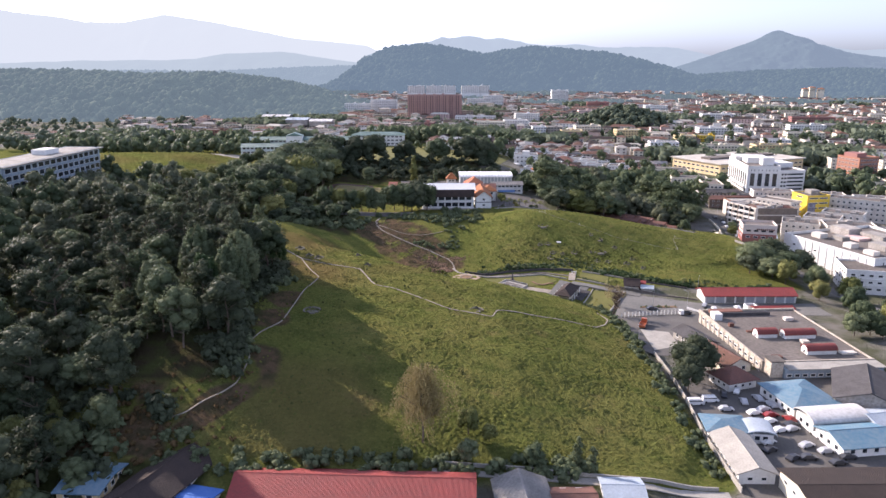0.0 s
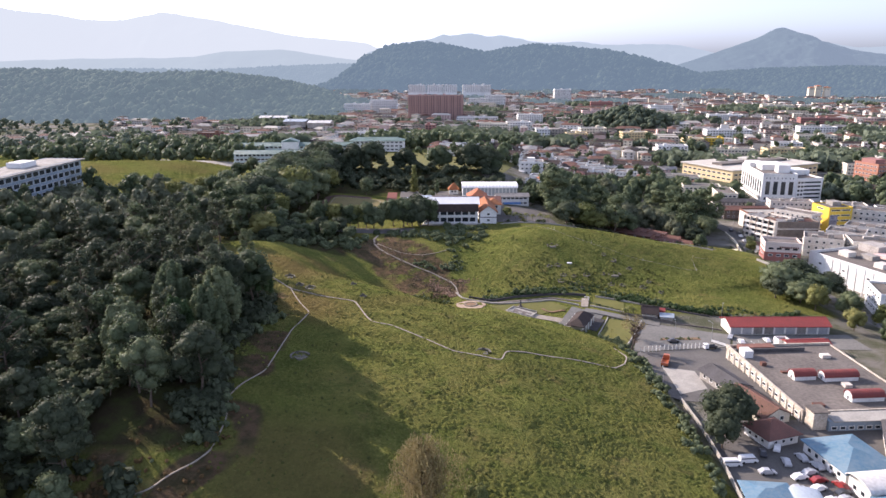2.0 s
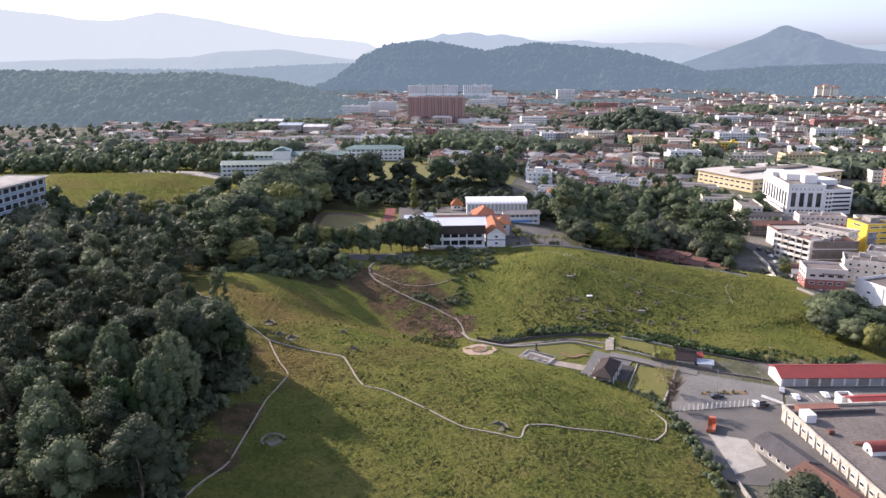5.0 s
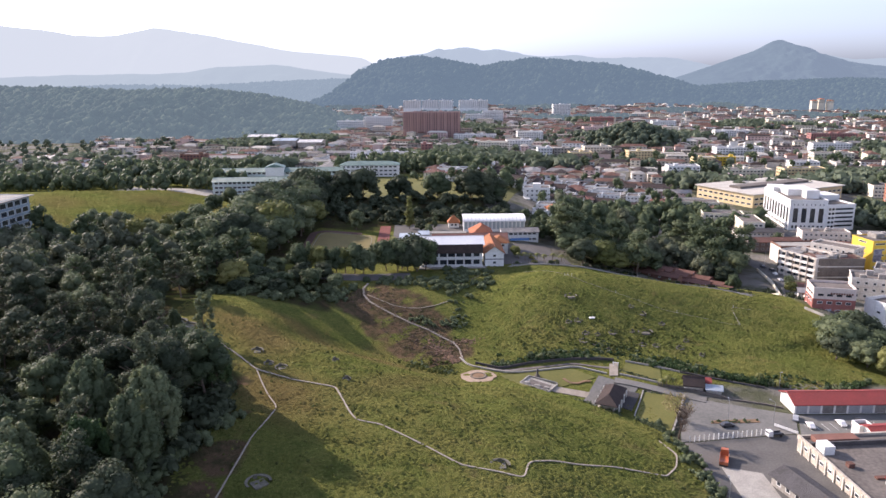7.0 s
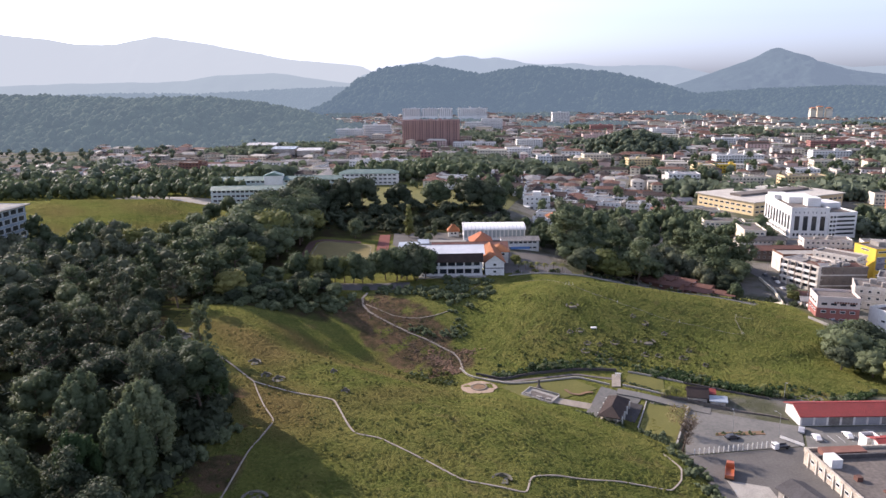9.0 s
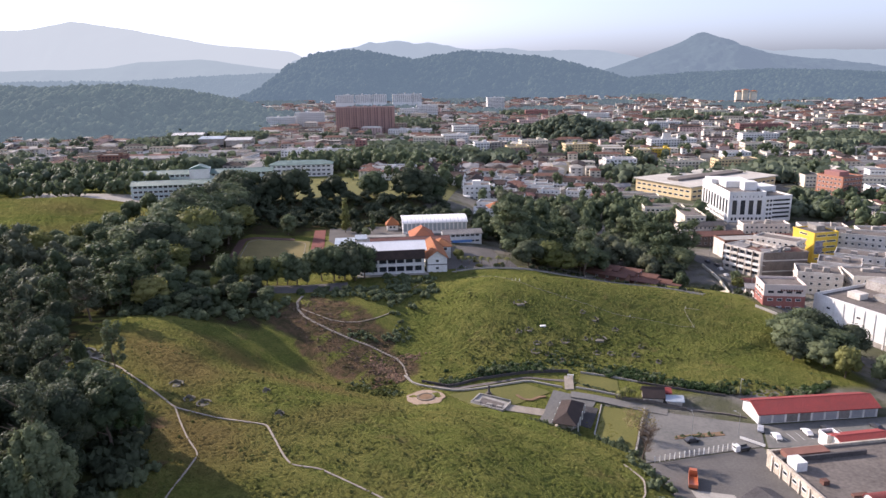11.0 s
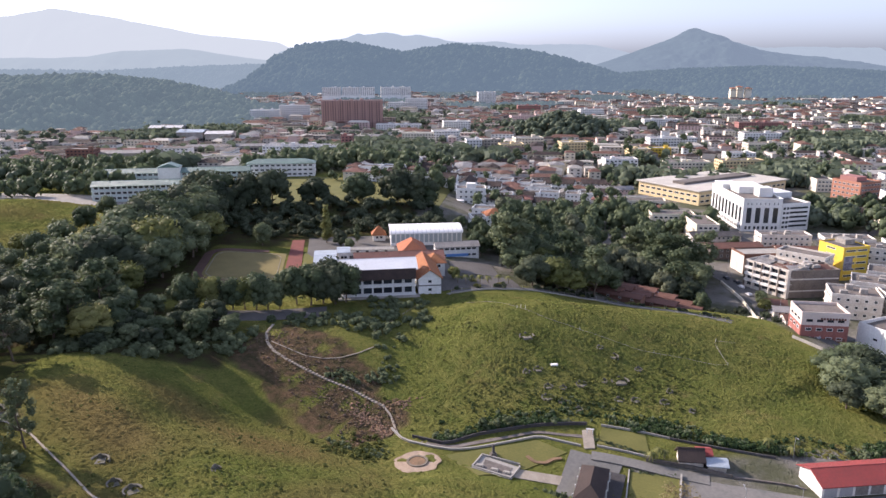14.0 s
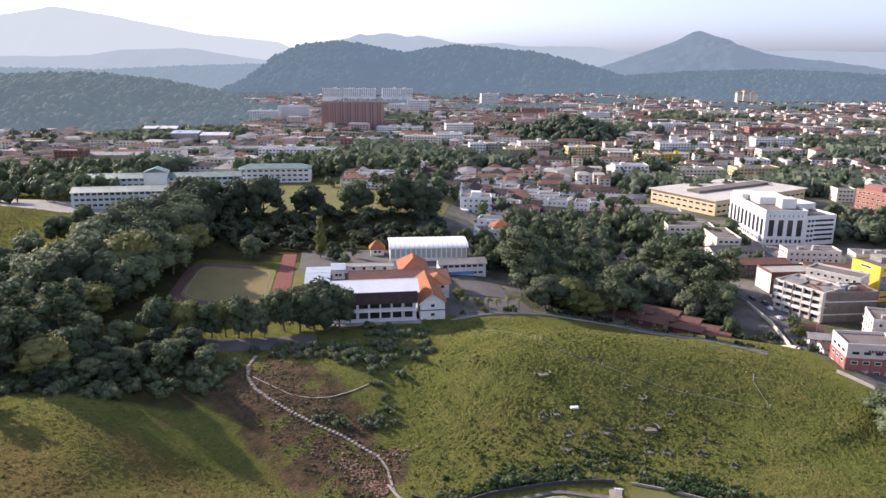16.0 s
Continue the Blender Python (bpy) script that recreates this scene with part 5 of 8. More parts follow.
# -- school on its terrace
ST = 13.6
school = block("school_block", "long white three-storey school block with a white metal roof", "school", 25.5, 389.5, 0.5, 29, 11, 3, 3.7, WHITE, bays=7, side_bays=2, size=(3.7, 2.5), sill=0.75, z=ST, roof="gable", roof_mat=ROOF_CLEAN, rise=2.3, over=1.5, sides="fb")
# Dark panel added across the front to stand for the top floor's shade.
part("verandah_screen", boxes((-14.7, 14.7, -7.3, -7.1, 6.6, 10.9)), material("dark_top_floor_shade", (0.085, 0.06, 0.055), (0.05, 0.04, 0.038), 0.8, scale=0.5, fine=8), school, "dark panel standing for the shaded top floor")
for k in (0.05, 3.7, 7.4):
    part("floor_slab", boxes((-14.8, 14.8, -6.9, 5.9, k - 0.15, k + 0.15)), WHITE, school)
for i in range(8):
    part("column", boxes((-14.5 + 4.1 * i - 0.15, -14.5 + 4.1 * i + 0.15, -6.8, -6.5, 0, 7.4)), WHITE, school)
for k in (3.85, 0.2):
    part("railing", boxes((-14.5, 14.5, -6.85, -6.75, k, k + 0.7)), WHITE, school)
part("apron", boxes((-15.5, 16, -9.5, -5.5, -1.2, 0.1)), CONCRETE, school)
wing_a = block("school_wing", "white school wing with an orange tiled gable roof", "school", 45.8, 397, 0, 8.8, 27, 2, 3.3, WHITE, bays=1, side_bays=8, z=ST, roof="gable", roof_mat=TILE_ORANGE, rise=3.2, along="y", sides="flr", size=(1.6, 1.3))
part("string_course", boxes((-4.46, 4.46, -13.56, 13.56, 3.1, 3.5)), ROOF_DARK, wing_a)
block("school_wing", "low school wing with a long orange-brown tiled roof", "school", 36.5, 418, 0, 38, 11, 2, 3.2, WHITE, bays=10, z=ST - 0.4, roof="gable", roof_mat=TILE_RED, rise=2.4, sides="fr")
block("school_wing", "school hall wing with a tall orange hipped roof", "school", 43.5, 431, 0, 11, 17, 2, 3.2, WHITE, bays=3, z=ST - 0.4, roof="hip", roof_mat=TILE_ORANGE, rise=4.6, sides="flr")
block("school_wing", "school wing with an orange tiled roof end", "school", 51, 411.5, 0, 8, 10, 2, 3.1, WHITE, bays=2, z=ST - 0.4, roof="hip", roof_mat=TILE_ORANGE, rise=2.8, sides="flr")
hall = block("sports_hall", "sports hall with a white ribbed arched roof and striped walls", "hall", 53.8, 468, -1.5, 35, 17, 1, 6.0, WHITE, bays=1, sides="", z=ST, roof="arc", roof_mat=ROOF_CLEAN, rise=2.0, over=0.7)
for i in range(15):
    part("wall_panel", boxes((-17 + 2.3 * i, -15.3 + 2.3 * i, -8.62, -8.45, 1.4, 5.7)), material("grey_green_cladding", (0.34, 0.38, 0.37), (0.28, 0.31, 0.31), 0.6, scale=0.4), hall)
for i in range(17):
    bm = bmesh.new()
    n = 10
    top = [(9.25 * -math.cos(math.pi * k / n), 6.03 + 2.05 * math.sin(math.pi * k / n)) for k in range(n + 1)]
    prism(bm, top + [(a * 0.98, b - 0.12) for a, b in top[::-1]], "x", -17.2 + 2.15 * i - 0.07, -17.2 + 2.15 * i + 0.07)
    part("roof_rib", bm, STEEL, hall)
gate_b = block("school_office", "low white school office with a grey metal roof", "school", 65.5, 442, 2, 20, 8, 2, 2.9, WHITE, bays=7, size=(2.2, 1.2), z=12.2, roof="gable", roof_mat=ROOF_GREY, rise=1.4, sides="flr")
part("banner", boxes((-5.5, 5, -4.2, -4.08, 0.9, 2.2)), material("blue_banner", (0.10, 0.22, 0.50), (0.14, 0.28, 0.55), 0.6, scale=0.6), gate_b, "blue banner without readable writing")
block("small_school_house", "small pavilion with an orange domed roof", "house", 31, 474, 0, 6, 6, 1, 3.0, WHITE, bays=2, z=ST, roof="hip", roof_mat=TILE_ORANGE, rise=4, sides="f")
block("open_shed", "open shed with a pale blue metal roof", "shed", 4.8, 432, 0, 9, 22, 1, 3.2, GREY, bays=3, z=ST, roof="gable", roof_mat=ROOF_PALE, rise=0.8, sides="f")
block("open_shed", "small shed with a pale metal roof", "shed", 13, 440, 0, 5, 9, 1, 4.2, WHITE, bays=2, z=ST, roof="gable", roof_mat=ROOF_PALE, rise=0.6, sides="f")
block("open_shed", "low white-roofed walkway behind the school", "shed", 24, 446, -4, 24, 4, 1, 3.0, WHITE, bays=5, z=ST, roof="gable", roof_mat=CONCRETE, rise=0.4, sides="f")
vh = block("white_house", "white two-storey house with an orange hipped roof", "house", 95, 511, 4, 20, 12, 2, 3.4, WHITE, bays=6, z=9, roof="flat", sides="flr")
hip_roof(vh, 11, 9, 8.2, 3.0, TILE_ORANGE, 0.8, 3.5, 0, "upper_roof")
part("upper_storey", boxes((-2.5, 9.5, -4.6, 4.6, 6.8, 8.3)), WHITE, vh)

wh = block("white_villa", "large white three-storey house with flat roofs and terraces", "house", 99, 589, -8, 19, 14, 3, 3.3, WHITE, bays=5, z=8.4, roof="flat", sides="flr", ledges=True)
part("stair_house", boxes((-3, 3, -3, 3, 10, 13.0)), WHITE, wh)
part("terrace", boxes((-12, -5, -12, -7.1, -1, 3.4)), WHITE, wh)
# -- schools and flats farther back
gb = block("blue_green_school", "long pale blue-green school with a green roof", "school", -111, 586, 3, 54, 12, 3, 3.2, MINT, bays=16, size=(2.7, 1.7), z=17, roof="gable", roof_mat=ROOF_GREEN, rise=2.2, sides="fl", ledges=True)
gb2 = block("blue_green_school", "long rear school wing with a grey-green roof", "school", -97, 628, 2, 96, 12, 3, 3.3, MINT, bays=26, size=(2.8, 1.7), z=18, roof="gable", roof_mat=ROOF_GREEN, rise=2.2, sides="fl", ledges=True)
part("stair_tower", boxes((-11, 3, -8.5, 2, -1, 13.4)), WHITE, gb2)
part("stair_gable", prism(bmesh.new(), [(-11.5, 13.3), (3.5, 13.3), (-4, 16)], "y", -8.8, 2.2), ROOF_GREEN, gb2)

gr = block("green_roofed_school", "white school block with a green hipped roof", "school", -28.5, 647, -1, 47, 14, 3, 3.1, WHITE, bays=12, size=(2.6, 1.4), z=20.5, roof="hip", roof_mat=ROOF_GREEN, rise=2.6, sides="fr", ledges=True)
lb = block("blue_office_block", "long pale blue and white office block", "building", -193, 366, 83, 84, 20, 4, 3.8, BLUE_WALL, bays=16, size=(4.3, 2.5), sill=0.8, z=30.5, roof="flat", roof_mat=CONCRETE, ledges=True, sides="fblr", plinth=12)
part("eave_slab", boxes((-43.5, 43.5, -12, 11, 15.4, 15.9)), GREY, lb)
roof_box(lb, 10, 2, 12, 8, 15.6, 18.5, WHITE)
block("office_block", "cream office block among the trees", "building", -196, 318, 80, 18, 16, 3, 3.6, CREAM, bays=5, z=26, roof="flat", plinth=8)
def far_block(name, label, category, x, y, rot, w, d, storeys, storey, wall, roof="flat", roof_mat=None, group="", z=None, win=(2.0, 1.4), pitch=3.6, sill=0.9, rise=2.2, sink=6.0):
    """A distant building with its walls, a row of windows for each storey, parapet or pitched roof and roof huts."""
    e = empty(name, x, y, at(x, y) if z is None else z, rot, label, category, group)
    h = storeys * storey
    part("wall", boxes((-w / 2, w / 2, -d / 2, d / 2, -sink, h)), wall, e)
    n, m = max(2, int(w / pitch)), max(2, int(d / pitch))
    for k in range(storeys):
        bm = bmesh.new()
        for i in range(n):
            u = -w / 2 + w * (i + 0.5) / n
            box(bm, u - win[0] / 2, u + win[0] / 2, -d / 2 - 0.08, -d / 2 + 0.1, k * storey + sill, k * storey + sill + win[1])
        for i in range(m):
            u = -d / 2 + d * (i + 0.5) / m
            for sx_ in (-w / 2, w / 2):
                box(bm, sx_ - 0.08, sx_ + 0.08, u - win[0] / 2, u + win[0] / 2, k * storey + sill, k * storey + sill + win[1])
        tagged(part("glazing", bm, GLASS, e), kind="stuff")
    part("string_course", boxes(*[(-w / 2 - 0.35, w / 2 + 0.35, -d / 2 - 0.45, -d / 2, k * storey - 0.15, k * storey + 0.15) for k in range(1, storeys)] or [(-w / 2, w / 2, -d / 2 - 0.3, -d / 2, h - 0.3, h)]), wall, e)
    if roof == "flat":
        part("parapet", boxes((-w / 2, w / 2, -d / 2, -d / 2 + 0.3, h, h + 0.9), (-w / 2, w / 2, d / 2 - 0.3, d / 2, h, h + 0.9), (-w / 2, -w / 2 + 0.3, -d / 2, d / 2, h, h + 0.9), (w / 2 - 0.3, w / 2, -d / 2, d / 2, h, h + 0.9)), wall, e)
        part("roof_slab", boxes((-w / 2 + 0.3, w / 2 - 0.3, -d / 2 + 0.3, d / 2 - 0.3, h, h + 0.25)), roof_mat or SLAB, e)
        for i in range(max(1, int(w / 22))):
            roof_box(e, random.uniform(-w / 3, w / 3), random.uniform(-d / 5, d / 5), 4, 3.4, h + 0.2, h + random.uniform(2.0, 3.4), wall, "roof_hut")
    elif roof == "hip":
        hip_roof(e, w, d, h, rise, roof_mat)
    else:
        gable_roof(e, w, d, h, rise, roof_mat, wall)
    return e


tower = far_block("apartment_slab", "long brick-red apartment slab of fourteen storeys", "apartment building", 35.5, 1286, 0, 94, 20, 14, 3.0, SLAB_RED, z=-6, win=(2.0, 1.4), pitch=3.7)
for i in range(9):
    part("bay", boxes((-47 + 11.4 * i - 0.8, -47 + 11.4 * i + 1.6, -11.4, -9.9, -2, 42)), SLAB_RED, tower)
for fx, fw in ((0, 44), (45, 40), (84, 34), (140, 48), (176, 22)):
    far_block("apartment_block", "pale pinkish white apartment block far behind the town", "apartment building", fx, 1895, 0, fw, 16, 6, 3.0, WHITE, z=13, group="pale apartment blocks", pitch=4.4, sink=22.0)
for fx, fy, fw, st, mt, lab in ((134, 1612, 40, 6, WHITE, "white hospital block"), (172, 1622, 44, 8, WHITE, "white hospital block"), (104, 1233, 68, 3, WHITE, "white low institute"), (-112, 1430, 50, 6, WHITE, "white terraced office block"), (-62, 1445, 52, 8, WHITE, "white office block"), (345, 1760, 40, 10, WHITE, "pale grey apartment tower"), (112, 1038, 40, 5, CREAM, "cream flats"), (150, 1062, 34, 5, WHITE, "white flats"), (-30, 950, 82, 4, WHITE, "white shop row with rusty roof parts"), (23, 990, 13, 6, FADED_RED, "red-painted tower block"), (-139, 902, 104, 3, CREAM, "cream low factory"), (-252, 922, 28, 5, BRICK, "red-brown hall block"), (353, 797, 44, 3, CREAM, "long cream shop row"), (412, 800, 44, 3, PALE_YELLOW, "pale yellow shop row"), (302, 752, 50, 3, PINK, "pink and cream shop row"), (287, 803, 32, 4, WHITE, "white shop row with balconies"), (345, 897, 24, 3, PALE_YELLOW, "yellow shop block"), (372, 900, 22, 3, YELLOW, "bright yellow shop block"), (285, 943, 34, 4, PALE_YELLOW, "pale yellow shop row"), (168, 956, 18, 5, WHITE, "white town block"), (189, 956, 20, 5, GREY, "grey glazed town block"), (208, 935, 27, 4, PALE_YELLOW, "orange-yellow town block"), (236, 968, 34, 5, CREAM, "cream flats"), (187, 1202, 40, 5, WHITE, "white flats with stepped roofs"), (386, 1540, 45, 5, FADED_RED, "red-fronted shopping block"), (471, 1418, 44, 5, WHITE, "white striped town block"), (646, 1157, 68, 4, FADED_RED, "long red and white shop row"), (474, 752, 26, 3, TERRACOTTA_WALL, "orange brick block"), (419, 972, 60, 4, WHITE, "white shop row"), (500, 900, 46, 4, CREAM, "cream shop row"), (560, 1010, 50, 4, WHITE, "white shop row"), (330, 1330, 60, 4, PINK, "pink flats"), (520, 1230, 56, 4, WHITE, "white shop row"), (700, 1420, 60, 5, CREAM, "cream flats"), (440, 850, 30, 3, WHITE, "white shop row")):
    far_block("town_block", lab + " with rows of windows", "building", fx, fy, random.uniform(-10, 2), fw, 17, st, 3.2, mt, group="blocks of the town", roof_mat=random.choice((SLAB, CONCRETE, ROOF_GREY)))
for fx, fy, fw, fd, hh, mat_, lab in ((-224, 1190, 44, 30, 14, ROOF_WHITE, "large shed with a white roof"), (-180, 1135, 34, 34, 13, ROOF_PALE, "large shed with a pale blue roof"), (-142, 1120, 34, 34, 12, ROOF_WHITE, "large shed with a white roof"), (-208, 930, 66, 16, 11, ROOF_GREY, "long grey station roof"), (-120, 1010, 90, 14, 7, ROOF_GREY, "long grey station roof"), (-40, 1020, 60, 16, 7, ROOF_GREY, "grey-roofed railway shed with windows"), (-225, 985, 60, 14, 7, TILE_RED, "long brown station roof")):
    far_block("large_shed", lab, "shed", fx, fy, random.uniform(-6, 2), fw, fd, 1, hh, GREY, roof="gable", roof_mat=mat_, group="sheds by the railway", win=(3.4, 2.6), pitch=4.2, sill=2.0)

# -- hillside houses and radio masts at the east end of the town
for i in range(3):
    far_block("hillside_house", "cream hillside building with an orange roof", "building", 1060 + 21.6 * i, 1980 + 6 * (i % 2), -6, 15, 13, 2 + i % 2, 3.4, CREAM, roof="hip", roof_mat=TILE_ORANGE, z=14, sink=40.0, group="hillside houses")
for mx_, my_, mh in ((1377, 2090, 45), (1401, 2106, 39)):
    mast = empty("radio_mast", mx_, my_, -27, 0, "slender grey lattice radio mast on the hill", "mast", "masts on the hill")
    for sx_, sy_ in ((-1, -1), (1, -1), (1, 1), (-1, 1)):
        part("leg", tube(bmesh.new(), (2.2 * sx_, 2.2 * sy_, -30), (0.4 * sx_, 0.4 * sy_, mh), 0.22, 0.16, 4), STEEL, mast)
    for k in range(7):
        w_ = 2.2 - 1.8 * (k * mh / 7 + 30) / (mh + 30)
        part("brace", boxes((-w_ - 0.1, w_ + 0.1, -w_ - 0.1, -w_ + 0.1, k * mh / 7, k * mh / 7 + 0.25), (-w_ - 0.1, w_ + 0.1, w_ - 0.1, w_ + 0.1, k * mh / 7, k * mh / 7 + 0.25)), STEEL, mast)

# ---- paved ground, paths and fields ----
drape("car_park", [(84, 100), (156, 100), (156, 187), (88, 187)], ASPHALT, "worn grey asphalt car park", "car park", 0.12)
drape("yard", [(85, 200), (118, 196), (121, 244.2), (86, 240.4)], ASPHALT, "worn asphalt yard behind a white fence", "yard", 0.12)
drape("parking_lot", [(85.5, 241.0), (122, 244.8), (127.6, 257), (96.4, 271.5)], LOT, "pale worn asphalt parking lot", "car park", 0.14)
drape("side_road", [(122.4, 243.6), (172, 240), (172, 256), (128.2, 256.6)], LOT, "asphalt road before the red shed", "road", 0.13)
strip("garden_road", [(77, 282.5), (82, 280.6), (88, 277.6), (95, 273.6), (104, 269)], 5.6, LOT, "asphalt road through the garden", "road", 0.17)
drape("concrete_pad", [(89.5, 204), (99.5, 208), (100.5, 222), (91, 226)], CONCRETE, "pale concrete pad in the yard", "pavement", 0.17, cell=2)
drape("court", [(60, 411), (79.5, 409.5), (79.5, 430), (60, 430)], ASPHALT, "worn grey playing court beside the school", "court", 0.12)
drape("school_ground", [(-4, 404), (59, 404), (59, 482), (-4, 482)], ASPHALT, "worn paved ground between the school wings", "yard", 0.06)
drape("school_drive_east", [(51, 386.5), (86, 397), (84, 409), (51, 408)], ASPHALT, "worn drive beside the school", "road", 0.1)
drape("school_yard", [(-46, 360), (6, 363), (6, 374), (-46, 370)], ASPHALT, "worn grey asphalt yard before the school", "yard", 0.1)
drape("sports_field", [(-47, 408), (-13.5, 404), (-13.5, 452), (-44, 454)], material("dry_lawn", (0.205, 0.165, 0.07), (0.15, 0.13, 0.055), 0.95, scale=0.12, fine=14, bump=0.3), "dry yellow-green sports field", "field", 0.1)
drape("running_track", [(-12.8, 398), (-5.5, 398), (-6.2, 478), (-12.2, 478)], TRACK, "red running track beside the field", "track", 0.12)
drape("upper_field", [(-75, 536), (70, 534), (95, 640), (-70, 628)], LAWN, "yellow-green upper playing field", "field", 0.1, cell=8)
drape("verge", [(-5.3, 398), (8, 398), (8, 420), (-5.3, 455)], LAWN, "mown verge beside the track", "field", 0.11)
ROUGH_YARD = material("dusty_paved_yard", (0.34, 0.315, 0.28), (0.2, 0.19, 0.165), 0.92, scale=0.06, fine=6, bump=0.1, contrast=0.3)
drape("school_drive", [(-215, 560), (-66, 550), (-66, 574), (-215, 622)], ROUGH_YARD, "pale dusty yard before the blue-green school", "road", 0.12, cell=8)
OLD_KERB = material("worn_kerb_stone", (0.30, 0.27, 0.22), (0.2, 0.18, 0.15), 0.9, scale=0.5)
track_c = [(-30 + 14.5 * max(-1, min(1, 1.25 * math.cos(a))), 431 + 21 * max(-1, min(1, 1.2 * math.sin(a)))) for a in np.linspace(0, 2 * math.pi, 41)]
strip("track_kerb", track_c, 0.25, OLD_KERB, "pale kerb round the sports field", "kerb", 0.2, 1.5)
# The lane's red is darkened in its colour to stand for shade.
strip("field_track", [(-30 + 18 * max(-1, min(1, 1.25 * math.cos(a))), 431 + 25 * max(-1, min(1, 1.2 * math.sin(a)))) for a in np.linspace(1.2, 5.6, 31)], 4.5, material("shaded_running_lane", (0.13, 0.075, 0.06), (0.09, 0.06, 0.05), 0.9, scale=0.3, fine=8), "red running lane round the field, darkened as shade", "track", 0.13, 1.5)
strip("river_road", [(208, 520), (207, 470), (210, 440), (205, 412), (196, 388), (188, 362), (196, 330), (200, 290), (196, 250), (186, 225)], 9, ROAD, "asphalt road along the river", "road", 0.15, 4)
strip("bridge_road", [(160, 361), (172, 358), (188, 352), (208, 356)], 7, ROAD, "road over the small bridge", "road", 0.5, 3, thick=1.0, level=-3.2)
strip("town_road", [(206, 516), (258, 520), (330, 528), (420, 545)], 10, ROAD, "asphalt town road", "road", 0.15, 6)
strip("town_road", [(252, 380), (258, 440), (262, 520), (256, 620), (246, 700)], 9, ROAD, "asphalt town road", "road", 0.16, 6)
strip("bottom_road", [(12, 122.4), (30, 121), (80, 118)], 2.6, CONCRETE, "pale concrete lane below the hill", "road", 0.15, 3)
PATH_C = material("pale_footpath_concrete", (0.36, 0.315, 0.255), (0.24, 0.205, 0.165), 0.9, scale=0.5, fine=6, bump=0.2)
strip("footpath", [(-66, 276), (-56, 268), (-47, 257), (-36, 244), (-25, 238.5), (-13, 235), (-8, 221), (-6, 217), (0, 216), (10, 208), (19, 200), (28, 198.5), (33, 197), (35, 204), (41, 207), (48, 208), (58, 211), (71, 212), (76, 219), (79, 227), (76.5, 235)], 0.42, PATH_C, "winding pale concrete footpath over the hill", "path", 0.26, 1.0)
strip("footpath", [(-36, 244), (-33.3, 236.7), (-30.1, 228.9), (-26.2, 221.4), (-27.4, 214.4), (-29.1, 206.3), (-29.8, 197.0), (-31.6, 178.8), (-35.5, 171.3), (-37.7, 164.7), (-36.4, 156.8), (-36.7, 152.2), (-37.4, 146.5), (-40.2, 142.8), (-44.5, 139.5), (-47.5, 136.4), (-51, 135)], 0.32, PATH_C, "narrow pale footpath at the forest edge", "path", 0.26, 1.0)
strip("footpath", [(22.5, 313), (24.2, 310), (25, 307.5), (25.5, 302.6), (26.3, 297.8), (29.3, 294.8), (37.9, 289.6), (43.6, 288.7)], 0.6, PATH_C, "pale concrete footpath at the gully's foot", "path", 0.2, 1.0)
strip("footpath", [(-11.9, 344.5), (-6.1, 339.8), (-0.5, 335.6), (4.9, 334.2), (10.3, 334.6), (16.6, 337.4), (22.6, 341.5)], 0.34, PATH_C, "thin pale footpath across the bank", "path", 0.14, 0.7)
strip("footpath", [(22, 350), (30.2, 358.6), (38.8, 369.8)], 0.2, PATH_C, "thin pale footpath up to the school fence", "path", 0.14, 0.7)
STEP_X, STEP_Y = [-12.2, -13.8, -13, -10.7, -6.5, -0.2, 6.5, 13.9, 18.8, 22.6], [357, 350.3, 343.8, 338.9, 334.3, 328.9, 324.2, 320.1, 316, 312.9]
STEP_S = np.concatenate([[0], np.cumsum(np.hypot(np.diff(STEP_X), np.diff(STEP_Y)))])
for i in range(52):
    s0 = STEP_S[-1] * i / 51
    sxp, syp = np.interp(s0, STEP_S, STEP_X), np.interp(s0, STEP_S, STEP_Y)
    hx, hy = np.interp(s0 + 2, STEP_S, STEP_X) - np.interp(s0 - 2, STEP_S, STEP_X), np.interp(s0 + 2, STEP_S, STEP_Y) - np.interp(s0 - 2, STEP_S, STEP_Y)
    tagged(part("path_step", box_mesh("path_step", PATH_C, (-0.45, 0.45, -0.54, 0.54, -0.35, 0.1)) if not i else step_mesh, None, None, "", (sxp, syp, at(sxp, syp) + 0.1), math.atan2(hy, hx) + math.pi / 2 + 0.04 * math.sin(i * 2.3)), "pale concrete step of the gully path", "step", "steps of the gully path")
    if not i:
        step_mesh = bpy.data.objects["path_step"].data


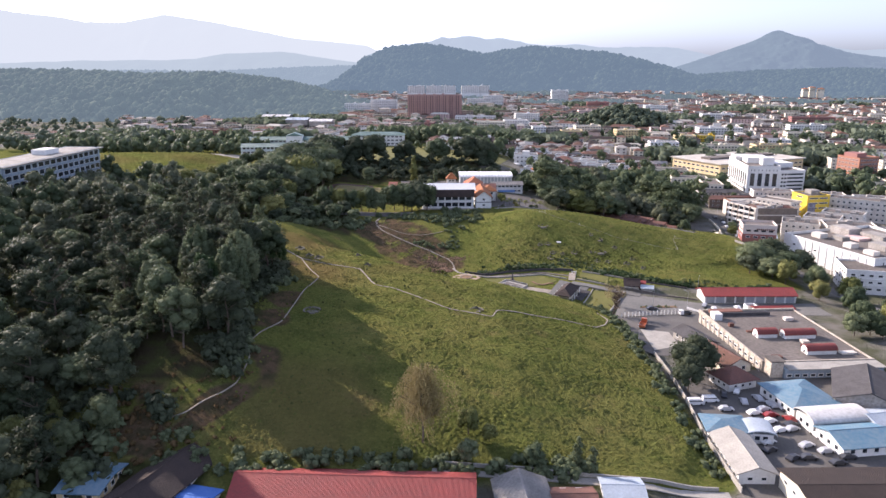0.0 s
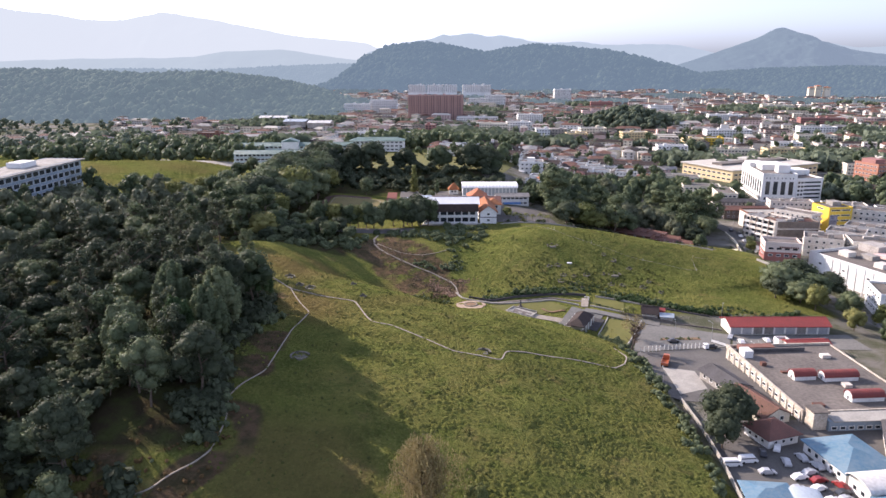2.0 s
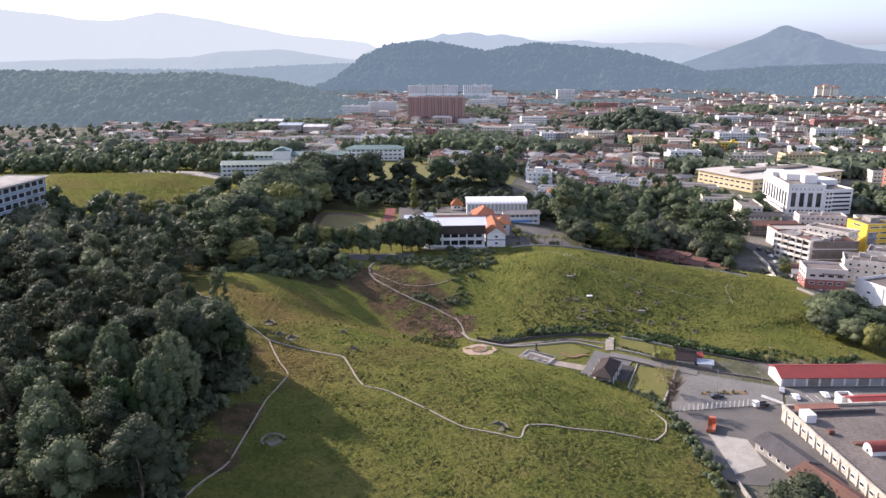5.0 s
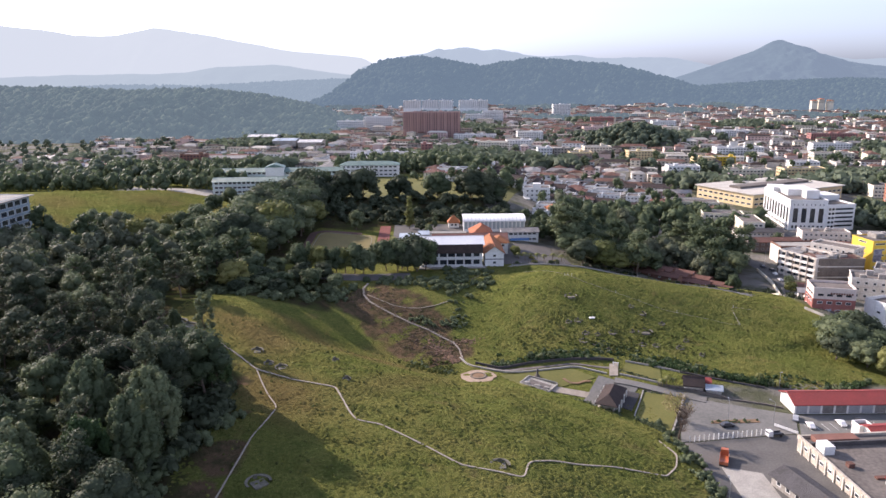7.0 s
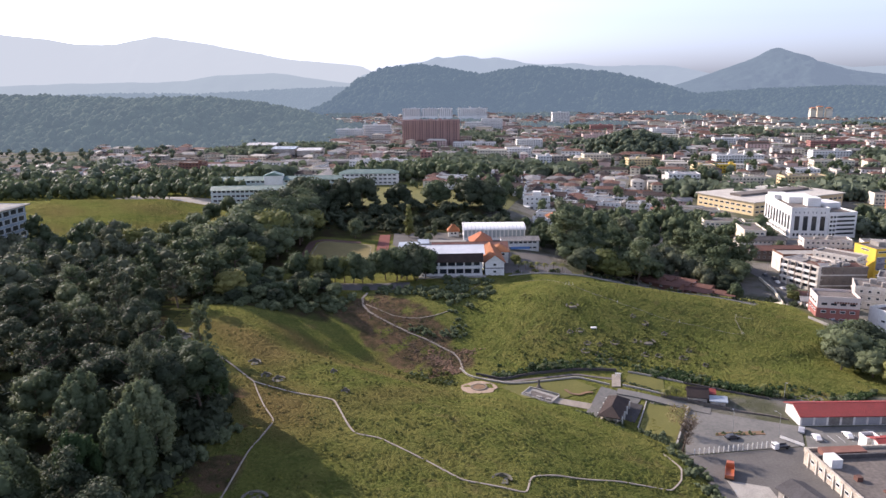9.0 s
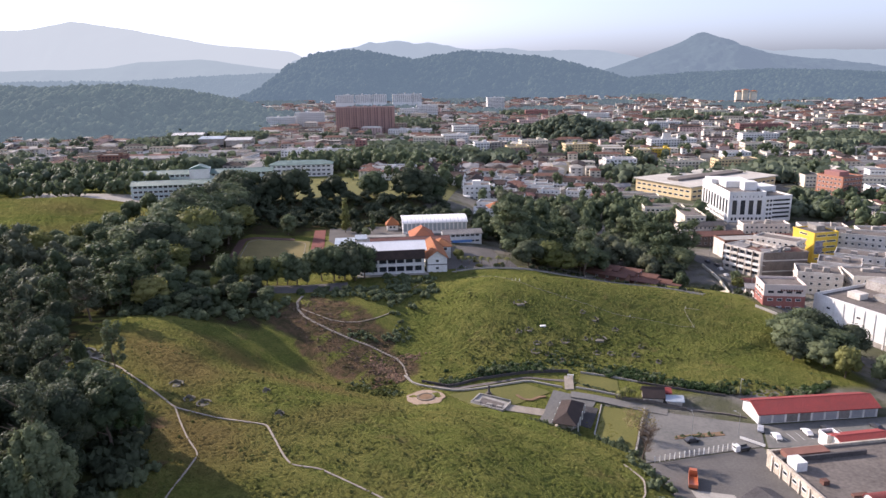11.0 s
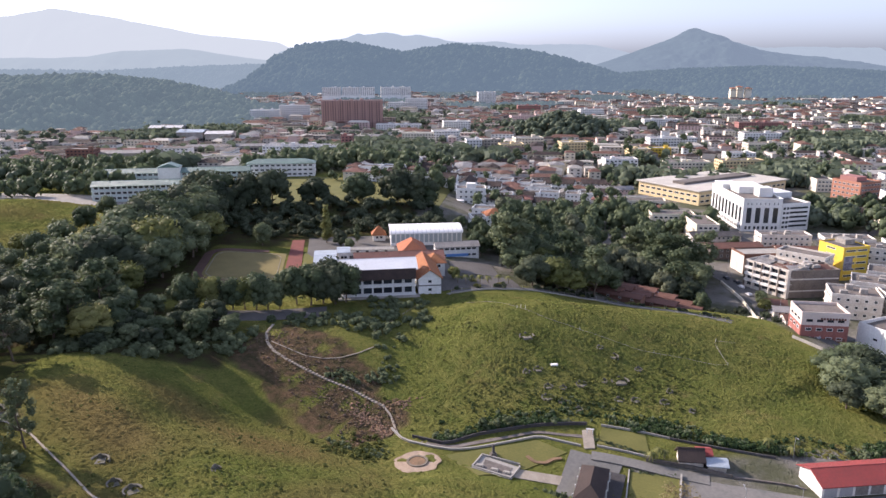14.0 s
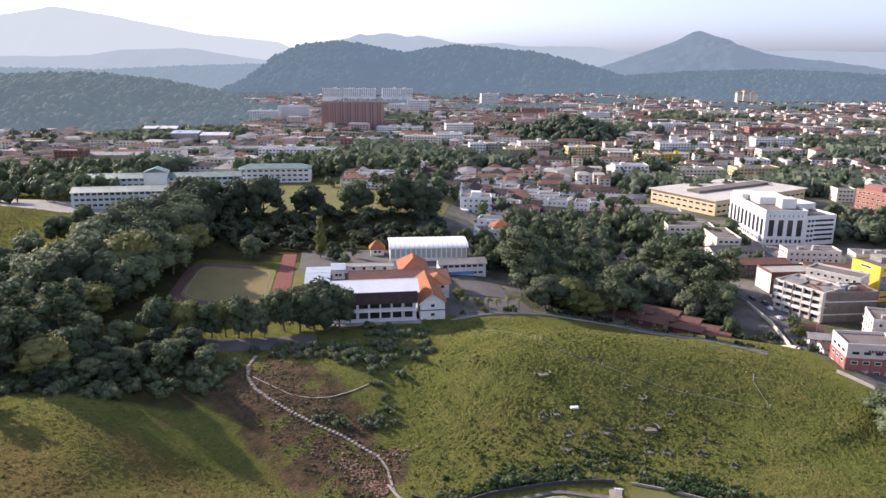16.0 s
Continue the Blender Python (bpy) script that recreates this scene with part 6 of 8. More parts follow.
def wall_run(name, pts, height_, thick, mat, label, category, sink=0.5, cell=3.0):
    """A free-standing wall along a line of places, its top following the ground."""
    p = np.array(pts, float)
    s = np.concatenate([[0], np.cumsum(np.linalg.norm(np.diff(p, axis=0), axis=1))])
    q = np.append(np.arange(0, s[-1], cell), s[-1])
    c = np.stack([np.interp(q, s, p[:, i]) for i in range(2)], -1)
    d = np.gradient(c, axis=0)
    nrm = np.stack([-d[:, 1], d[:, 0]], -1) / np.maximum(np.linalg.norm(d, axis=1, keepdims=True), 1e-6) * thick / 2
    z = height(c[:, 0], c[:, 1])
    rows = np.stack([np.c_[c + nrm, z - sink], np.c_[c + nrm, z + height_], np.c_[c - nrm, z + height_], np.c_[c - nrm, z - sink]], 1)
    n = len(c)
    faces = [(4 * i + j, 4 * i + (j + 1) % 4, 4 * i + 4 + (j + 1) % 4, 4 * i + 4 + j) for i in range(n - 1) for j in range(4)] + [(0, 3, 2, 1), (4 * n - 4, 4 * n - 3, 4 * n - 2, 4 * n - 1)]
    return tagged(new(name, mesh_of(name, rows.reshape(-1, 3), faces, mat)), label, category, kind="structure")


wall_run("garden_wall", [(24.6, 302), (27.6, 295.2), (35, 290.8), (40.6, 288.6), (47, 288.8), (56, 290.4), (65, 292), (75.2, 286.2)], 0.55, 0.45, CONCRETE, "low pale garden wall along the drain", "wall")
wall_run("garden_wall", [(79.6, 285.6), (86.7, 282.2), (92.4, 279)], 0.55, 0.4, CONCRETE, "low pale garden wall along the drain", "wall")
wall_run("garden_wall", [(84, 294.6), (89.6, 292.7), (95.4, 289.8), (101, 286.4)], 0.6, 0.3, CONCRETE, "pale wall above the garden shrubs", "wall")
wall_run("drain_wall", [(30, 296.8), (38.6, 291.6), (47.9, 295), (57, 295.6), (66, 296.4), (75.5, 296), (80, 295.4)], 0.9, 0.4, ROOF_DARK, "dark stone retaining wall at the hill's foot", "wall")
wall_run("drain_wall", [(101, 286.2), (112, 281), (126, 275)], 0.6, 0.35, ROOF_DARK, "dark stone retaining wall at the hill's foot", "wall")
wall_run("lane_wall", [(12, 124.4), (30, 123.2), (48, 121.6), (78, 120)], 0.9, 0.4, CONCRETE, "pale retaining wall along the lane", "wall")
wall_run("car_park_wall", [(83, 119), (84, 145), (86.5, 165), (88, 185), (88, 200)], 1.5, 0.3, CONCRETE, "pale boundary wall beside the hill", "wall")
wall_run("road_wall", [(110.6, 268.8), (121.4, 264.6), (126, 261.5)], 0.5, 0.4, SLAB, "low stained wall beside the lot", "wall")
wall_run("lot_wall", [(90.6, 278.2), (100.7, 274.2), (110.2, 269)], 0.9, 0.5, SLAB, "low grey wall beside the lot", "wall")
wall_run("river_wall", [(150, 418), (166, 408), (176, 396), (180, 374)], 1.0, 0.6, CREAM, "pale yellow embankment wall by the river", "wall")
wall_run("river_wall", [(203, 446), (199, 420), (192, 396), (183, 376)], 1.4, 0.6, CREAM, "pale yellow embankment wall by the river", "wall")
wall_run("bridge_parapet", [(179, 350), (184, 338)], 1.1, 0.4, CONCRETE, "white concrete bridge wall", "wall")
drape("garden_lawn", [(38, 286.6), (64, 290.4), (70.6, 283.8), (44, 272.6)], LAWN, "mown garden lawn", "lawn", 0.14, cell=2)
drape("garden_lawn", [(84.8, 274.2), (96.6, 270.6), (84.2, 246.6), (77, 257.4)], LAWN, "square mown lawn beside the lot", "lawn", 0.2, cell=2)
drape("garden_lawn", [(80.2, 286.6), (92.6, 280.4), (95, 289.4), (84, 294)], LAWN, "mown lawn strip with shrubs", "lawn", 0.14, cell=2)
drape("memorial_court", [(43.5, 279.5), (52.5, 274.3), (56.5, 279), (47.5, 285)], CONCRETE, "pale stone memorial court", "court", 0.34, cell=2, thick=0.6)
drape("memorial_floor", [(46.3, 279.6), (52, 276.2), (54.4, 278.8), (48, 283.2)], SLAB, "dark stone memorial floor", "court", 0.42, cell=2, thick=0.3)
drape("garden_paving", [(54, 275.6), (64.7, 271.4), (66.6, 274.6), (55.8, 278.6)], PATH_C, "pale paved walk in the garden", "path", 0.2, cell=2)
drape("pavilion_paving", [(62.5, 268), (70.5, 258), (84, 277.6), (72, 285)], LOT, "paved forecourt of the pavilion", "pavement", 0.19, cell=2)
drape("slate_terrace", [(74.6, 264.4), (77, 262), (83, 273), (79, 275)], ROOF_DARK, "dark slate terrace beside the pavilion", "pavement", 0.26, cell=2)
drape("gate_path", [(75.7, 284.8), (78.7, 284.6), (81, 293.4), (77.8, 293)], PATH_C, "pale path to the garden gate", "path", 0.3, cell=1.5)
wall_run("lawn_kerb", [(84.6, 274.8), (76.4, 257.4), (84, 246)], 0.5, 0.35, CONCRETE, "pale kerb round the lawn", "kerb")
wall_run("lawn_kerb", [(97.2, 271), (84.6, 246.2)], 0.9, 0.45, CONCRETE, "pale wall beside the lawn", "kerb")
strip("flower_bed", [(59.4, 283.6), (60.8, 281), (63.6, 280.2), (66, 281.6), (68.4, 281.6)], 1.1, EARTH, "curved brown flower bed in the lawn", "flower bed", 0.26, 0.5)
wall_run("memorial_kerb", [(43.9, 280.2), (52.7, 274.6), (56.4, 279.2)], 0.75, 0.4, CONCRETE, "pale stone kerb of the memorial court", "kerb", cell=1.5)
wall_run("memorial_kerb", [(56.6, 280), (47.6, 285.2), (44, 280.6)], 0.75, 0.4, CONCRETE, "pale stone kerb of the memorial court", "kerb", cell=1.5)
drape("lot_island", [(98.8, 252.4), (114.2, 252.4), (114.2, 254.6), (99.6, 254.2)], EARTH, "weedy earth island in the parking lot", "bed", 0.26, cell=1)
for i in range(30):
    thicket("bush", random.uniform(99.5, 113.8), random.uniform(252.7, 254.2), random.uniform(0.1, 0.24), store="garden_green")
for i in range(60):
    u = random.random()
    thicket("bush", 77 + 7.4 * u + random.uniform(-0.5, 0.2), 257 - 10.6 * u + random.uniform(-0.9, 0.2), random.uniform(0.16, 0.42), store="garden_green")
for i in range(36):
    u = random.random()
    thicket("bush", 84.6 + 11.5 * u, 274.4 - 3.4 * u + random.uniform(-0.4, 0.3), random.uniform(0.12, 0.2), store="garden_green")
for i in range(40):
    u = random.random()
    thicket("bush", 58 + 14 * u + random.uniform(-0.8, 0.8), 269.4 - 10 * u + random.uniform(-1, 0.8), random.uniform(0.16, 0.45), store="garden_green")
grow("garden_green", "garden_hedges", "low green hedges and weeds about the garden", "hedge", LEAF_MID, 40, 0.6, 5)
strip("drain_floor", [(32, 293.6), (39.5, 290), (47.4, 291.6), (56, 293), (65.5, 294.2), (74, 291.5), (79.5, 290)], 1.6, SLAB, "dry stained drain at the hill's foot", "drain", 0.1)
for tx, ty in ((50, 297.4), (54, 297.2), (57.8, 297.4)):
    plant("round0", tx, ty, 0.26, group="small round trees by the drain", label="small round tree beside the drain")
plant("bush0", -13.5, 361.5, 0.75, label="round clipped shrub in the school yard")
obelisk = empty("memorial_post", 50.5, 284.8, at(50.5, 284.8), 0, "slim dark memorial post on a stepped base", "memorial")
part("base", boxes((-0.9, 0.9, -0.9, 0.9, -0.3, 0.7), (-0.6, 0.6, -0.6, 0.6, 0.7, 1.1)), SLAB, obelisk)
part("shaft", boxes((-0.3, 0.3, -0.3, 0.3, 1.1, 3.4)), ROOF_DARK, obelisk)
for k, (mx_, my_) in enumerate(((46, 280.5), (49.5, 278.5), (52.5, 277))):
    tb = empty("stone_plinth", mx_, my_, at(mx_, my_), -32, "low grey stone plinth in the memorial court", "plinth", "plinths of the memorial")
    part("slab", boxes((-1.0, 1.0, -0.5, 0.5, 0.1, 0.8), (-0.8, 0.8, -0.35, 0.35, 0.8, 0.95)), CONCRETE, tb)


def ring(name, x, y, r0, r1, h, mat, label, category, sink=0.5, n=28, arc=1.0, turn=0.0, group="", ragged=0.0):
    """A round kerb or, with arc below one, a horseshoe."""
    z = at(x, y)
    v, f = [], []
    for i in range(n + 1):
        a = turn + 2 * math.pi * arc * i / n
        for r, hh in ((r0, -sink), (r0, h), (r1, h), (r1, -sink)):
            r = r * (1 + ragged * (math.sin(2 * a + 1) + 0.6 * math.sin(5 * a) + 0.4 * math.sin(9 * a + 2)))
            px, py = r * math.cos(a), r * math.sin(a)
            v.append((px, py, at(x + px, y + py) - z + hh))
    for i in range(n):
        for j in range(4):
            f.append((4 * i + j, 4 * i + (j + 1) % 4, 4 * i + 4 + (j + 1) % 4, 4 * i + 4 + j))
    ob = new(name, mesh_of(name, v, f, mat))
    ob.location = (x, y, z)
    return tagged(ob, label, category, group)


OLD_STONE_KERB = material("weathered_kerb_stone", (0.24, 0.2, 0.155), (0.13, 0.11, 0.085), 0.95, scale=0.9, fine=5, bump=0.3)
PALE_EARTH = material("pale_trodden_earth", (0.40, 0.31, 0.23), (0.26, 0.19, 0.135), 0.95, scale=0.6, fine=6, bump=0.4)
ring("round_plaza", 29.5, 279, 0.02, 5.6, 0.1, PALE_EARTH, "round pale earthen plaza at the gully's foot", "plaza", n=48, ragged=0.09)
ring("round_kerb", 29.5, 279, 2.1, 2.7, 0.35, OLD_STONE_KERB, "round weathered kerb of the plaza", "kerb", ragged=0.03)
ring("round_bed", 29.5, 279, 0.02, 2.0, 0.25, EARTH, "bare earth bed inside the round kerb", "bed")
# broken stone and clods on the scarp beside the gully path
rng_r = np.random.RandomState(4)
rock_v, rock_f = ICO


def rubble(places, sizes, mat, label):
    rv, rf, k = [], [], 0
    for (rx_, ry_), r in zip(places, sizes):
        v = rock_v * r * (0.6 + 0.7 * rng_r.rand(len(rock_v), 1)) * (1, 1, 0.7) + (rx_, ry_, at(rx_, ry_) + 0.25 * r)
        rv.append(v)
        rf += (np.asarray(rock_f) + k).tolist()
        k += len(v)
    tagged(new("rubble", mesh_of("rubble", np.concatenate(rv).tolist(), rf, mat)), label, "rubble", kind="stuff")


slope = [(-18 + 0.584 * al + 0.811 * of, 350 - 0.811 * al + 0.584 * of) for al, of in zip(rng_r.uniform(2, 64, 1900), np.clip(rng_r.normal(3, 6, 1900), -7, 22))]
rubble(slope, 0.08 + 0.42 * rng_r.rand(1900) ** 3, material("brown_rubble", (0.16, 0.115, 0.078), (0.085, 0.066, 0.046), 0.95, scale=0.8, island=0.3), "brown broken stone and clods on the scarp")
foot = [(13 + 11 * u + d * 0.75, 314 - 15 * u + d * 0.6) for u, d in zip(rng_r.rand(700) ** 0.8, rng_r.normal(0, 1.5, 700))] + [(28 + rng_r.normal() * 2.6, 313.5 + rng_r.normal() * 1.1) for i in range(160)]
rubble(foot, 0.1 + 0.4 * rng_r.rand(860) ** 2.5, material("orange_rubble", (0.26, 0.165, 0.105), (0.15, 0.105, 0.07), 0.95, scale=0.8, island=0.3), "orange broken earth and stone at the gully's foot")
OLD_STONE = material("mossy_old_stone", (0.19, 0.175, 0.145), (0.085, 0.082, 0.058), 0.95, scale=0.9, fine=5, bump=0.3, vary=0.2)
# graves of the old burial hill
GRAVES = ((72, 334.4, 2.6), (68.4, 319.7, 1.3), (72.3, 320.4, 1.6), (84.5, 313.8, 1.9), (91.9, 314.7, 1.1), (97.3, 314.8, 2.9), (93.8, 306.2, 1.5), (99, 305.6, 1.7), (107.5, 304, 1.7), (111.5, 309.3, 1.2), (73.7, 313.3, 1.5), (72.3, 308.9, 2.0), (76.3, 306.8, 1.3), (98.9, 325.6, 1.8), (95.7, 329.4, 1.2), (105.4, 319.9, 1.3), (78.1, 312.5, 1.1), (113.8, 298.7, 1.2), (79.9, 302.7, 1.3), (-38.6, 257, 2.0), (-10.5, 240.4, 1.2), (-24, 188, 2.8), (28, 201.5, 2.4), (-69, 280, 3.2), (-64, 276, 2.4), (-72, 274, 2.0), (-33.5, 248.6, 1.5), (-29.5, 246.2, 1.9), (-15, 254, 1.1))
for i, (gx_, gy_, gr_) in enumerate(GRAVES):
    z = at(gx_, gy_)
    gv = empty("grave", gx_, gy_, z, random.uniform(-40, 40), ("weathered grey horseshoe grave in the grass" if gr_ > 1.5 else "small weathered stone grave in the grass"), "grave", "graves on the hill")
    bm = bmesh.new()
    n, t0 = 14, random.uniform(-0.5, 0.5)
    ringv = []
    for k in range(n + 1):
        a = -0.35 + 0.3 * t0 + (math.pi + 0.7) * k / n
        ringv.append([bm.verts.new((r * gr_ * math.cos(a), r * gr_ * math.sin(a), hh)) for r, hh in ((0.8, -0.6), (0.8, 0.35 + 0.15 * math.sin(a)), (1.0, 0.45 + 0.15 * math.sin(a)), (1.0, -0.9))])
    for k in range(n):
        for j in range(4):
            bm.faces.new((ringv[k][j], ringv[k][(j + 1) % 4], ringv[k + 1][(j + 1) % 4], ringv[k + 1][j]))
    part("kerb", bm, OLD_STONE, gv)
    part("headstone", boxes((-0.45, 0.45, gr_ * 0.55, gr_ * 0.55 + 0.2, -0.5, 0.95), (-0.3, 0.3, gr_ * 0.55 + 0.02, gr_ * 0.55 + 0.18, 0.95, 1.1)), OLD_STONE, gv)
    part("floor", boxes((-0.55 * gr_, 0.55 * gr_, -0.6 * gr_, 0.45 * gr_, -0.6, 0.12)), OLD_STONE, gv)
tagged(part("flat_stone", box_mesh("flat_stone", WHITE, (-1.1, 1.1, -0.55, 0.55, -0.3, 0.18)), None, None, "", (78, 322.1, at(78, 322.1) + 0.2)), "pale flat stone slab in the grass", "stone")
for (px, py) in ((72.5, 350.5), (74, 351), (75.5, 350.4), (138.5, 324), (142.2, 339.6), (114.1, 328.1), (91.3, 337.5)):
    po = empty("field_post", px, py, at(px, py), 0, "thin pale post standing in the grass", "post", "posts on the hill")
    part("shaft", tube(bmesh.new(), (0, 0, -0.3), (0, 0, 1.3), 0.06, 0.05, 5), WHITE, po)
strip("hill_track", [(57, 366), (74, 350), (80.7, 343.4), (91.3, 337.5), (100.2, 333.5), (108.7, 329.2), (114.1, 328.1), (123.7, 326.5), (134.1, 323.5), (138.5, 324), (140.6, 337.5), (142.2, 339.6), (149.8, 339.4)], 0.08, CONCRETE, "thin pale rope line across the grass", "rope", 0.45, 1.0, thick=0.06)

# grass tufts and low weeds over the open slopes
rng_t = np.random.RandomState(9)
tv, tf, k = [], [], 0
n_t = 18000
tx = rng_t.uniform(-76, 178, n_t)
ty = rng_t.uniform(126, 384, n_t)
ok = ((tx < 84) & (ty < 266) & (tx > -42)) | ((ty > 258) & (tx < 30) & (ty < 330 - 0.35 * (tx + 76))) | ((ty > 298) & (ty < 382) & (tx > 30) & (tx < 176) & (ty < 400 - 0.22 * (tx - 60)))
clump_n = np.sin(tx * 0.13 + 2 * np.sin(ty * 0.07)) * np.sin(ty * 0.11 + 1.5 * np.sin(tx * 0.09)) + 0.6 * rng_t.randn(n_t)
ok &= clump_n > -0.1
tx, ty, cn = tx[ok], ty[ok], clump_n[ok]
tz = height(tx, ty)
for x_, y_, z_, c_ in zip(tx, ty, tz, cn):
    r = (0.12 + 0.2 * rng_t.rand() ** 3) * (1.0 + 0.35 * max(0, c_))
    a0 = rng_t.rand() * 6.28
    m = 5
    base = [(x_ + 1.3 * r * math.cos(a0 + 6.283 * i / m) * (0.8 + 0.5 * rng_t.rand()), y_ + 1.3 * r * math.sin(a0 + 6.283 * i / m) * (0.8 + 0.5 * rng_t.rand()), z_ - 0.15) for i in range(m)]
    top = [(x_ + 0.7 * r * math.cos(a0 + 0.5 + 6.283 * i / m), y_ + 0.7 * r * math.sin(a0 + 0.5 + 6.283 * i / m), z_ + r * (0.55 + 0.6 * rng_t.rand())) for i in range(m)]
    tv += base + top
    for i in range(m):
        j = (i + 1) % m
        tf += [(k + i, k + j, k + m + i), (k + j, k + m + j, k + m + i)]
    tf.append(tuple(k + m + i for i in range(m)))
    k += 2 * m
hx_, hy_ = np.concatenate([rng_t.uniform(-76, 178, 75000), rng_t.uniform(-225, -98, 6000)]), np.concatenate([rng_t.uniform(126, 384, 75000), rng_t.uniform(425, 556, 6000)])
ok = ((hx_ < 84) & (hy_ < 266) & (hx_ > -42)) | ((hy_ > 258) & (hx_ < 24) & (hy_ < 328 - 0.35 * (hx_ + 76))) | ((hy_ > np.interp(hx_, FOOT_X, FOOT_Y)) & (hx_ > 30) & (hx_ < 172) & (hy_ < 396 - 0.22 * (hx_ - 60))) | (hy_ > 420)
hx_, hy_ = hx_[ok], hy_[ok]
cover_t = covers(hx_, hy_)
ok = cover_t["soil"] < 0.42
hx_, hy_, dry_t = hx_[ok], hy_[ok], cover_t["dry"][ok]
n_m = len(hx_)
hr = rng_t.uniform(0.35, 1.05, n_m) * np.where(hy_ > 420, 1.6, 1.0)
ang = rng_t.rand(n_m, 1) * 6.28 + np.arange(6) * 1.0472
rad = hr[:, None] * rng_t.uniform(0.7, 1.3, (n_m, 6))
bx_m, by_m = hx_[:, None] + rad * np.cos(ang), hy_[:, None] + rad * np.sin(ang)
rim_m = np.stack([bx_m, by_m, height(bx_m, by_m) - 0.12], -1)
apex = np.stack([hx_, hy_, height(hx_, hy_) + hr * rng_t.uniform(0.18, 0.52, n_m)], -1)
mv = np.concatenate([rim_m, apex[:, None]], 1).reshape(-1, 3)
mf = np.stack([np.stack([np.full(n_m, i), np.full(n_m, (i + 1) % 6), np.full(n_m, 6)], -1) for i in range(6)], 1) + (np.arange(n_m) * 7)[:, None, None]
tussock_me = mesh_of("tussocks", mv.tolist(), mf.reshape(-1, 3).tolist(), GRASS, True)
tussock_me.attributes.new("dry", "FLOAT", "POINT").data.foreach_set("value", np.repeat(dry_t, 7).astype(np.float32))
tagged(new("tussocks", tussock_me), "low rounded tussocks of rough hill grass", "grass", kind="stuff")
TUFT = material("grass_tufts", (0.15, 0.155, 0.044), (0.1, 0.108, 0.03), 0.9, scale=0.12, fine=10, island=0.3, translucent=0.2)
tagged(new("grass_tufts", mesh_of("grass_tufts", tv, tf, TUFT)), "rough tufts of grass and weeds on the slopes", "grass", kind="stuff")

# dark leafy weeds in loose patches over the slopes
for i in range(5200):
    wx_, wy_ = random.uniform(-70, 172), random.uniform(128, 384)
    open_slope = (wx_ < 82 and wy_ < 264 and wx_ > -40) or (wy_ > 256 and wx_ < 26 and wy_ < 312 - 0.35 * (wx_ + 76)) or (wy_ > 300 and wx_ > 34 and wy_ < 392 - 0.22 * (wx_ - 60))
    if open_slope and math.sin(wx_ * 0.17 + 1.7 * math.sin(wy_ * 0.09)) * math.sin(wy_ * 0.15 + 1.3 * math.sin(wx_ * 0.07)) + random.gauss(0, 0.5) > 0.1:
        thicket("bush", wx_, wy_, 0.07 + 0.16 * random.random() ** 2.5, store="weeds")
for i in range(700):
    wx_, wy_ = random.gauss(86, 20), random.gauss(308, 7)
    if wy_ > float(np.interp(wx_, FOOT_X, FOOT_Y)) + 2 and random.random() < 0.75:
        thicket("bush", wx_, wy_, 0.08 + 0.2 * random.random() ** 2, store="weeds")
for i in range(110):
    thicket("bush", random.gauss(15, 5), random.gauss(290, 4.5), random.uniform(0.1, 0.4), store="weeds")
grow("weeds", "weeds", "low dark green weeds scattered over the hill grass", "weeds", material("dark_weeds", (0.125, 0.138, 0.045), (0.085, 0.098, 0.034), 0.8, scale=0.3, fine=4, island=0.3, translucent=0.2, spec=0.06), 14, 1.0, 3)

# ---- garden buildings ----
pav = empty("pavilion", 71.8, 267.5, at(71, 267) + 0.1, -26.5, "garden pavilion with a dark brown hipped roof", "pavilion")
part("floor", boxes((-3.4, 3.4, -7.4, 7.4, -1.2, 0.25)), CONCRETE, pav)
part("room", boxes((-2.2, 2.2, -5.6, 5.6, 0.25, 2.7)), CREAM, pav)
hip_roof(pav, 5.6, 14.2, 2.9, 2.3, TILE_BROWN, 0.8)
for ax in (-3.8, 3.8):
    for ay in (-6, -2, 2, 6):
        part("column", boxes((ax - 0.16, ax + 0.16, ay - 0.16, ay + 0.16, 0.2, 2.9)), WHITE, pav)

gt = empty("garden_gate", 79.6, 291.5, at(79.6, 291.5), -20, "small white gateway over the drain", "gate")
part("post", boxes((-0.9, -0.7, -0.12, 0.12, -0.5, 1.5)), WHITE, gt)
part("post", boxes((0.7, 0.9, -0.12, 0.12, -0.5, 1.5)), WHITE, gt)
part("lintel", boxes((-1.1, 1.1, -0.2, 0.2, 1.5, 1.65)), WHITE, gt)
block("keeper_hut", "small white hut with a brown tiled roof", "house", 102, 276.3, -14, 6.0, 4.4, 1, 2.5, STAINED, roof="gable", roof_mat=TILE_BROWN, rise=1.9, bays=2, size=(1.0, 1.0), sides="f")
block("lean_to", "small shed with a pale metal roof beside the hut", "shed", 108, 273.4, -18, 4.6, 3.4, 1, 2.0, STAINED, roof="gable", roof_mat=ROOF_PALE, rise=0.6, bays=2, size=(0.9, 0.8), sides="f")
block("red_lean_to", "small red-roofed stall beside the hut", "shed", 106.5, 277.5, -16, 3, 3, 1, 2.4, RED_PAINT, roof="gable", roof_mat=ROOF_RED, rise=0.5, bays=1, size=(0.8, 0.8), sides="f")


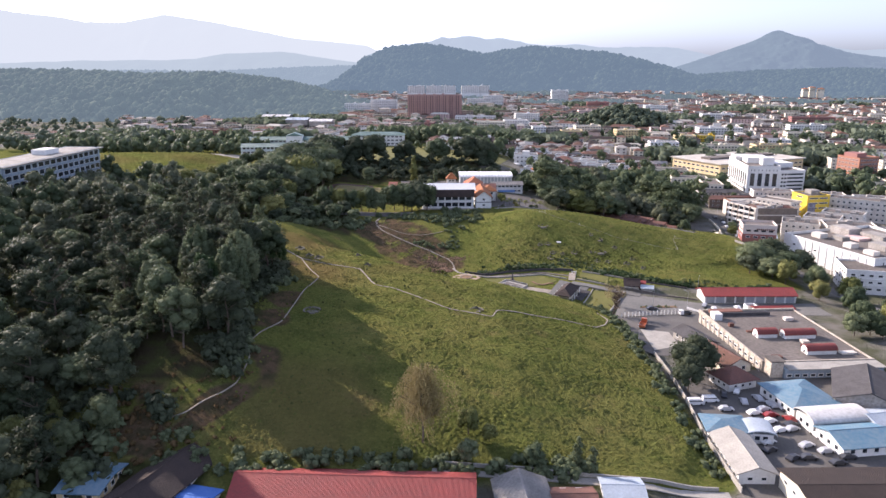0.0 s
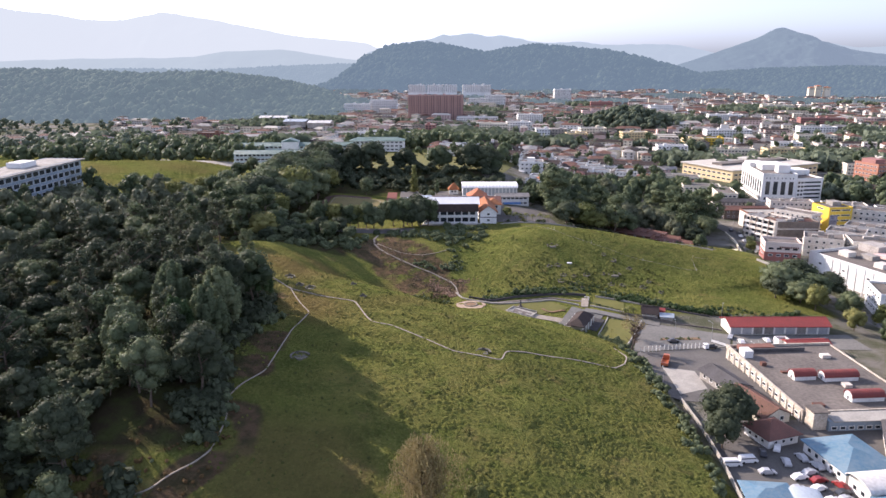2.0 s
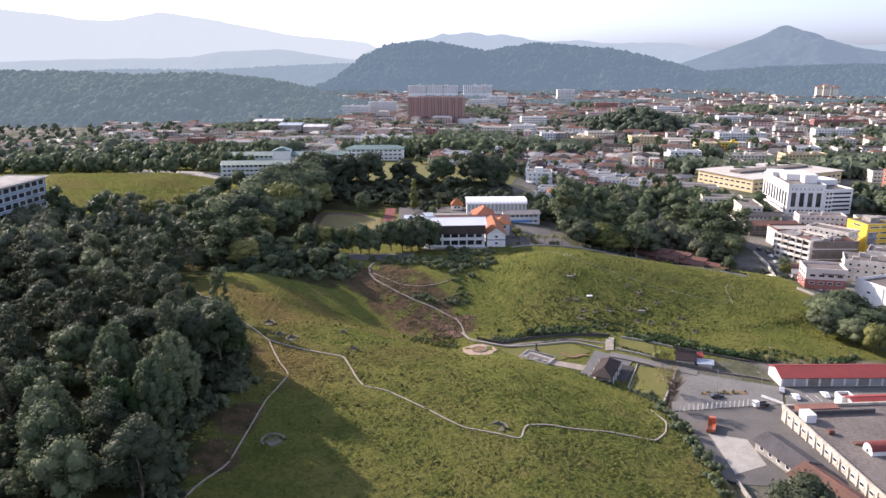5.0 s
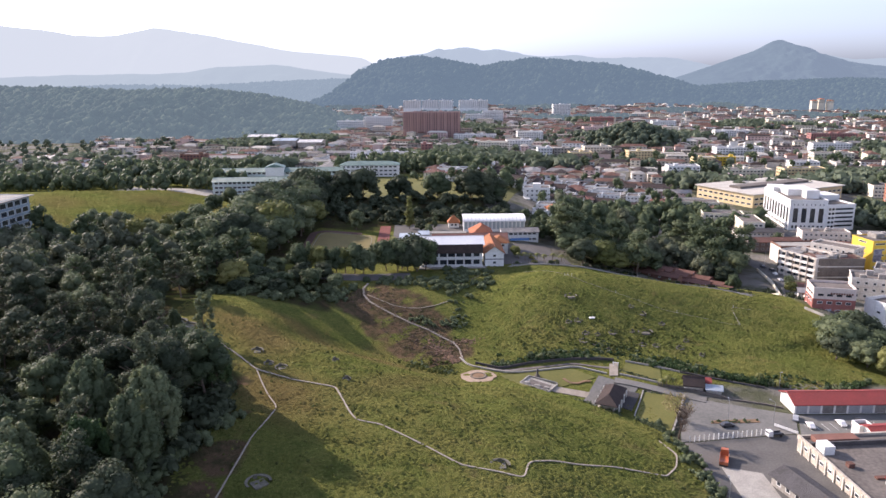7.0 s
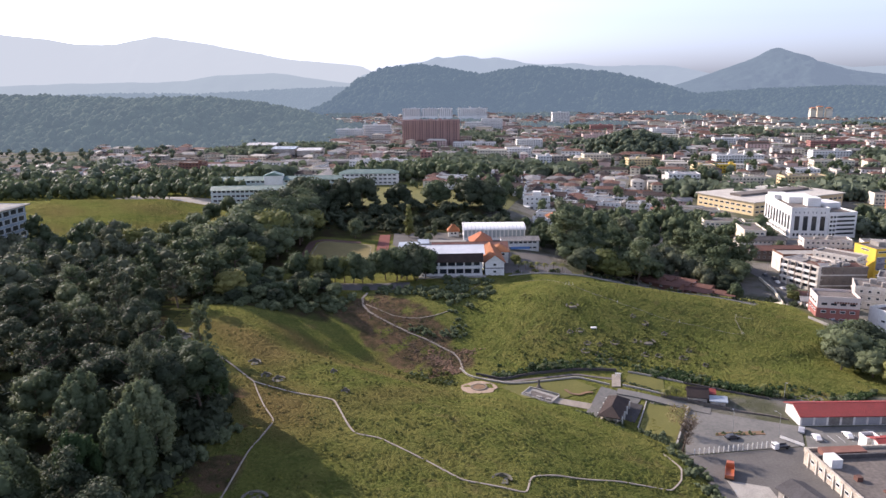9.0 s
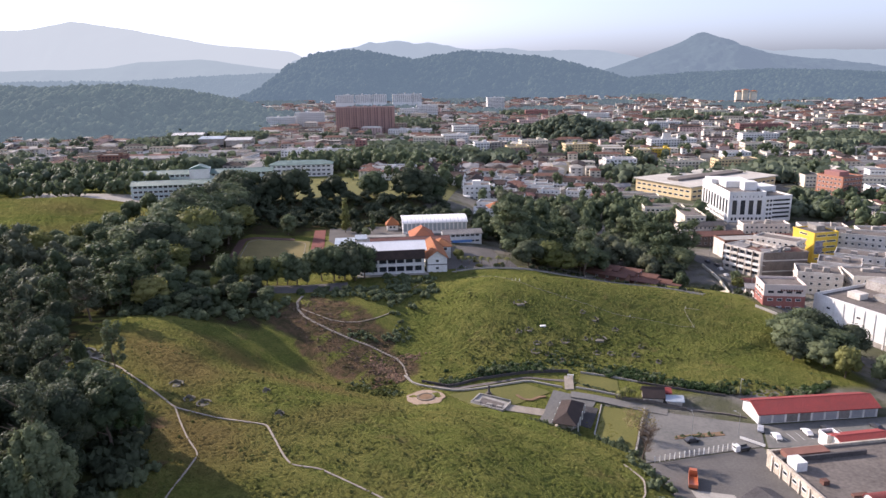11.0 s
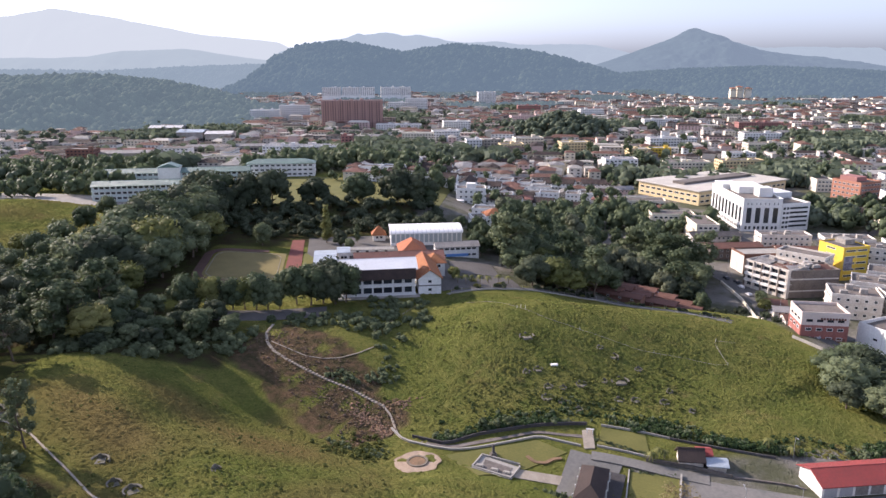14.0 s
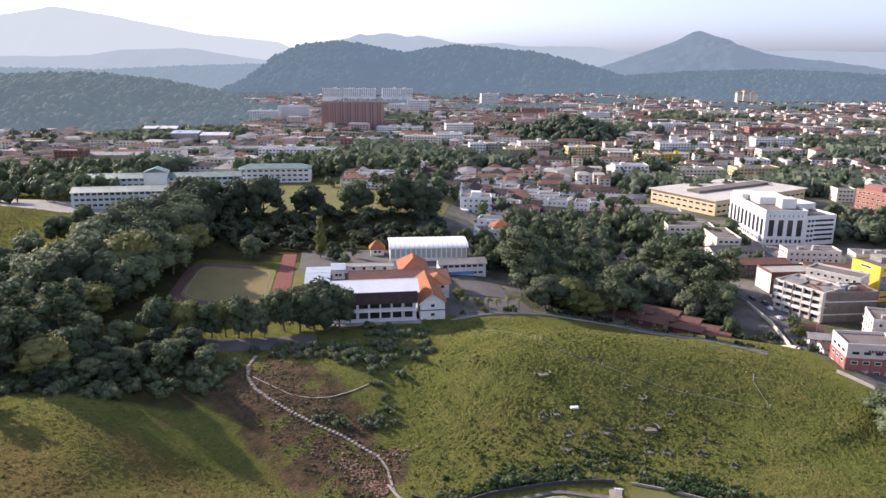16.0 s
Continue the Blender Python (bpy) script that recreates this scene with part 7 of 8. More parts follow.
def palm(x, y, h):
    e = empty("palm", x, y, at(x, y), random.uniform(0, 360), "small palm with drooping yellow-green fronds", "palm", "palms in the garden")
    part("trunk", tube(bmesh.new(), (0, 0, -0.4), (0.15, 0, h), 0.16, 0.11, 6), BARK, e)
    for i in range(11):
        a = 6.283 * i / 11 + random.uniform(-0.2, 0.2)
        ln, rise = random.uniform(1.6, 2.2), random.uniform(0.2, 1.0)
        v, f = [], []
        for q in range(6):
            u = q / 5
            r, z = ln * u, h + rise * u - 2.1 * u * u
            w = 0.32 * (1 - abs(2 * u - 0.8) * 0.6)
            v += [(math.cos(a) * r - math.sin(a) * w, math.sin(a) * r + math.cos(a) * w, z - 0.12), (math.cos(a) * r, math.sin(a) * r, z), (math.cos(a) * r + math.sin(a) * w, math.sin(a) * r - math.cos(a) * w, z - 0.12)]
        for q in range(5):
            f += [(3 * q, 3 * q + 1, 3 * q + 4, 3 * q + 3), (3 * q + 1, 3 * q + 2, 3 * q + 5, 3 * q + 4)]
        part("frond", mesh_of("frond", v, f, LEAF_LIGHT), None, e)
    return e


for (px, py, ph) in ((92, 278, 2.6), (94, 279, 3.0), (96, 278.5, 2.4), (126, 279, 3.2), (131, 276, 2.2)):
    palm(px, py, ph)
for px, py, ph in ((59, 397, 3.4), (62, 394.5, 4.2), (65, 398, 3.0), (68, 395.5, 4.0), (72, 398, 3.2), (76, 397, 4.4), (81, 400, 3.6)):
    tagged(palm(px, py, ph), group="palms beside the school")
for i in range(22):
    u = i / 21
    plant("bush0", 80 + 13 * u + random.uniform(-0.4, 0.4), 289 - 9.5 * u + random.uniform(-0.5, 0.5), random.uniform(0.16, 0.26), group="clipped garden shrubs")
dead = empty("bare_tree", 86, 243.6, at(86, 243.6) - 0.1, 0, "leafless grey tree beside the lot", "tree")
part("trunk", trunk_mesh("trunk", 8.5, 0.34, 44, 91, 0.08, BARK, 14), None, dead)
lone = empty("leaning_tree", 89, 255, at(89, 255), 0, "thin olive tree on the lawn", "tree")
part("trunk", trunk_mesh("trunk", 6.5, 0.18, 22, 93, 0.06, BARK, 8), None, lone)
part("crown", crown_mesh("crown", [(random.uniform(-3.4, 3.4), random.uniform(-3.4, 3.4), random.uniform(3, 8.5), random.uniform(0.8, 1.5)) for _ in range(22)], LEAF_DRY, 94, 620, 0.2, core=0.05), None, lone)

# ---- yard: red shed, flat-roofed depot, tanks, fence ----
red = block("red_shed", "long white shed with a bright red metal roof", "shed", 146.5, 262, -1.5, 38, 9.5, 1, 3.6, WHITE, roof="gable", roof_mat=ROOF_RED, rise=1.8, bays=2, sides="", z=at(146, 258) + 0.1)
for i in range(9):
    part("roller_door", boxes((-18.4 + 4.15 * i, -15.0 + 4.15 * i, -4.85, -4.7, 0.1, 2.9)), ROOF_GREY if i in (2, 3, 6) else material("shed_door", (0.40, 0.41, 0.43), (0.30, 0.31, 0.33), 0.7, scale=0.5, ribs=3, bump=0.4), red)
depot = empty("depot_building", 136, 210, at(130, 210), 2, "low wide depot with a stained flat concrete roof", "depot")
part("wall", boxes((-19, 18, -24, 25, -1.5, 3.0)), GRIME, depot)
part("roof", boxes((-18.9, 17.9, -23.9, 24.9, 2.9, 3.15)), SLAB, depot)
part("parapet", boxes((-19.2, -18.6, -24.2, 25.2, 2.8, 4.1), (-18.6, 18, 24.6, 25.2, 2.8, 3.9), (-18.6, 18.2, -24.2, -23.7, 2.8, 3.7), (17.7, 18.2, -23.7, 24.6, 2.8, 3.5)), GRIME, depot)
for i in range(12):
    part("window", window_mesh(1.9, 1.1, WHITE), None, depot, "", (-19.02, -21 + 3.8 * i, 1.3), radians(-90))
part("roof_house", boxes((-18.4, -14.4, -28.6, -24.3, -1.5, 5.4)), GRIME, depot)
part("roof_house_slab", boxes((-18.8, -14.0, -29.0, -23.9, 5.4, 5.7)), SLAB, depot)
part("annex", boxes((-14.3, 18, -29.5, -24.3, -1.5, 3.2)), BLUE_WALL, depot)
part("annex_roof", boxes((-13.3, 18.4, -30.2, -24.3, 3.2, 3.45)), CONCRETE, depot)
glaze(depot, 30, 59.1, -0.4, 3.0, 1, 11, "f", (1.7, 1.1), 1.0)
part("stair_box", boxes((-17.5, -14.5, 15, 19, 3.1, 5.6)), WHITE, depot)
part("low_wall", boxes((-18.5, 6, 19.6, 20.2, 3.1, 4.4)), ROOF_DARK, depot)
part("store_room", boxes((-16, -4, 20.6, 24, 3.1, 4.6)), BRICK, depot)
for (tx_, ty_, tl) in ((129.5, 208.5, 7), (140.5, 207.5, 11), (140.5, 193.5, 10)):
    tk = empty("vaulted_roof_hut", tx_, ty_, at(130, 210) + 3.1, 3, "small white hut with a barrel-shaped red roof", "hut", "red-roofed huts on the depot")
    part("body", boxes((-tl / 2, tl / 2, -1.9, 1.9, 0, 1.45)), WHITE, tk)
    bm = bmesh.new()
    arc_ = [(2.15 * -math.cos(math.pi * i / 10), 1.4 + 1.7 * math.sin(math.pi * i / 10)) for i in range(11)]
    prism(bm, arc_ + [(a * 0.93, 1.4 + (b - 1.4) * 0.9 - 0.02) for a, b in arc_[::-1]], "x", -tl / 2 - 0.25, tl / 2 + 0.25)
    part("roof", bm, material("dull_red_roof", (0.23, 0.06, 0.052), (0.16, 0.052, 0.048), 0.7, scale=0.4, fine=7, ribs=1.5, bump=0.4), tk)
    bm = bmesh.new()
    prism(bm, [(a * 0.95, 1.5 + (b - 1.5) * 0.9) for a, b in arc_], "x", -tl / 2 + 0.02, tl / 2 - 0.02)
    part("end_wall", bm, WHITE, tk)
    part("door", window_mesh(1.0, 1.3, WHITE), None, tk, "", (-tl / 2 - 0.02, 0, 0.1), radians(-90))
block("red_roof_store", "low store with a red metal roof", "shed", 147, 239.5, 2, 15, 6, 1, 2.6, WHITE, roof="gable", roof_mat=ROOF_RED, rise=1.0, bays=3, size=(1.6, 1.0), sides="f", z=at(150, 240) + 1.2)
block("white_box_hut", "small white hut on the depot's edge", "hut", 140, 243, 2, 4, 3.5, 1, 3.2, WHITE, bays=1, sides="f", size=(1, 1))
fence = empty("yard_fence", 87.6, 241.0, at(90, 242), 0, "white post and rail fence between the lots", "fence")
for i in range(17):
    fx, fy = 0.4 + 1.5 * i, 0.06 + 0.21 * i
    part("post", boxes((fx - 0.1, fx + 0.1, fy - 0.1, fy + 0.1, -0.4, 2.0)), WHITE, fence)
for h_ in (0.6, 1.3):
    part("rail", tube(bmesh.new(), (0.4, 0.06, h_), (24.4, 3.42, h_), 0.04, 0.04, 4), STEEL, fence)
barrier = empty("barrier_board", 119.2, 246.6, at(119, 246), -52, "white painted barrier board on short posts", "barrier")
part("board", boxes((-3.6, 3.6, -0.06, 0.06, 0.5, 1.3)), WHITE, barrier)
for bx in (-3, 0, 3):
    part("post", boxes((bx - 0.07, bx + 0.07, 0.06, 0.2, -0.2, 1.2)), STEEL, barrier)
for i in range(13):
    part("buttress", boxes((-19.4, -19.18, -23.4 + 3.8 * i, -23.0 + 3.8 * i, -1.5, 3.6)), STAINED, depot)
for i, (bx, by, bw, bd, bh) in enumerate(((-12, -20, 3, 2, 0.7), (4, -8, 2.4, 2.4, 0.9), (-9, 3, 4, 1.2, 0.5), (10, 14, 3, 2, 1.1), (-14, 9, 1.6, 1.6, 1.2), (13, -18, 5, 2, 0.6))):
    part("roof_box", boxes((bx - bw / 2, bx + bw / 2, by - bd / 2, by + bd / 2, 3.1, 3.15 + bh)), STAINED if i % 2 else RUST, depot)
for x_, y_, r_, w_, m_ in ((204, 386, -14, 9, RUST), (206, 396, -20, 10, ROOF_GREY), (207.5, 406, -24, 9, RUST), (215, 388, -12, 9, ROOF_PALE)):
    block("roadside_shed", "low stained shed with a rusty sheet roof", "shed", x_, y_, r_, w_, 7, 1, 3.0, STAINED, roof="gable", roof_mat=m_, rise=1.2, bays=3, sides="fl", z=-8, group="sheds by the river road")
# houses between the car park and the yard
block("brown_roof_house", "old house with a brown hipped roof", "house", 105, 177, 18, 10, 9, 1, 3.0, WHITE, roof="hip", roof_mat=TILE_RED, rise=3.0, bays=3, size=(1.2, 1.1))
block("brown_roof_house", "long house with a red-brown roof", "house", 108, 193, 16, 9, 17, 1, 3.0, CREAM, roof="gable", along="y", roof_mat=TILE_RED, rise=2.2, bays=2)
block("dark_roof_shed", "long shed with a dark grey roof", "shed", 105.5, 210, 14, 7.5, 15, 1, 3.2, GREY, roof="gable", along="y", roof_mat=ROOF_DARK, rise=1.4, bays=2)
block("blue_roof_shed", "large workshop with a faded blue hipped roof", "shed", 118.5, 163, 8, 14, 16, 1, 3.4, WHITE, roof="hip", roof_mat=ROOF_BLUE, rise=2.2, bays=4)
block("arched_shed", "workshop with a white arched metal roof", "shed", 121, 150, 6, 16, 7.5, 1, 3.4, WHITE, roof="arc", roof_mat=ROOF_WHITE, rise=1.6, bays=4, sides="fl")
block("blue_roof_shed", "workshop with a blue metal roof and white front", "shed", 121.5, 139.5, 6, 15, 11, 1, 3.2, WHITE, roof="gable", roof_mat=ROOF_BLUE, rise=1.6, bays=4, sides="fl")
block("dark_gable_shed", "large shed with a dark grey gable roof", "shed", 139, 164, -28, 17, 22, 1, 4.6, GREY, roof="gable", along="y", roof_mat=ROOF_DARK, rise=3.0, bays=3, sides="fl")
block("lean_shed", "shed with a pale blue metal roof", "shed", 134, 148, 8, 10, 9, 1, 3.6, WHITE, roof="gable", roof_mat=ROOF_PALE, rise=1.2, bays=2, sides="fl")
block("long_warehouse", "cream warehouse with a dark brown roof", "shed", 106, 112, -1, 27, 18, 1, 4.8, CREAM, roof="gable", roof_mat=TILE_BROWN, rise=1.6, bays=6, sides="fl", size=(1.6, 1.0), sill=2.6)
block("grey_roof_shed", "shed with a pale grey gable roof", "shed", 88.5, 132, -3, 8.5, 19, 1, 3.2, WHITE, roof="gable", along="y", roof_mat=CONCRETE, rise=1.6, bays=2, side_bays=6, size=(1.4, 1.0))
block("blue_roof_shed", "small shed with a faded blue roof", "shed", 90, 146.5, -8, 10, 8.5, 1, 3.2, WHITE, roof="hip", roof_mat=ROOF_BLUE, rise=1.4, bays=3, side_bays=4, size=(1.2, 0.9))
block("arched_shed", "small shed with a white arched roof", "shed", 98, 144, -10, 6, 6.5, 1, 2.8, WHITE, roof="arc", along="y", roof_mat=ROOF_PALE, rise=1.2, bays=2, sides="f")
# houses at the lane below the hill
block("long_red_building", "long low building with a red metal roof", "building", -5, 115.0, -4.5, 52, 12, 1, 3.0, WHITE, roof="gable", roof_mat=ROOF_RED, rise=2.4, bays=14, z=2.8, sides="fb")
block("brown_gable_house", "house with a dark brown gable roof", "house", -47.5, 117, -22, 12, 22, 1, 2.8, CREAM, roof="gable", along="y", roof_mat=TILE_BROWN, rise=2.5, bays=3, z=4.2)
block("blue_roof_house", "small yellow house with a faded blue metal roof", "house", -62.5, 117, -6, 9.5, 11, 1, 2.8, PALE_YELLOW, roof="gable", roof_mat=ROOF_BLUE, rise=0.9, bays=3, z=4.8)
block("blue_roof_house", "low lean-to with a bright blue sheet roof", "house", -38.5, 111.5, -16, 7, 8, 1, 2.6, WHITE, roof="gable", roof_mat=BLUE_TARP, rise=0.7, bays=2, z=2.8)
block("grey_gable_house", "small house with a grey gable roof", "house", 31.5, 112.5, 2, 11, 11, 1, 2.8, WHITE, roof="gable", along="y", roof_mat=ROOF_GREY, rise=2.2, bays=2, z=2.2)
block("brown_roof_house", "small house with a red-brown roof", "house", 42.5, 111, 0, 9, 8, 1, 2.4, WHITE, roof="gable", roof_mat=TILE_RED, rise=1.2, bays=2, z=1.8)
block("blue_roof_house", "small stall with a pale blue roof", "house", 54, 114.5, -4, 8.5, 8, 1, 2.8, WHITE, roof="gable", roof_mat=ROOF_PALE, rise=0.9, bays=2, z=1.4)

# ---- vehicles ----
def car_shape(w, prof):
    """A body extruded from its side view, narrowed towards the roof."""
    bm = bmesh.new()
    top = max(z for _, z in prof)
    rows = []
    for s in (-1, 1):
        rows.append([bm.verts.new((x, s * w / 2 * (1 - 0.16 * max(0, (z - 0.8) / max(0.1, top - 0.8))), z)) for x, z in prof])
    bm.faces.new(rows[0])
    bm.faces.new(rows[1][::-1])
    for i in range(len(prof)):
        j = (i + 1) % len(prof)
        bm.faces.new((rows[0][i], rows[1][i], rows[1][j], rows[0][j]))
    return bm


PAINTS = {n: material("car_paint_" + n, c, tuple(0.85 * v for v in c), 0.3, 0.0, scale=0.6, spec=0.5) for n, c in (("white", (0.75, 0.75, 0.74)), ("red", (0.24, 0.03, 0.03)), ("silver", (0.42, 0.43, 0.45)), ("dark", (0.04, 0.042, 0.05)), ("orange", (0.42, 0.12, 0.05)))}


def vehicle(kind, colour, x, y, turn):
    if kind == "car":
        ln, w = 4.3, 1.72
        body = [(-2.1, 0.3), (2.1, 0.3), (2.15, 0.62), (1.15, 0.92), (-1.75, 0.95), (-2.15, 0.8)]
        cab = [(1.05, 0.9), (0.35, 1.42), (-1.1, 1.44), (-1.8, 0.94)]
    else:
        ln, w = 4.9, 1.8
        body = [(-2.4, 0.3), (2.4, 0.3), (2.45, 0.8), (2.05, 1.15), (-2.4, 1.2)]
        cab = [(2.0, 1.12), (1.4, 1.92), (-2.3, 1.98), (-2.42, 1.16)]
    e = empty(kind, x, y, at(x, y) + 0.13, turn, f"{colour} {'passenger car' if kind == 'car' else 'passenger van'} parked on the asphalt", kind, "vehicles in the car park")
    part("body", car_shape(w, body), PAINTS[colour], e)
    part("cabin", car_shape(w * 0.95, cab), PAINTS[colour], e)
    xs, zs = [p[0] for p in cab], [p[1] for p in cab]
    glass = [(cab[0][0] - 0.12, cab[0][1] + 0.1), (cab[1][0] - 0.02, cab[1][1] - 0.12), (cab[2][0] + 0.08, cab[2][1] - 0.12), (cab[3][0] + 0.18, cab[3][1] + 0.12)]
    part("side_windows", car_shape(w * 0.962, glass), GLASS, e)
    bm = bmesh.new()
    (x0, z0), (x1, z1) = cab[0], cab[1]
    v = [bm.verts.new((x0 + 0.02, s * w * 0.40, z0 + 0.08)) for s in (-1, 1)] + [bm.verts.new((x1 + 0.07, s * w * 0.36, z1 - 0.06)) for s in (1, -1)]
    bm.faces.new(v)
    part("windscreen", bm, GLASS, e)
    for wx_ in (-ln * 0.31, ln * 0.31):
        for s in (-1, 1):
            bm = bmesh.new()
            tube(bm, (wx_, s * w / 2 - s * 0.16, 0.32), (wx_, s * w / 2 + s * 0.02, 0.32), 0.32, 0.32, 10)
            part("wheel", bm, RUBBER, e)
    return e


vehicle("van", "white", 93.5, 165, 4)
vehicle("van", "white", 88.6, 163.4, 2)
for (x_, y_, a_, c_) in ((113, 168, 100, "white"), (103, 164, 80, "silver"), (105, 152, 20, "white"), (105.5, 147, 15, "white"), (107, 155.5, 10, "red"), (113.2, 157, 110, "dark"), (114, 144, 100, "white"), (111, 153, 105, "red"), (108.5, 139, 20, "silver"), (96, 159.5, 0, "silver"), (106.5, 159, 20, "silver"), (106, 133, 0, "dark"), (102, 133, 30, "dark"), (112, 130.5, 10, "dark"), (99, 168.5, 70, "dark"), (110, 162, 100, "silver"), (104, 171, 60, "white"), (100, 152, 10, "silver"), (128, 249, 80, "white"), (138, 250, 85, "white"), (145, 251, 90, "dark"), (160, 250, 95, "dark"), (103, 250.4, 8, "dark"), (126, 254, 60, "silver"),
                      (202, 400, 65, "white"), (206, 425, 85, "silver"), (209, 452, 88, "dark"), (207, 475, 90, "white"), (205.5, 410, 75, "red"), (209, 437, 85, "white"), (192, 352, 20, "silver"), (199, 353, 20, "dark"), (208, 487, 90, "silver"), (211, 445, 85, "dark")):
    vehicle("car", c_, x_, y_, a_)
for (x_, y_, a_, c_) in ((109, 147.5, 20, "silver"), (110, 150, 15, "dark"), (112, 136, 10, "silver"), (101, 147, 15, "dark"), (108, 166, 95, "silver"), (103, 157, 12, "white"), (116, 133, 5, "dark"), (98, 137, 25, "dark"), (99.5, 141, 20, "white"), (114.5, 149.5, 105, "silver")):
    vehicle("car", c_, x_, y_, a_)
truck = empty("lorry", 93, 229, at(93, 229) + 0.13, 65, "orange flatbed lorry parked in the yard", "lorry")
part("cab", car_shape(2.2, [(2.0, 0.5), (3.6, 0.5), (3.65, 1.4), (3.3, 2.5), (2.0, 2.5)]), PAINTS["orange"], truck)
part("windscreen", boxes((3.35, 3.62, -0.95, 0.95, 1.5, 2.2)), GLASS, truck)
part("bed", boxes((-3.6, 1.9, -1.15, 1.15, 0.8, 1.05), (-3.6, 1.9, -1.15, -1.05, 1.05, 1.7), (-3.6, 1.9, 1.05, 1.15, 1.05, 1.7), (-3.6, -3.5, -1.05, 1.05, 1.05, 1.7), (1.8, 1.9, -1.05, 1.05, 1.05, 2.3)), PAINTS["orange"], truck)
for wx_ in (-2.6, -1.5, 2.7):
    for s in (-1, 1):
        part("wheel", tube(bmesh.new(), (wx_, s * 0.75, 0.48), (wx_, s * 1.08, 0.48), 0.48, 0.48, 10), RUBBER, truck)
van_l = empty("small_lorry", 114.2, 243.4, at(114, 243) + 0.13, 190, "small white lorry with a dark flatbed by the fence", "lorry")
part("cab", car_shape(1.8, [(1.1, 0.4), (2.6, 0.4), (2.65, 1.1), (2.35, 2.0), (1.1, 2.05)]), PAINTS["white"], van_l)
part("windscreen", boxes((2.36, 2.56, -0.75, 0.75, 1.15, 1.75)), GLASS, van_l)
part("bed", boxes((-2.4, 1.0, -0.9, 0.9, 0.6, 0.8), (-2.4, 1.0, -0.9, -0.84, 0.8, 1.2), (-2.4, 1.0, 0.84, 0.9, 0.8, 1.2)), PAINTS["dark"], van_l)
for wx_ in (-1.6, 1.8):
    for sd_ in (-1, 1):
        part("wheel", tube(bmesh.new(), (wx_, sd_ * 0.62, 0.36), (wx_, sd_ * 0.88, 0.36), 0.36, 0.36, 10), RUBBER, van_l)
for (x_, y_, h_) in ((104.5, 253.6, 7), (118, 252, 7), (131, 275, 6), (205, 398, 8), (213, 458, 8), (150, 408, 6), (84, 205, 6)):
    lp = empty("lamp_post", x_, y_, at(x_, y_), random.uniform(0, 360), "slim grey steel lamp post", "lamp post", "lamp posts")
    part("pole", tube(bmesh.new(), (0, 0, -0.3), (0, 0, h_), 0.09, 0.06, 6), STEEL, lp)
    part("arm", tube(bmesh.new(), (0, 0, h_ - 0.05), (1.4, 0, h_ + 0.35), 0.05, 0.04, 5), STEEL, lp)
    part("lamp_head", boxes((1.2, 1.9, -0.14, 0.14, h_ + 0.3, h_ + 0.45)), STEEL, lp)
for i in range(9):
    tagged(part("bay_line", box_mesh("bay_line", PAINT_LINE, (-0.06, 0.06, -2.3, 2.3, 0, 0.012)) if i == 0 else line_me, None, None, "", (127 + 2.7 * i, 248.5, at(127 + 2.7 * i, 248.5) + 0.17), 0.05), "white painted parking line", "road marking", "painted parking bays")
    if i == 0:
        line_me = bpy.data.objects["bay_line"].data
# rusty sheds of the railway yard beside the river wood
for i, (x_, y_, l_) in enumerate(((146, 427, 26), (151, 420, 28), (156, 412, 26), (141, 417, 22), (136, 423, 20), (161, 404, 18), (133, 410, 24), (147, 408, 26), (129, 417, 18), (156, 399, 20))):
    block("rusty_shed", "low shed with a long rusty iron roof", "shed", x_, y_, -42, l_, 6.5, 1, 2.6, BRICK, roof="gable", roof_mat=RUST, rise=0.8, bays=4, sides="f", size=(1.2, 0.9), group="rusty sheds by the railway", z=at(x_, y_) + 0.2)
CREST = [(52, 381.5), (70, 389), (90, 395), (120, 396), (141, 380), (161, 362)]
wall_run("hill_wall", CREST, 0.55, 0.2, CONCRETE, "low pale wall along the hill's crest", "wall")
strip("crest_lane", [(x_ + 2.4, y_ + 3.2) for x_, y_ in CREST], 2.4, ROAD, "narrow lane behind the hill's crest", "road", 0.14, 2.0)
crest_s = np.concatenate([[0], np.cumsum(np.hypot(*np.diff(np.array(CREST), axis=0).T))])
for i in range(26):
    px_, py_ = (float(np.interp(crest_s[-1] * (i + 0.5) / 26, crest_s, [c[k] for c in CREST])) for k in (0, 1))
    po = empty("fence_post", px_, py_ + 0.4, at(px_, py_ + 0.4), 0, "thin pale fence post on the hill's crest", "post", "posts of the crest fence")
    part("shaft", tube(bmesh.new(), (0, 0, -0.3), (0, 0, 2.0), 0.06, 0.05, 5), STEEL, po)
for i in range(46):
    u = random.random() * crest_s[-1]
    px_, py_ = (float(np.interp(u, crest_s, [c[k] for c in CREST])) for k in (0, 1))
    plant(random.choice(["bush0", "bush1", "bush2"]), px_ + random.uniform(2, 7), py_ + random.uniform(3.5, 9), random.uniform(0.25, 0.6), group="bushes behind the hill's crest")

# ---- the town: houses that can be told apart ----
HOUSES = []


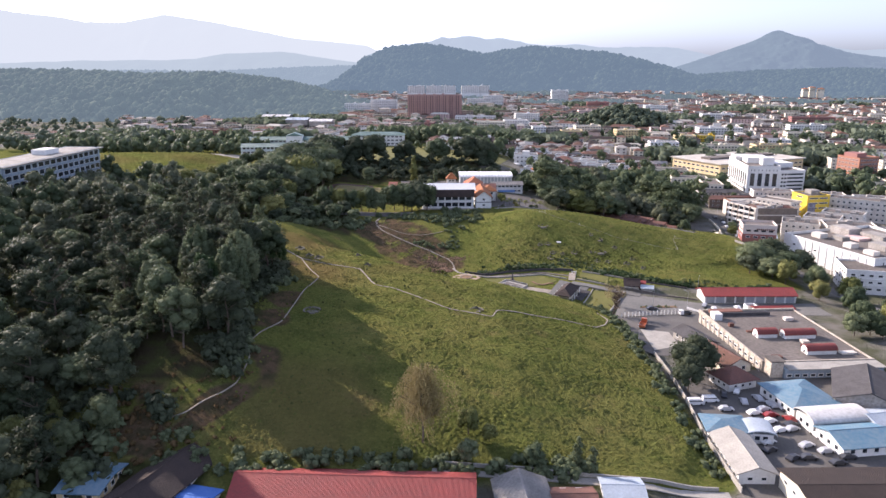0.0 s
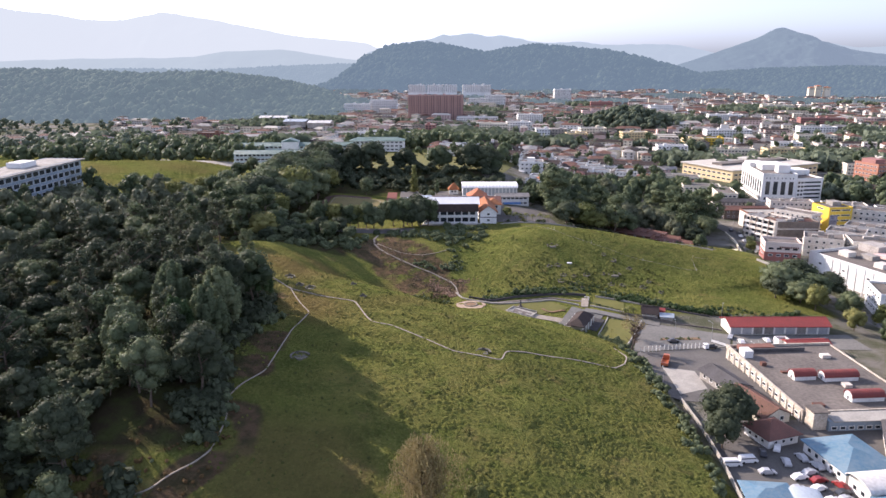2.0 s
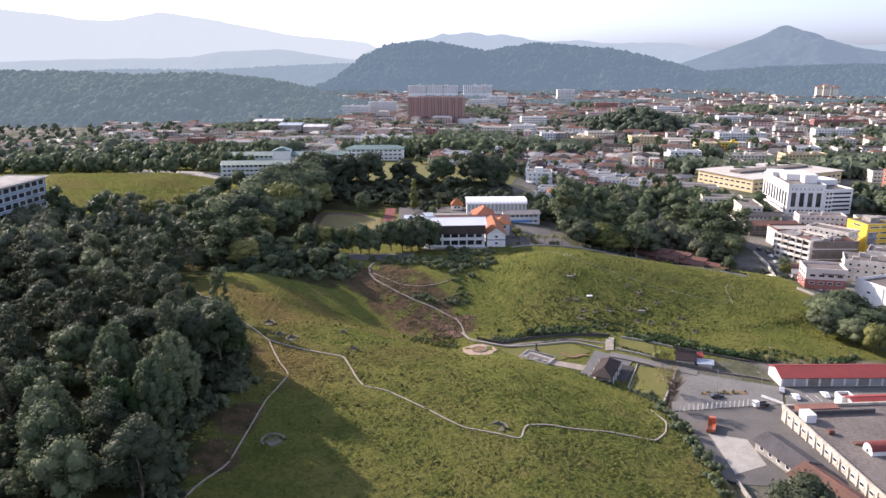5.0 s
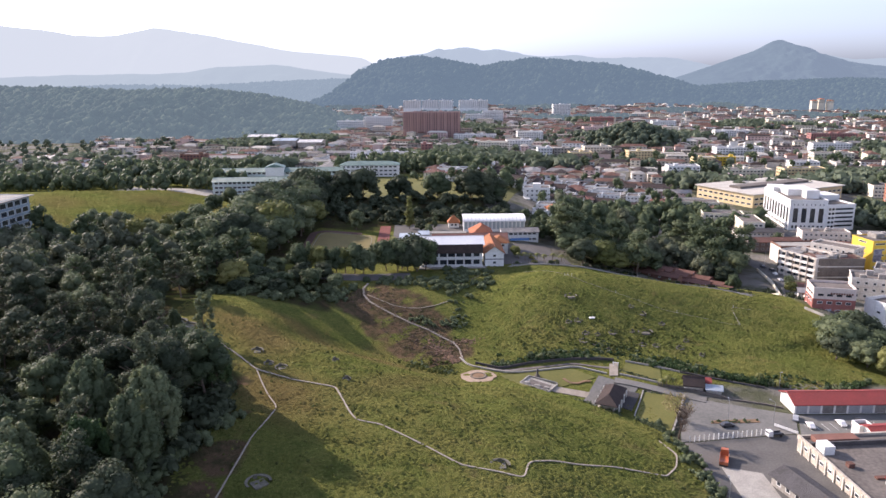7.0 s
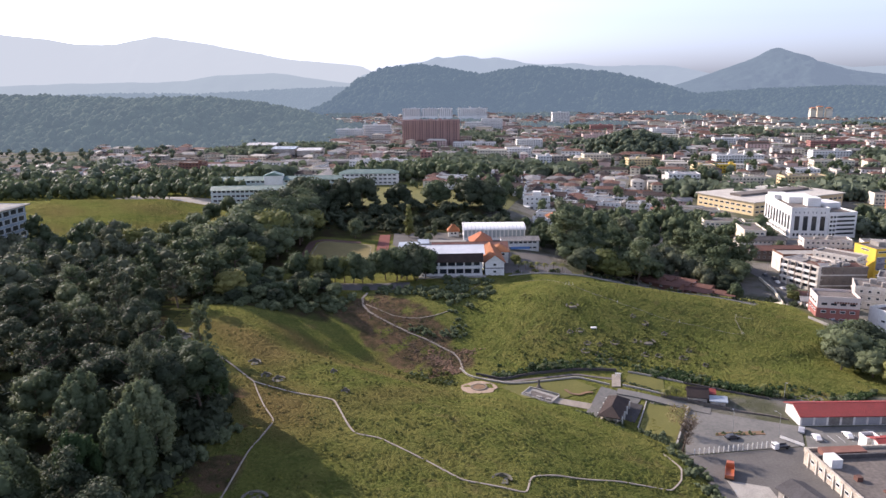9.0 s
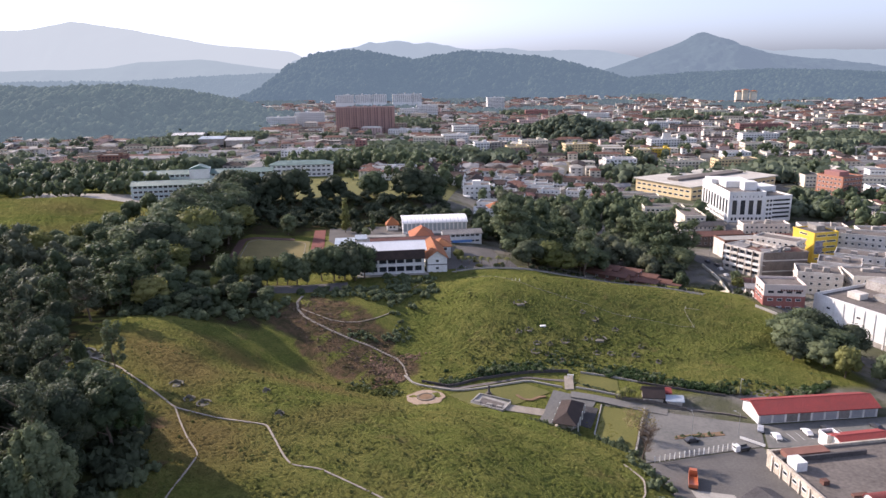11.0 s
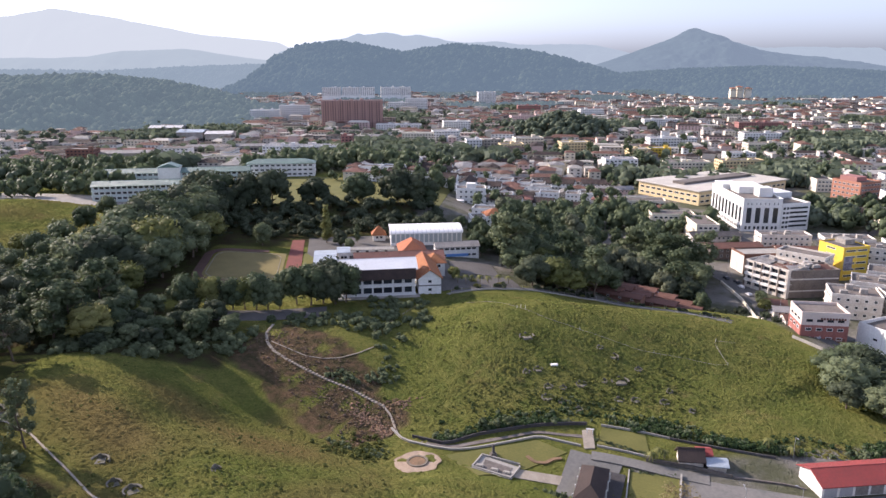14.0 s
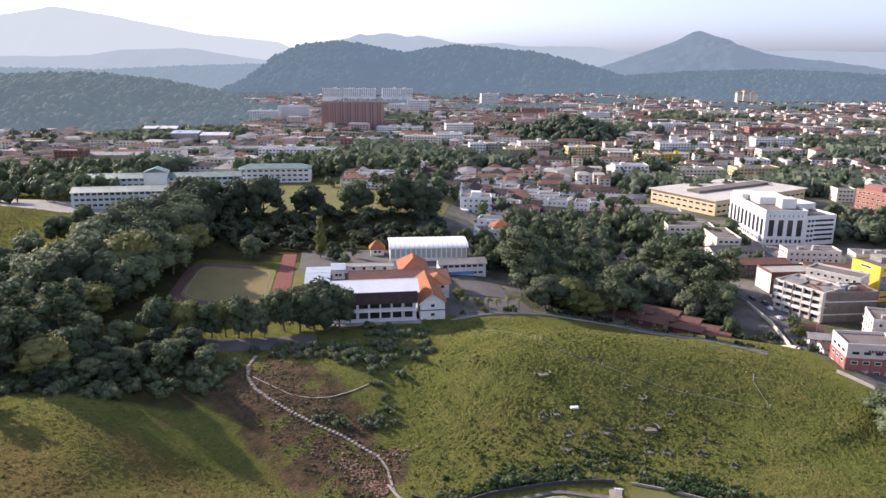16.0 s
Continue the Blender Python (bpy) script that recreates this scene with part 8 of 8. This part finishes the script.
def house_template(i, w, d, storeys, wall_mat, roof, roof_mat, label, rise=2.2, bays=4, category="house", name="house", storey=3.1, size=(1.6, 1.3), ledges=False, along="x"):
    e = block(name, label, category, 0, -400, 0, w, d, storeys, storey, wall_mat, roof=roof, roof_mat=roof_mat, bays=bays, rise=rise, sides="fl", z=-200, size=size, ledges=ledges, plinth=4, along=along)
    if storeys > 1:
        part("porch", boxes((-w * 0.3, w * 0.25, -d / 2 - 2.2, -d / 2, 2.7, 2.95), (-w * 0.3, -w * 0.3 + 0.25, -d / 2 - 2.2, -d / 2 - 1.95, -1, 2.7), (w * 0.25 - 0.25, w * 0.25, -d / 2 - 2.2, -d / 2 - 1.95, -1, 2.7)), wall_mat, e)
    HOUSES.append(e)
    return e


house_template(0, 13, 10, 2, WHITE, "hip", TILE_RED, "white two-storey house with a red-brown tiled roof")
house_template(1, 14, 11, 2, CREAM, "hip", TILE_RED, "cream two-storey house with a red-brown roof")
house_template(2, 12, 10, 2, WHITE, "gable", TILE_BROWN, "white two-storey house with a brown roof", 2.6)
house_template(3, 16, 11, 2, WHITE, "flat", None, "white two-storey house with a flat roof")
house_template(4, 26, 12, 2, WHITE, "gable", TILE_BROWN, "white terrace row with a dark brown roof", 2.6, 8)
house_template(5, 30, 12, 2, PINK, "gable", ROOF_GREY, "pink terrace row with a grey metal roof", 2.0, 9)
house_template(6, 28, 14, 3, CREAM, "flat", None, "cream three-storey shop row", 2, 8, "shop", "shop_row", 3.3, (2.2, 1.5), True)
house_template(7, 34, 14, 3, WHITE, "gable", TILE_BROWN, "white three-storey shop row with a dark roof", 2.4, 10, "shop", "shop_row", 3.2, (2.0, 1.4), True)
house_template(8, 20, 13, 4, WHITE, "flat", None, "white four-storey town block", 2, 6, "building", "town_block", 3.2, (2.0, 1.4), True)
house_template(9, 15, 10, 1, GREY, "gable", ROOF_GREY, "low house with a grey metal roof", 2.0, 4)
house_template(10, 30, 15, 1, GREY, "gable", ROOF_WHITE, "low shed with a white metal roof", 1.6, 6, "shed", "shed", 4.5)
house_template(11, 24, 12, 2, PALE_YELLOW, "gable", TILE_RED, "yellow terrace row with a red-brown roof", 2.4, 7)

rng_h = random.Random(21)
BLOCKED = [(255, 345, 500, 625), (130, 214, 468, 540), (250, 400, 610, 745), (200, 335, 270, 505), (370, 425, 590, 660), (80, 112, 498, 526), (-60, 0, 620, 665), (wh.location.x - 14, wh.location.x + 14, wh.location.y - 14, wh.location.y + 10), (-155, -65, 560, 650), (-80, 75, 480, 600), (-240, -100, 395, 600)]


def free(x, y, r=12):
    return all(not (a - r < x < b + r and c - r < y < d + r) for a, b, c, d in BLOCKED)


count = 0
y = 500
while y < 725:
    pitch = 24 if y < 700 else 29
    x = (70 if y < 600 else 30) - 0.08 * y
    xmax = 0.62 * y + 60
    while x < xmax:
        px, py = x + rng_h.uniform(-4, 4), y + rng_h.uniform(-4, 4) - 0.12 * (x - 200)
        woody = math.sin(px * 0.021 + 1.1) * math.sin(py * 0.019 + 0.4) > 0.55
        if free(px, py) and not woody and not (px < 206 and py < 478) and rng_h.random() < 0.93:
            near = px < 230
            k = rng_h.choice([0, 1, 2, 3, 0, 4, 9, 3] if near else [4, 5, 6, 7, 8, 9, 10, 11, 6, 7, 3, 1])
            ang = -22 + rng_h.choice([0, 0, 90]) + rng_h.uniform(-5, 5) if near else -14 + rng_h.choice([0, 0, 0, 90]) + rng_h.uniform(-4, 4)
            copy_thing(HOUSES[k], pose(px, py, at(px, py) + 0.2, 0, 0, ang))
            count += 1
            x += (15 if k in (0, 1, 2, 3, 9) else 30) * (1.0 if y < 700 else 1.1)
        else:
            if woody and free(px, py) and len(STUFF.get("town_wood", [])) < 420:
                for _ in range(3):
                    thicket("round", px + rng_h.uniform(-9, 9), py + rng_h.uniform(-9, 9), rng_h.uniform(0.6, 1.1), store="town_wood")
            x += 14
    y += pitch

# trees among the houses and along the streets
for i in range(420):
    yy_ = rng_h.uniform(500, 980)
    xx_ = rng_h.uniform(60 - 0.1 * yy_, 0.62 * yy_ + 40)
    if free(xx_, yy_, 2):
        thicket(rng_h.choice(["round", "bush", "tall"]), xx_, yy_, rng_h.uniform(0.35, 0.85), store="town_wood")
for x0, x1, y0, y1, n in ((-330, -120, 590, 700, 150), (-60, 70, 655, 700, 60), (110, 240, 560, 620, 24), (330, 420, 560, 600, 20), (340, 470, 480, 560, 36), (-300, -120, 700, 800, 60), (205, 262, 540, 600, 22), (40, 90, 600, 660, 16)):
    for i in range(n):
        px, py = rng_h.uniform(x0, x1), rng_h.uniform(y0, y1)
        thicket("round", px, py, rng_h.uniform(0.7, 1.15), store="town_wood")
grow("town_wood", "town_trees", "green trees among the houses", "trees", LEAF_MID, 40, 1.2, 5)

# ---- the far town, past counting ----
rng_f = np.random.RandomState(33)
TALL = [(o.location.x, o.location.y, max(v.co.x for v in o.children[0].data.vertices)) for o in bpy.data.objects if o.parent is None and o.children and o.location.y > 700 and o.name.split(".")[0] in ("town_block", "apartment_slab", "large_shed", "apartment_block")]
wall_mats = [WHITE, CREAM, PINK, STAINED, GREY]
roof_mats = [TILE_RED, TILE_BROWN, ROOF_GREY, MARKET_ROOF, CONCRETE, TILE_RED, SLAB, CONCRETE]
fv, ff, fm = [], [], []


def far_house(x, y, w, d, h, a, wm, rm, rise, z0):
    c, s = math.cos(a), math.sin(a)

    def put(px, py, pz):
        fv.append((x + px * c - py * s, y + px * s + py * c, z0 + pz))
        return len(fv) - 1
    b = [put(px, py, pz) for pz in (-3, h) for px, py in ((-w / 2, -d / 2), (w / 2, -d / 2), (w / 2, d / 2), (-w / 2, d / 2))]
    for i in range(4):
        ff.append((b[i], b[(i + 1) % 4], b[4 + (i + 1) % 4], b[4 + i]))
        fm.append(wm)
    o = 0.7
    e = [put(px, py, h - 0.1) for px, py in ((-w / 2 - o, -d / 2 - o), (w / 2 + o, -d / 2 - o), (w / 2 + o, d / 2 + o), (-w / 2 - o, d / 2 + o))]
    q = min(w, d) * 0.35 if rise else 0
    r = [put(-w / 2 + q, 0, h + rise), put(w / 2 - q, 0, h + rise)]
    for f in ((e[0], e[1], r[1], r[0]), (e[2], e[3], r[0], r[1]), (e[1], e[2], r[1]), (e[3], e[0], r[0]), (e[0], e[3], e[2], e[1])):
        ff.append(f)
        fm.append(5 + rm)
    n = max(2, int(w / 4.2))
    for k in range(int(h // 3)):
        for i in range(n):
            u = -w / 2 + w * (i + 0.5) / n
            g = [put(u + px, -d / 2 - 0.08, 1.0 + 3 * k + pz) for px, pz in ((-1.0, 0), (1.0, 0), (1.0, 1.3), (-1.0, 1.3))]
            ff.append(tuple(g))
            fm.append(13)


yy = 728.0
while yy < 2480:
    gap = 18 + 0.009 * (yy - 728)
    xx = (-0.42 if yy > 800 else -0.1) * yy - (0 if yy > 960 else 60)
    while xx < 0.72 * yy:
        px, py = xx + rng_f.uniform(-5, 5), yy + rng_f.uniform(-6, 6) - 0.1 * (xx - 200)
        woods = math.sin(px * 0.011 + 0.6) * math.sin(py * 0.013 + 1.9) + 0.45 * math.sin(px * 0.031) * math.sin(py * 0.027)
        hill = (px < -0.05 * py - 60 and 1230 < py < 1640) or (px < -0.15 * py and py >= 1640) or (px > 930 and py > 1860) or (py > 2215 and -0.1 * py < px < 900) or (252 < px < 392 and 1040 < py < 1170)
        if woods < 0.62 and not hill and free(px, py, 6) and all(abs(px - tx_) > 12 + th_ or not -34 < py - ty_ < 22 for tx_, ty_, th_ in TALL) and rng_f.rand() < 0.9:
            big = rng_f.rand()
            w = rng_f.uniform(9, 16) if big < 0.6 else rng_f.uniform(20, 38)
            h = rng_f.choice([3.2, 6.2, 6.4, 9.4, 9.6, 12.6], p=[0.22, 0.3, 0.16, 0.16, 0.1, 0.06])
            flat = rng_f.rand() < 0.3
            far_house(px, py, w, rng_f.uniform(10, 15), h, radians(-14 + (90 if rng_f.rand() < 0.25 else 0) + rng_f.uniform(-5, 5)), rng_f.choice(5, p=[0.16, 0.26, 0.2, 0.22, 0.16]), rng_f.choice([6, 7]) if flat else rng_f.choice(6, p=[0.24, 0.3, 0.13, 0.05, 0.08, 0.2]), 0.1 if flat else rng_f.uniform(1.6, 2.8), float(height(px, py)))
            xx += w * 0.85 + 5.5
        else:
            if woods >= 0.62 and not hill:
                for _ in range(4):
                    STUFF.setdefault("far_wood", []).append(("bush", px + rng_f.uniform(-12, 12), py + rng_f.uniform(-14, 14), float(height(px, py)) + 2, rng_f.uniform(2.4, 4.2), rng_f.uniform(0, 6)))
            elif rng_f.rand() < 0.6 and not hill:
                STUFF.setdefault("far_wood", []).append(("bush", px, py, float(height(px, py)) + 1, rng_f.uniform(1.8, 3.2), 1.0))
            xx += 16
    yy += gap
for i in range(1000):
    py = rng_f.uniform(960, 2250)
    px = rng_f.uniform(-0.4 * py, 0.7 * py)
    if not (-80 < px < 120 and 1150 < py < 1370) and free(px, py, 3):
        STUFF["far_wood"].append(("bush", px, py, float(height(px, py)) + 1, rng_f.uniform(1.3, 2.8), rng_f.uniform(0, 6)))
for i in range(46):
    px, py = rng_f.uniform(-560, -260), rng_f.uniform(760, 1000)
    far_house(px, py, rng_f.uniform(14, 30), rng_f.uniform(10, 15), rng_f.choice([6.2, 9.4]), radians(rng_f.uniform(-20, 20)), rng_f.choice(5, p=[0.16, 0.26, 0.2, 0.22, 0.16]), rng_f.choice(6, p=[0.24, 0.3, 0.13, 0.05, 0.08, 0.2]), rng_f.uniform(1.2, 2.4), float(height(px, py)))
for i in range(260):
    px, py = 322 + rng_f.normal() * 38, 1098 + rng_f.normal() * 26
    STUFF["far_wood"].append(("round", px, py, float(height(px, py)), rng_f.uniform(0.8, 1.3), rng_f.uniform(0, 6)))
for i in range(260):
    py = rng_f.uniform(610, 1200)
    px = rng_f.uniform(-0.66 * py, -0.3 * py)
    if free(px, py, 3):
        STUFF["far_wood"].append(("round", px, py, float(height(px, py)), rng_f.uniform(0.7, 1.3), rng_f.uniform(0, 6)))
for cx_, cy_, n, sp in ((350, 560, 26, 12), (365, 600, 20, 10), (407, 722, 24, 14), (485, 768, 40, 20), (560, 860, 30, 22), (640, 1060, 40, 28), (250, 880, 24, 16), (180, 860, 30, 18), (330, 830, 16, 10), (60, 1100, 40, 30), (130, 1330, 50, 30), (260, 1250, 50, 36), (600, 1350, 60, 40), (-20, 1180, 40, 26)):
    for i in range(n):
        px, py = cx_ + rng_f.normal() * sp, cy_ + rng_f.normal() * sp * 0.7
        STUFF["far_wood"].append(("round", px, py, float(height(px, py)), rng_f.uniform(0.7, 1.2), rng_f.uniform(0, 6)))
fme = bpy.data.meshes.new("far_town")
fme.from_pydata(fv, [], ff)
for m in wall_mats + roof_mats + [GLASS]:
    fme.materials.append(m)
fme.polygons.foreach_set("material_index", [int(i) for i in fm])
tagged(new("far_town", fme), "dense far town of low houses and shop rows", "town", kind="stuff")
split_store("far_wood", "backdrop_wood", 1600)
# The farthest trees share the slope's emissive haze.
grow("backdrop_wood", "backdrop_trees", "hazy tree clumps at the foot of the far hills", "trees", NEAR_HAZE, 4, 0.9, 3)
# Haze over the far trees is put into a lighter, greyer leaf colour.
grow("far_wood", "far_town_trees", "tree clumps among the far houses", "trees", leaf("haze_lightened_town_foliage", (0.165, 0.195, 0.125), (0.115, 0.14, 0.095)), 4, 0.9, 3)

# templates that stand nowhere are taken away again
for src in list(TREE_KINDS.values()) + HOUSES:
    for o in (*src.children_recursive, src):
        bpy.data.objects.remove(o)
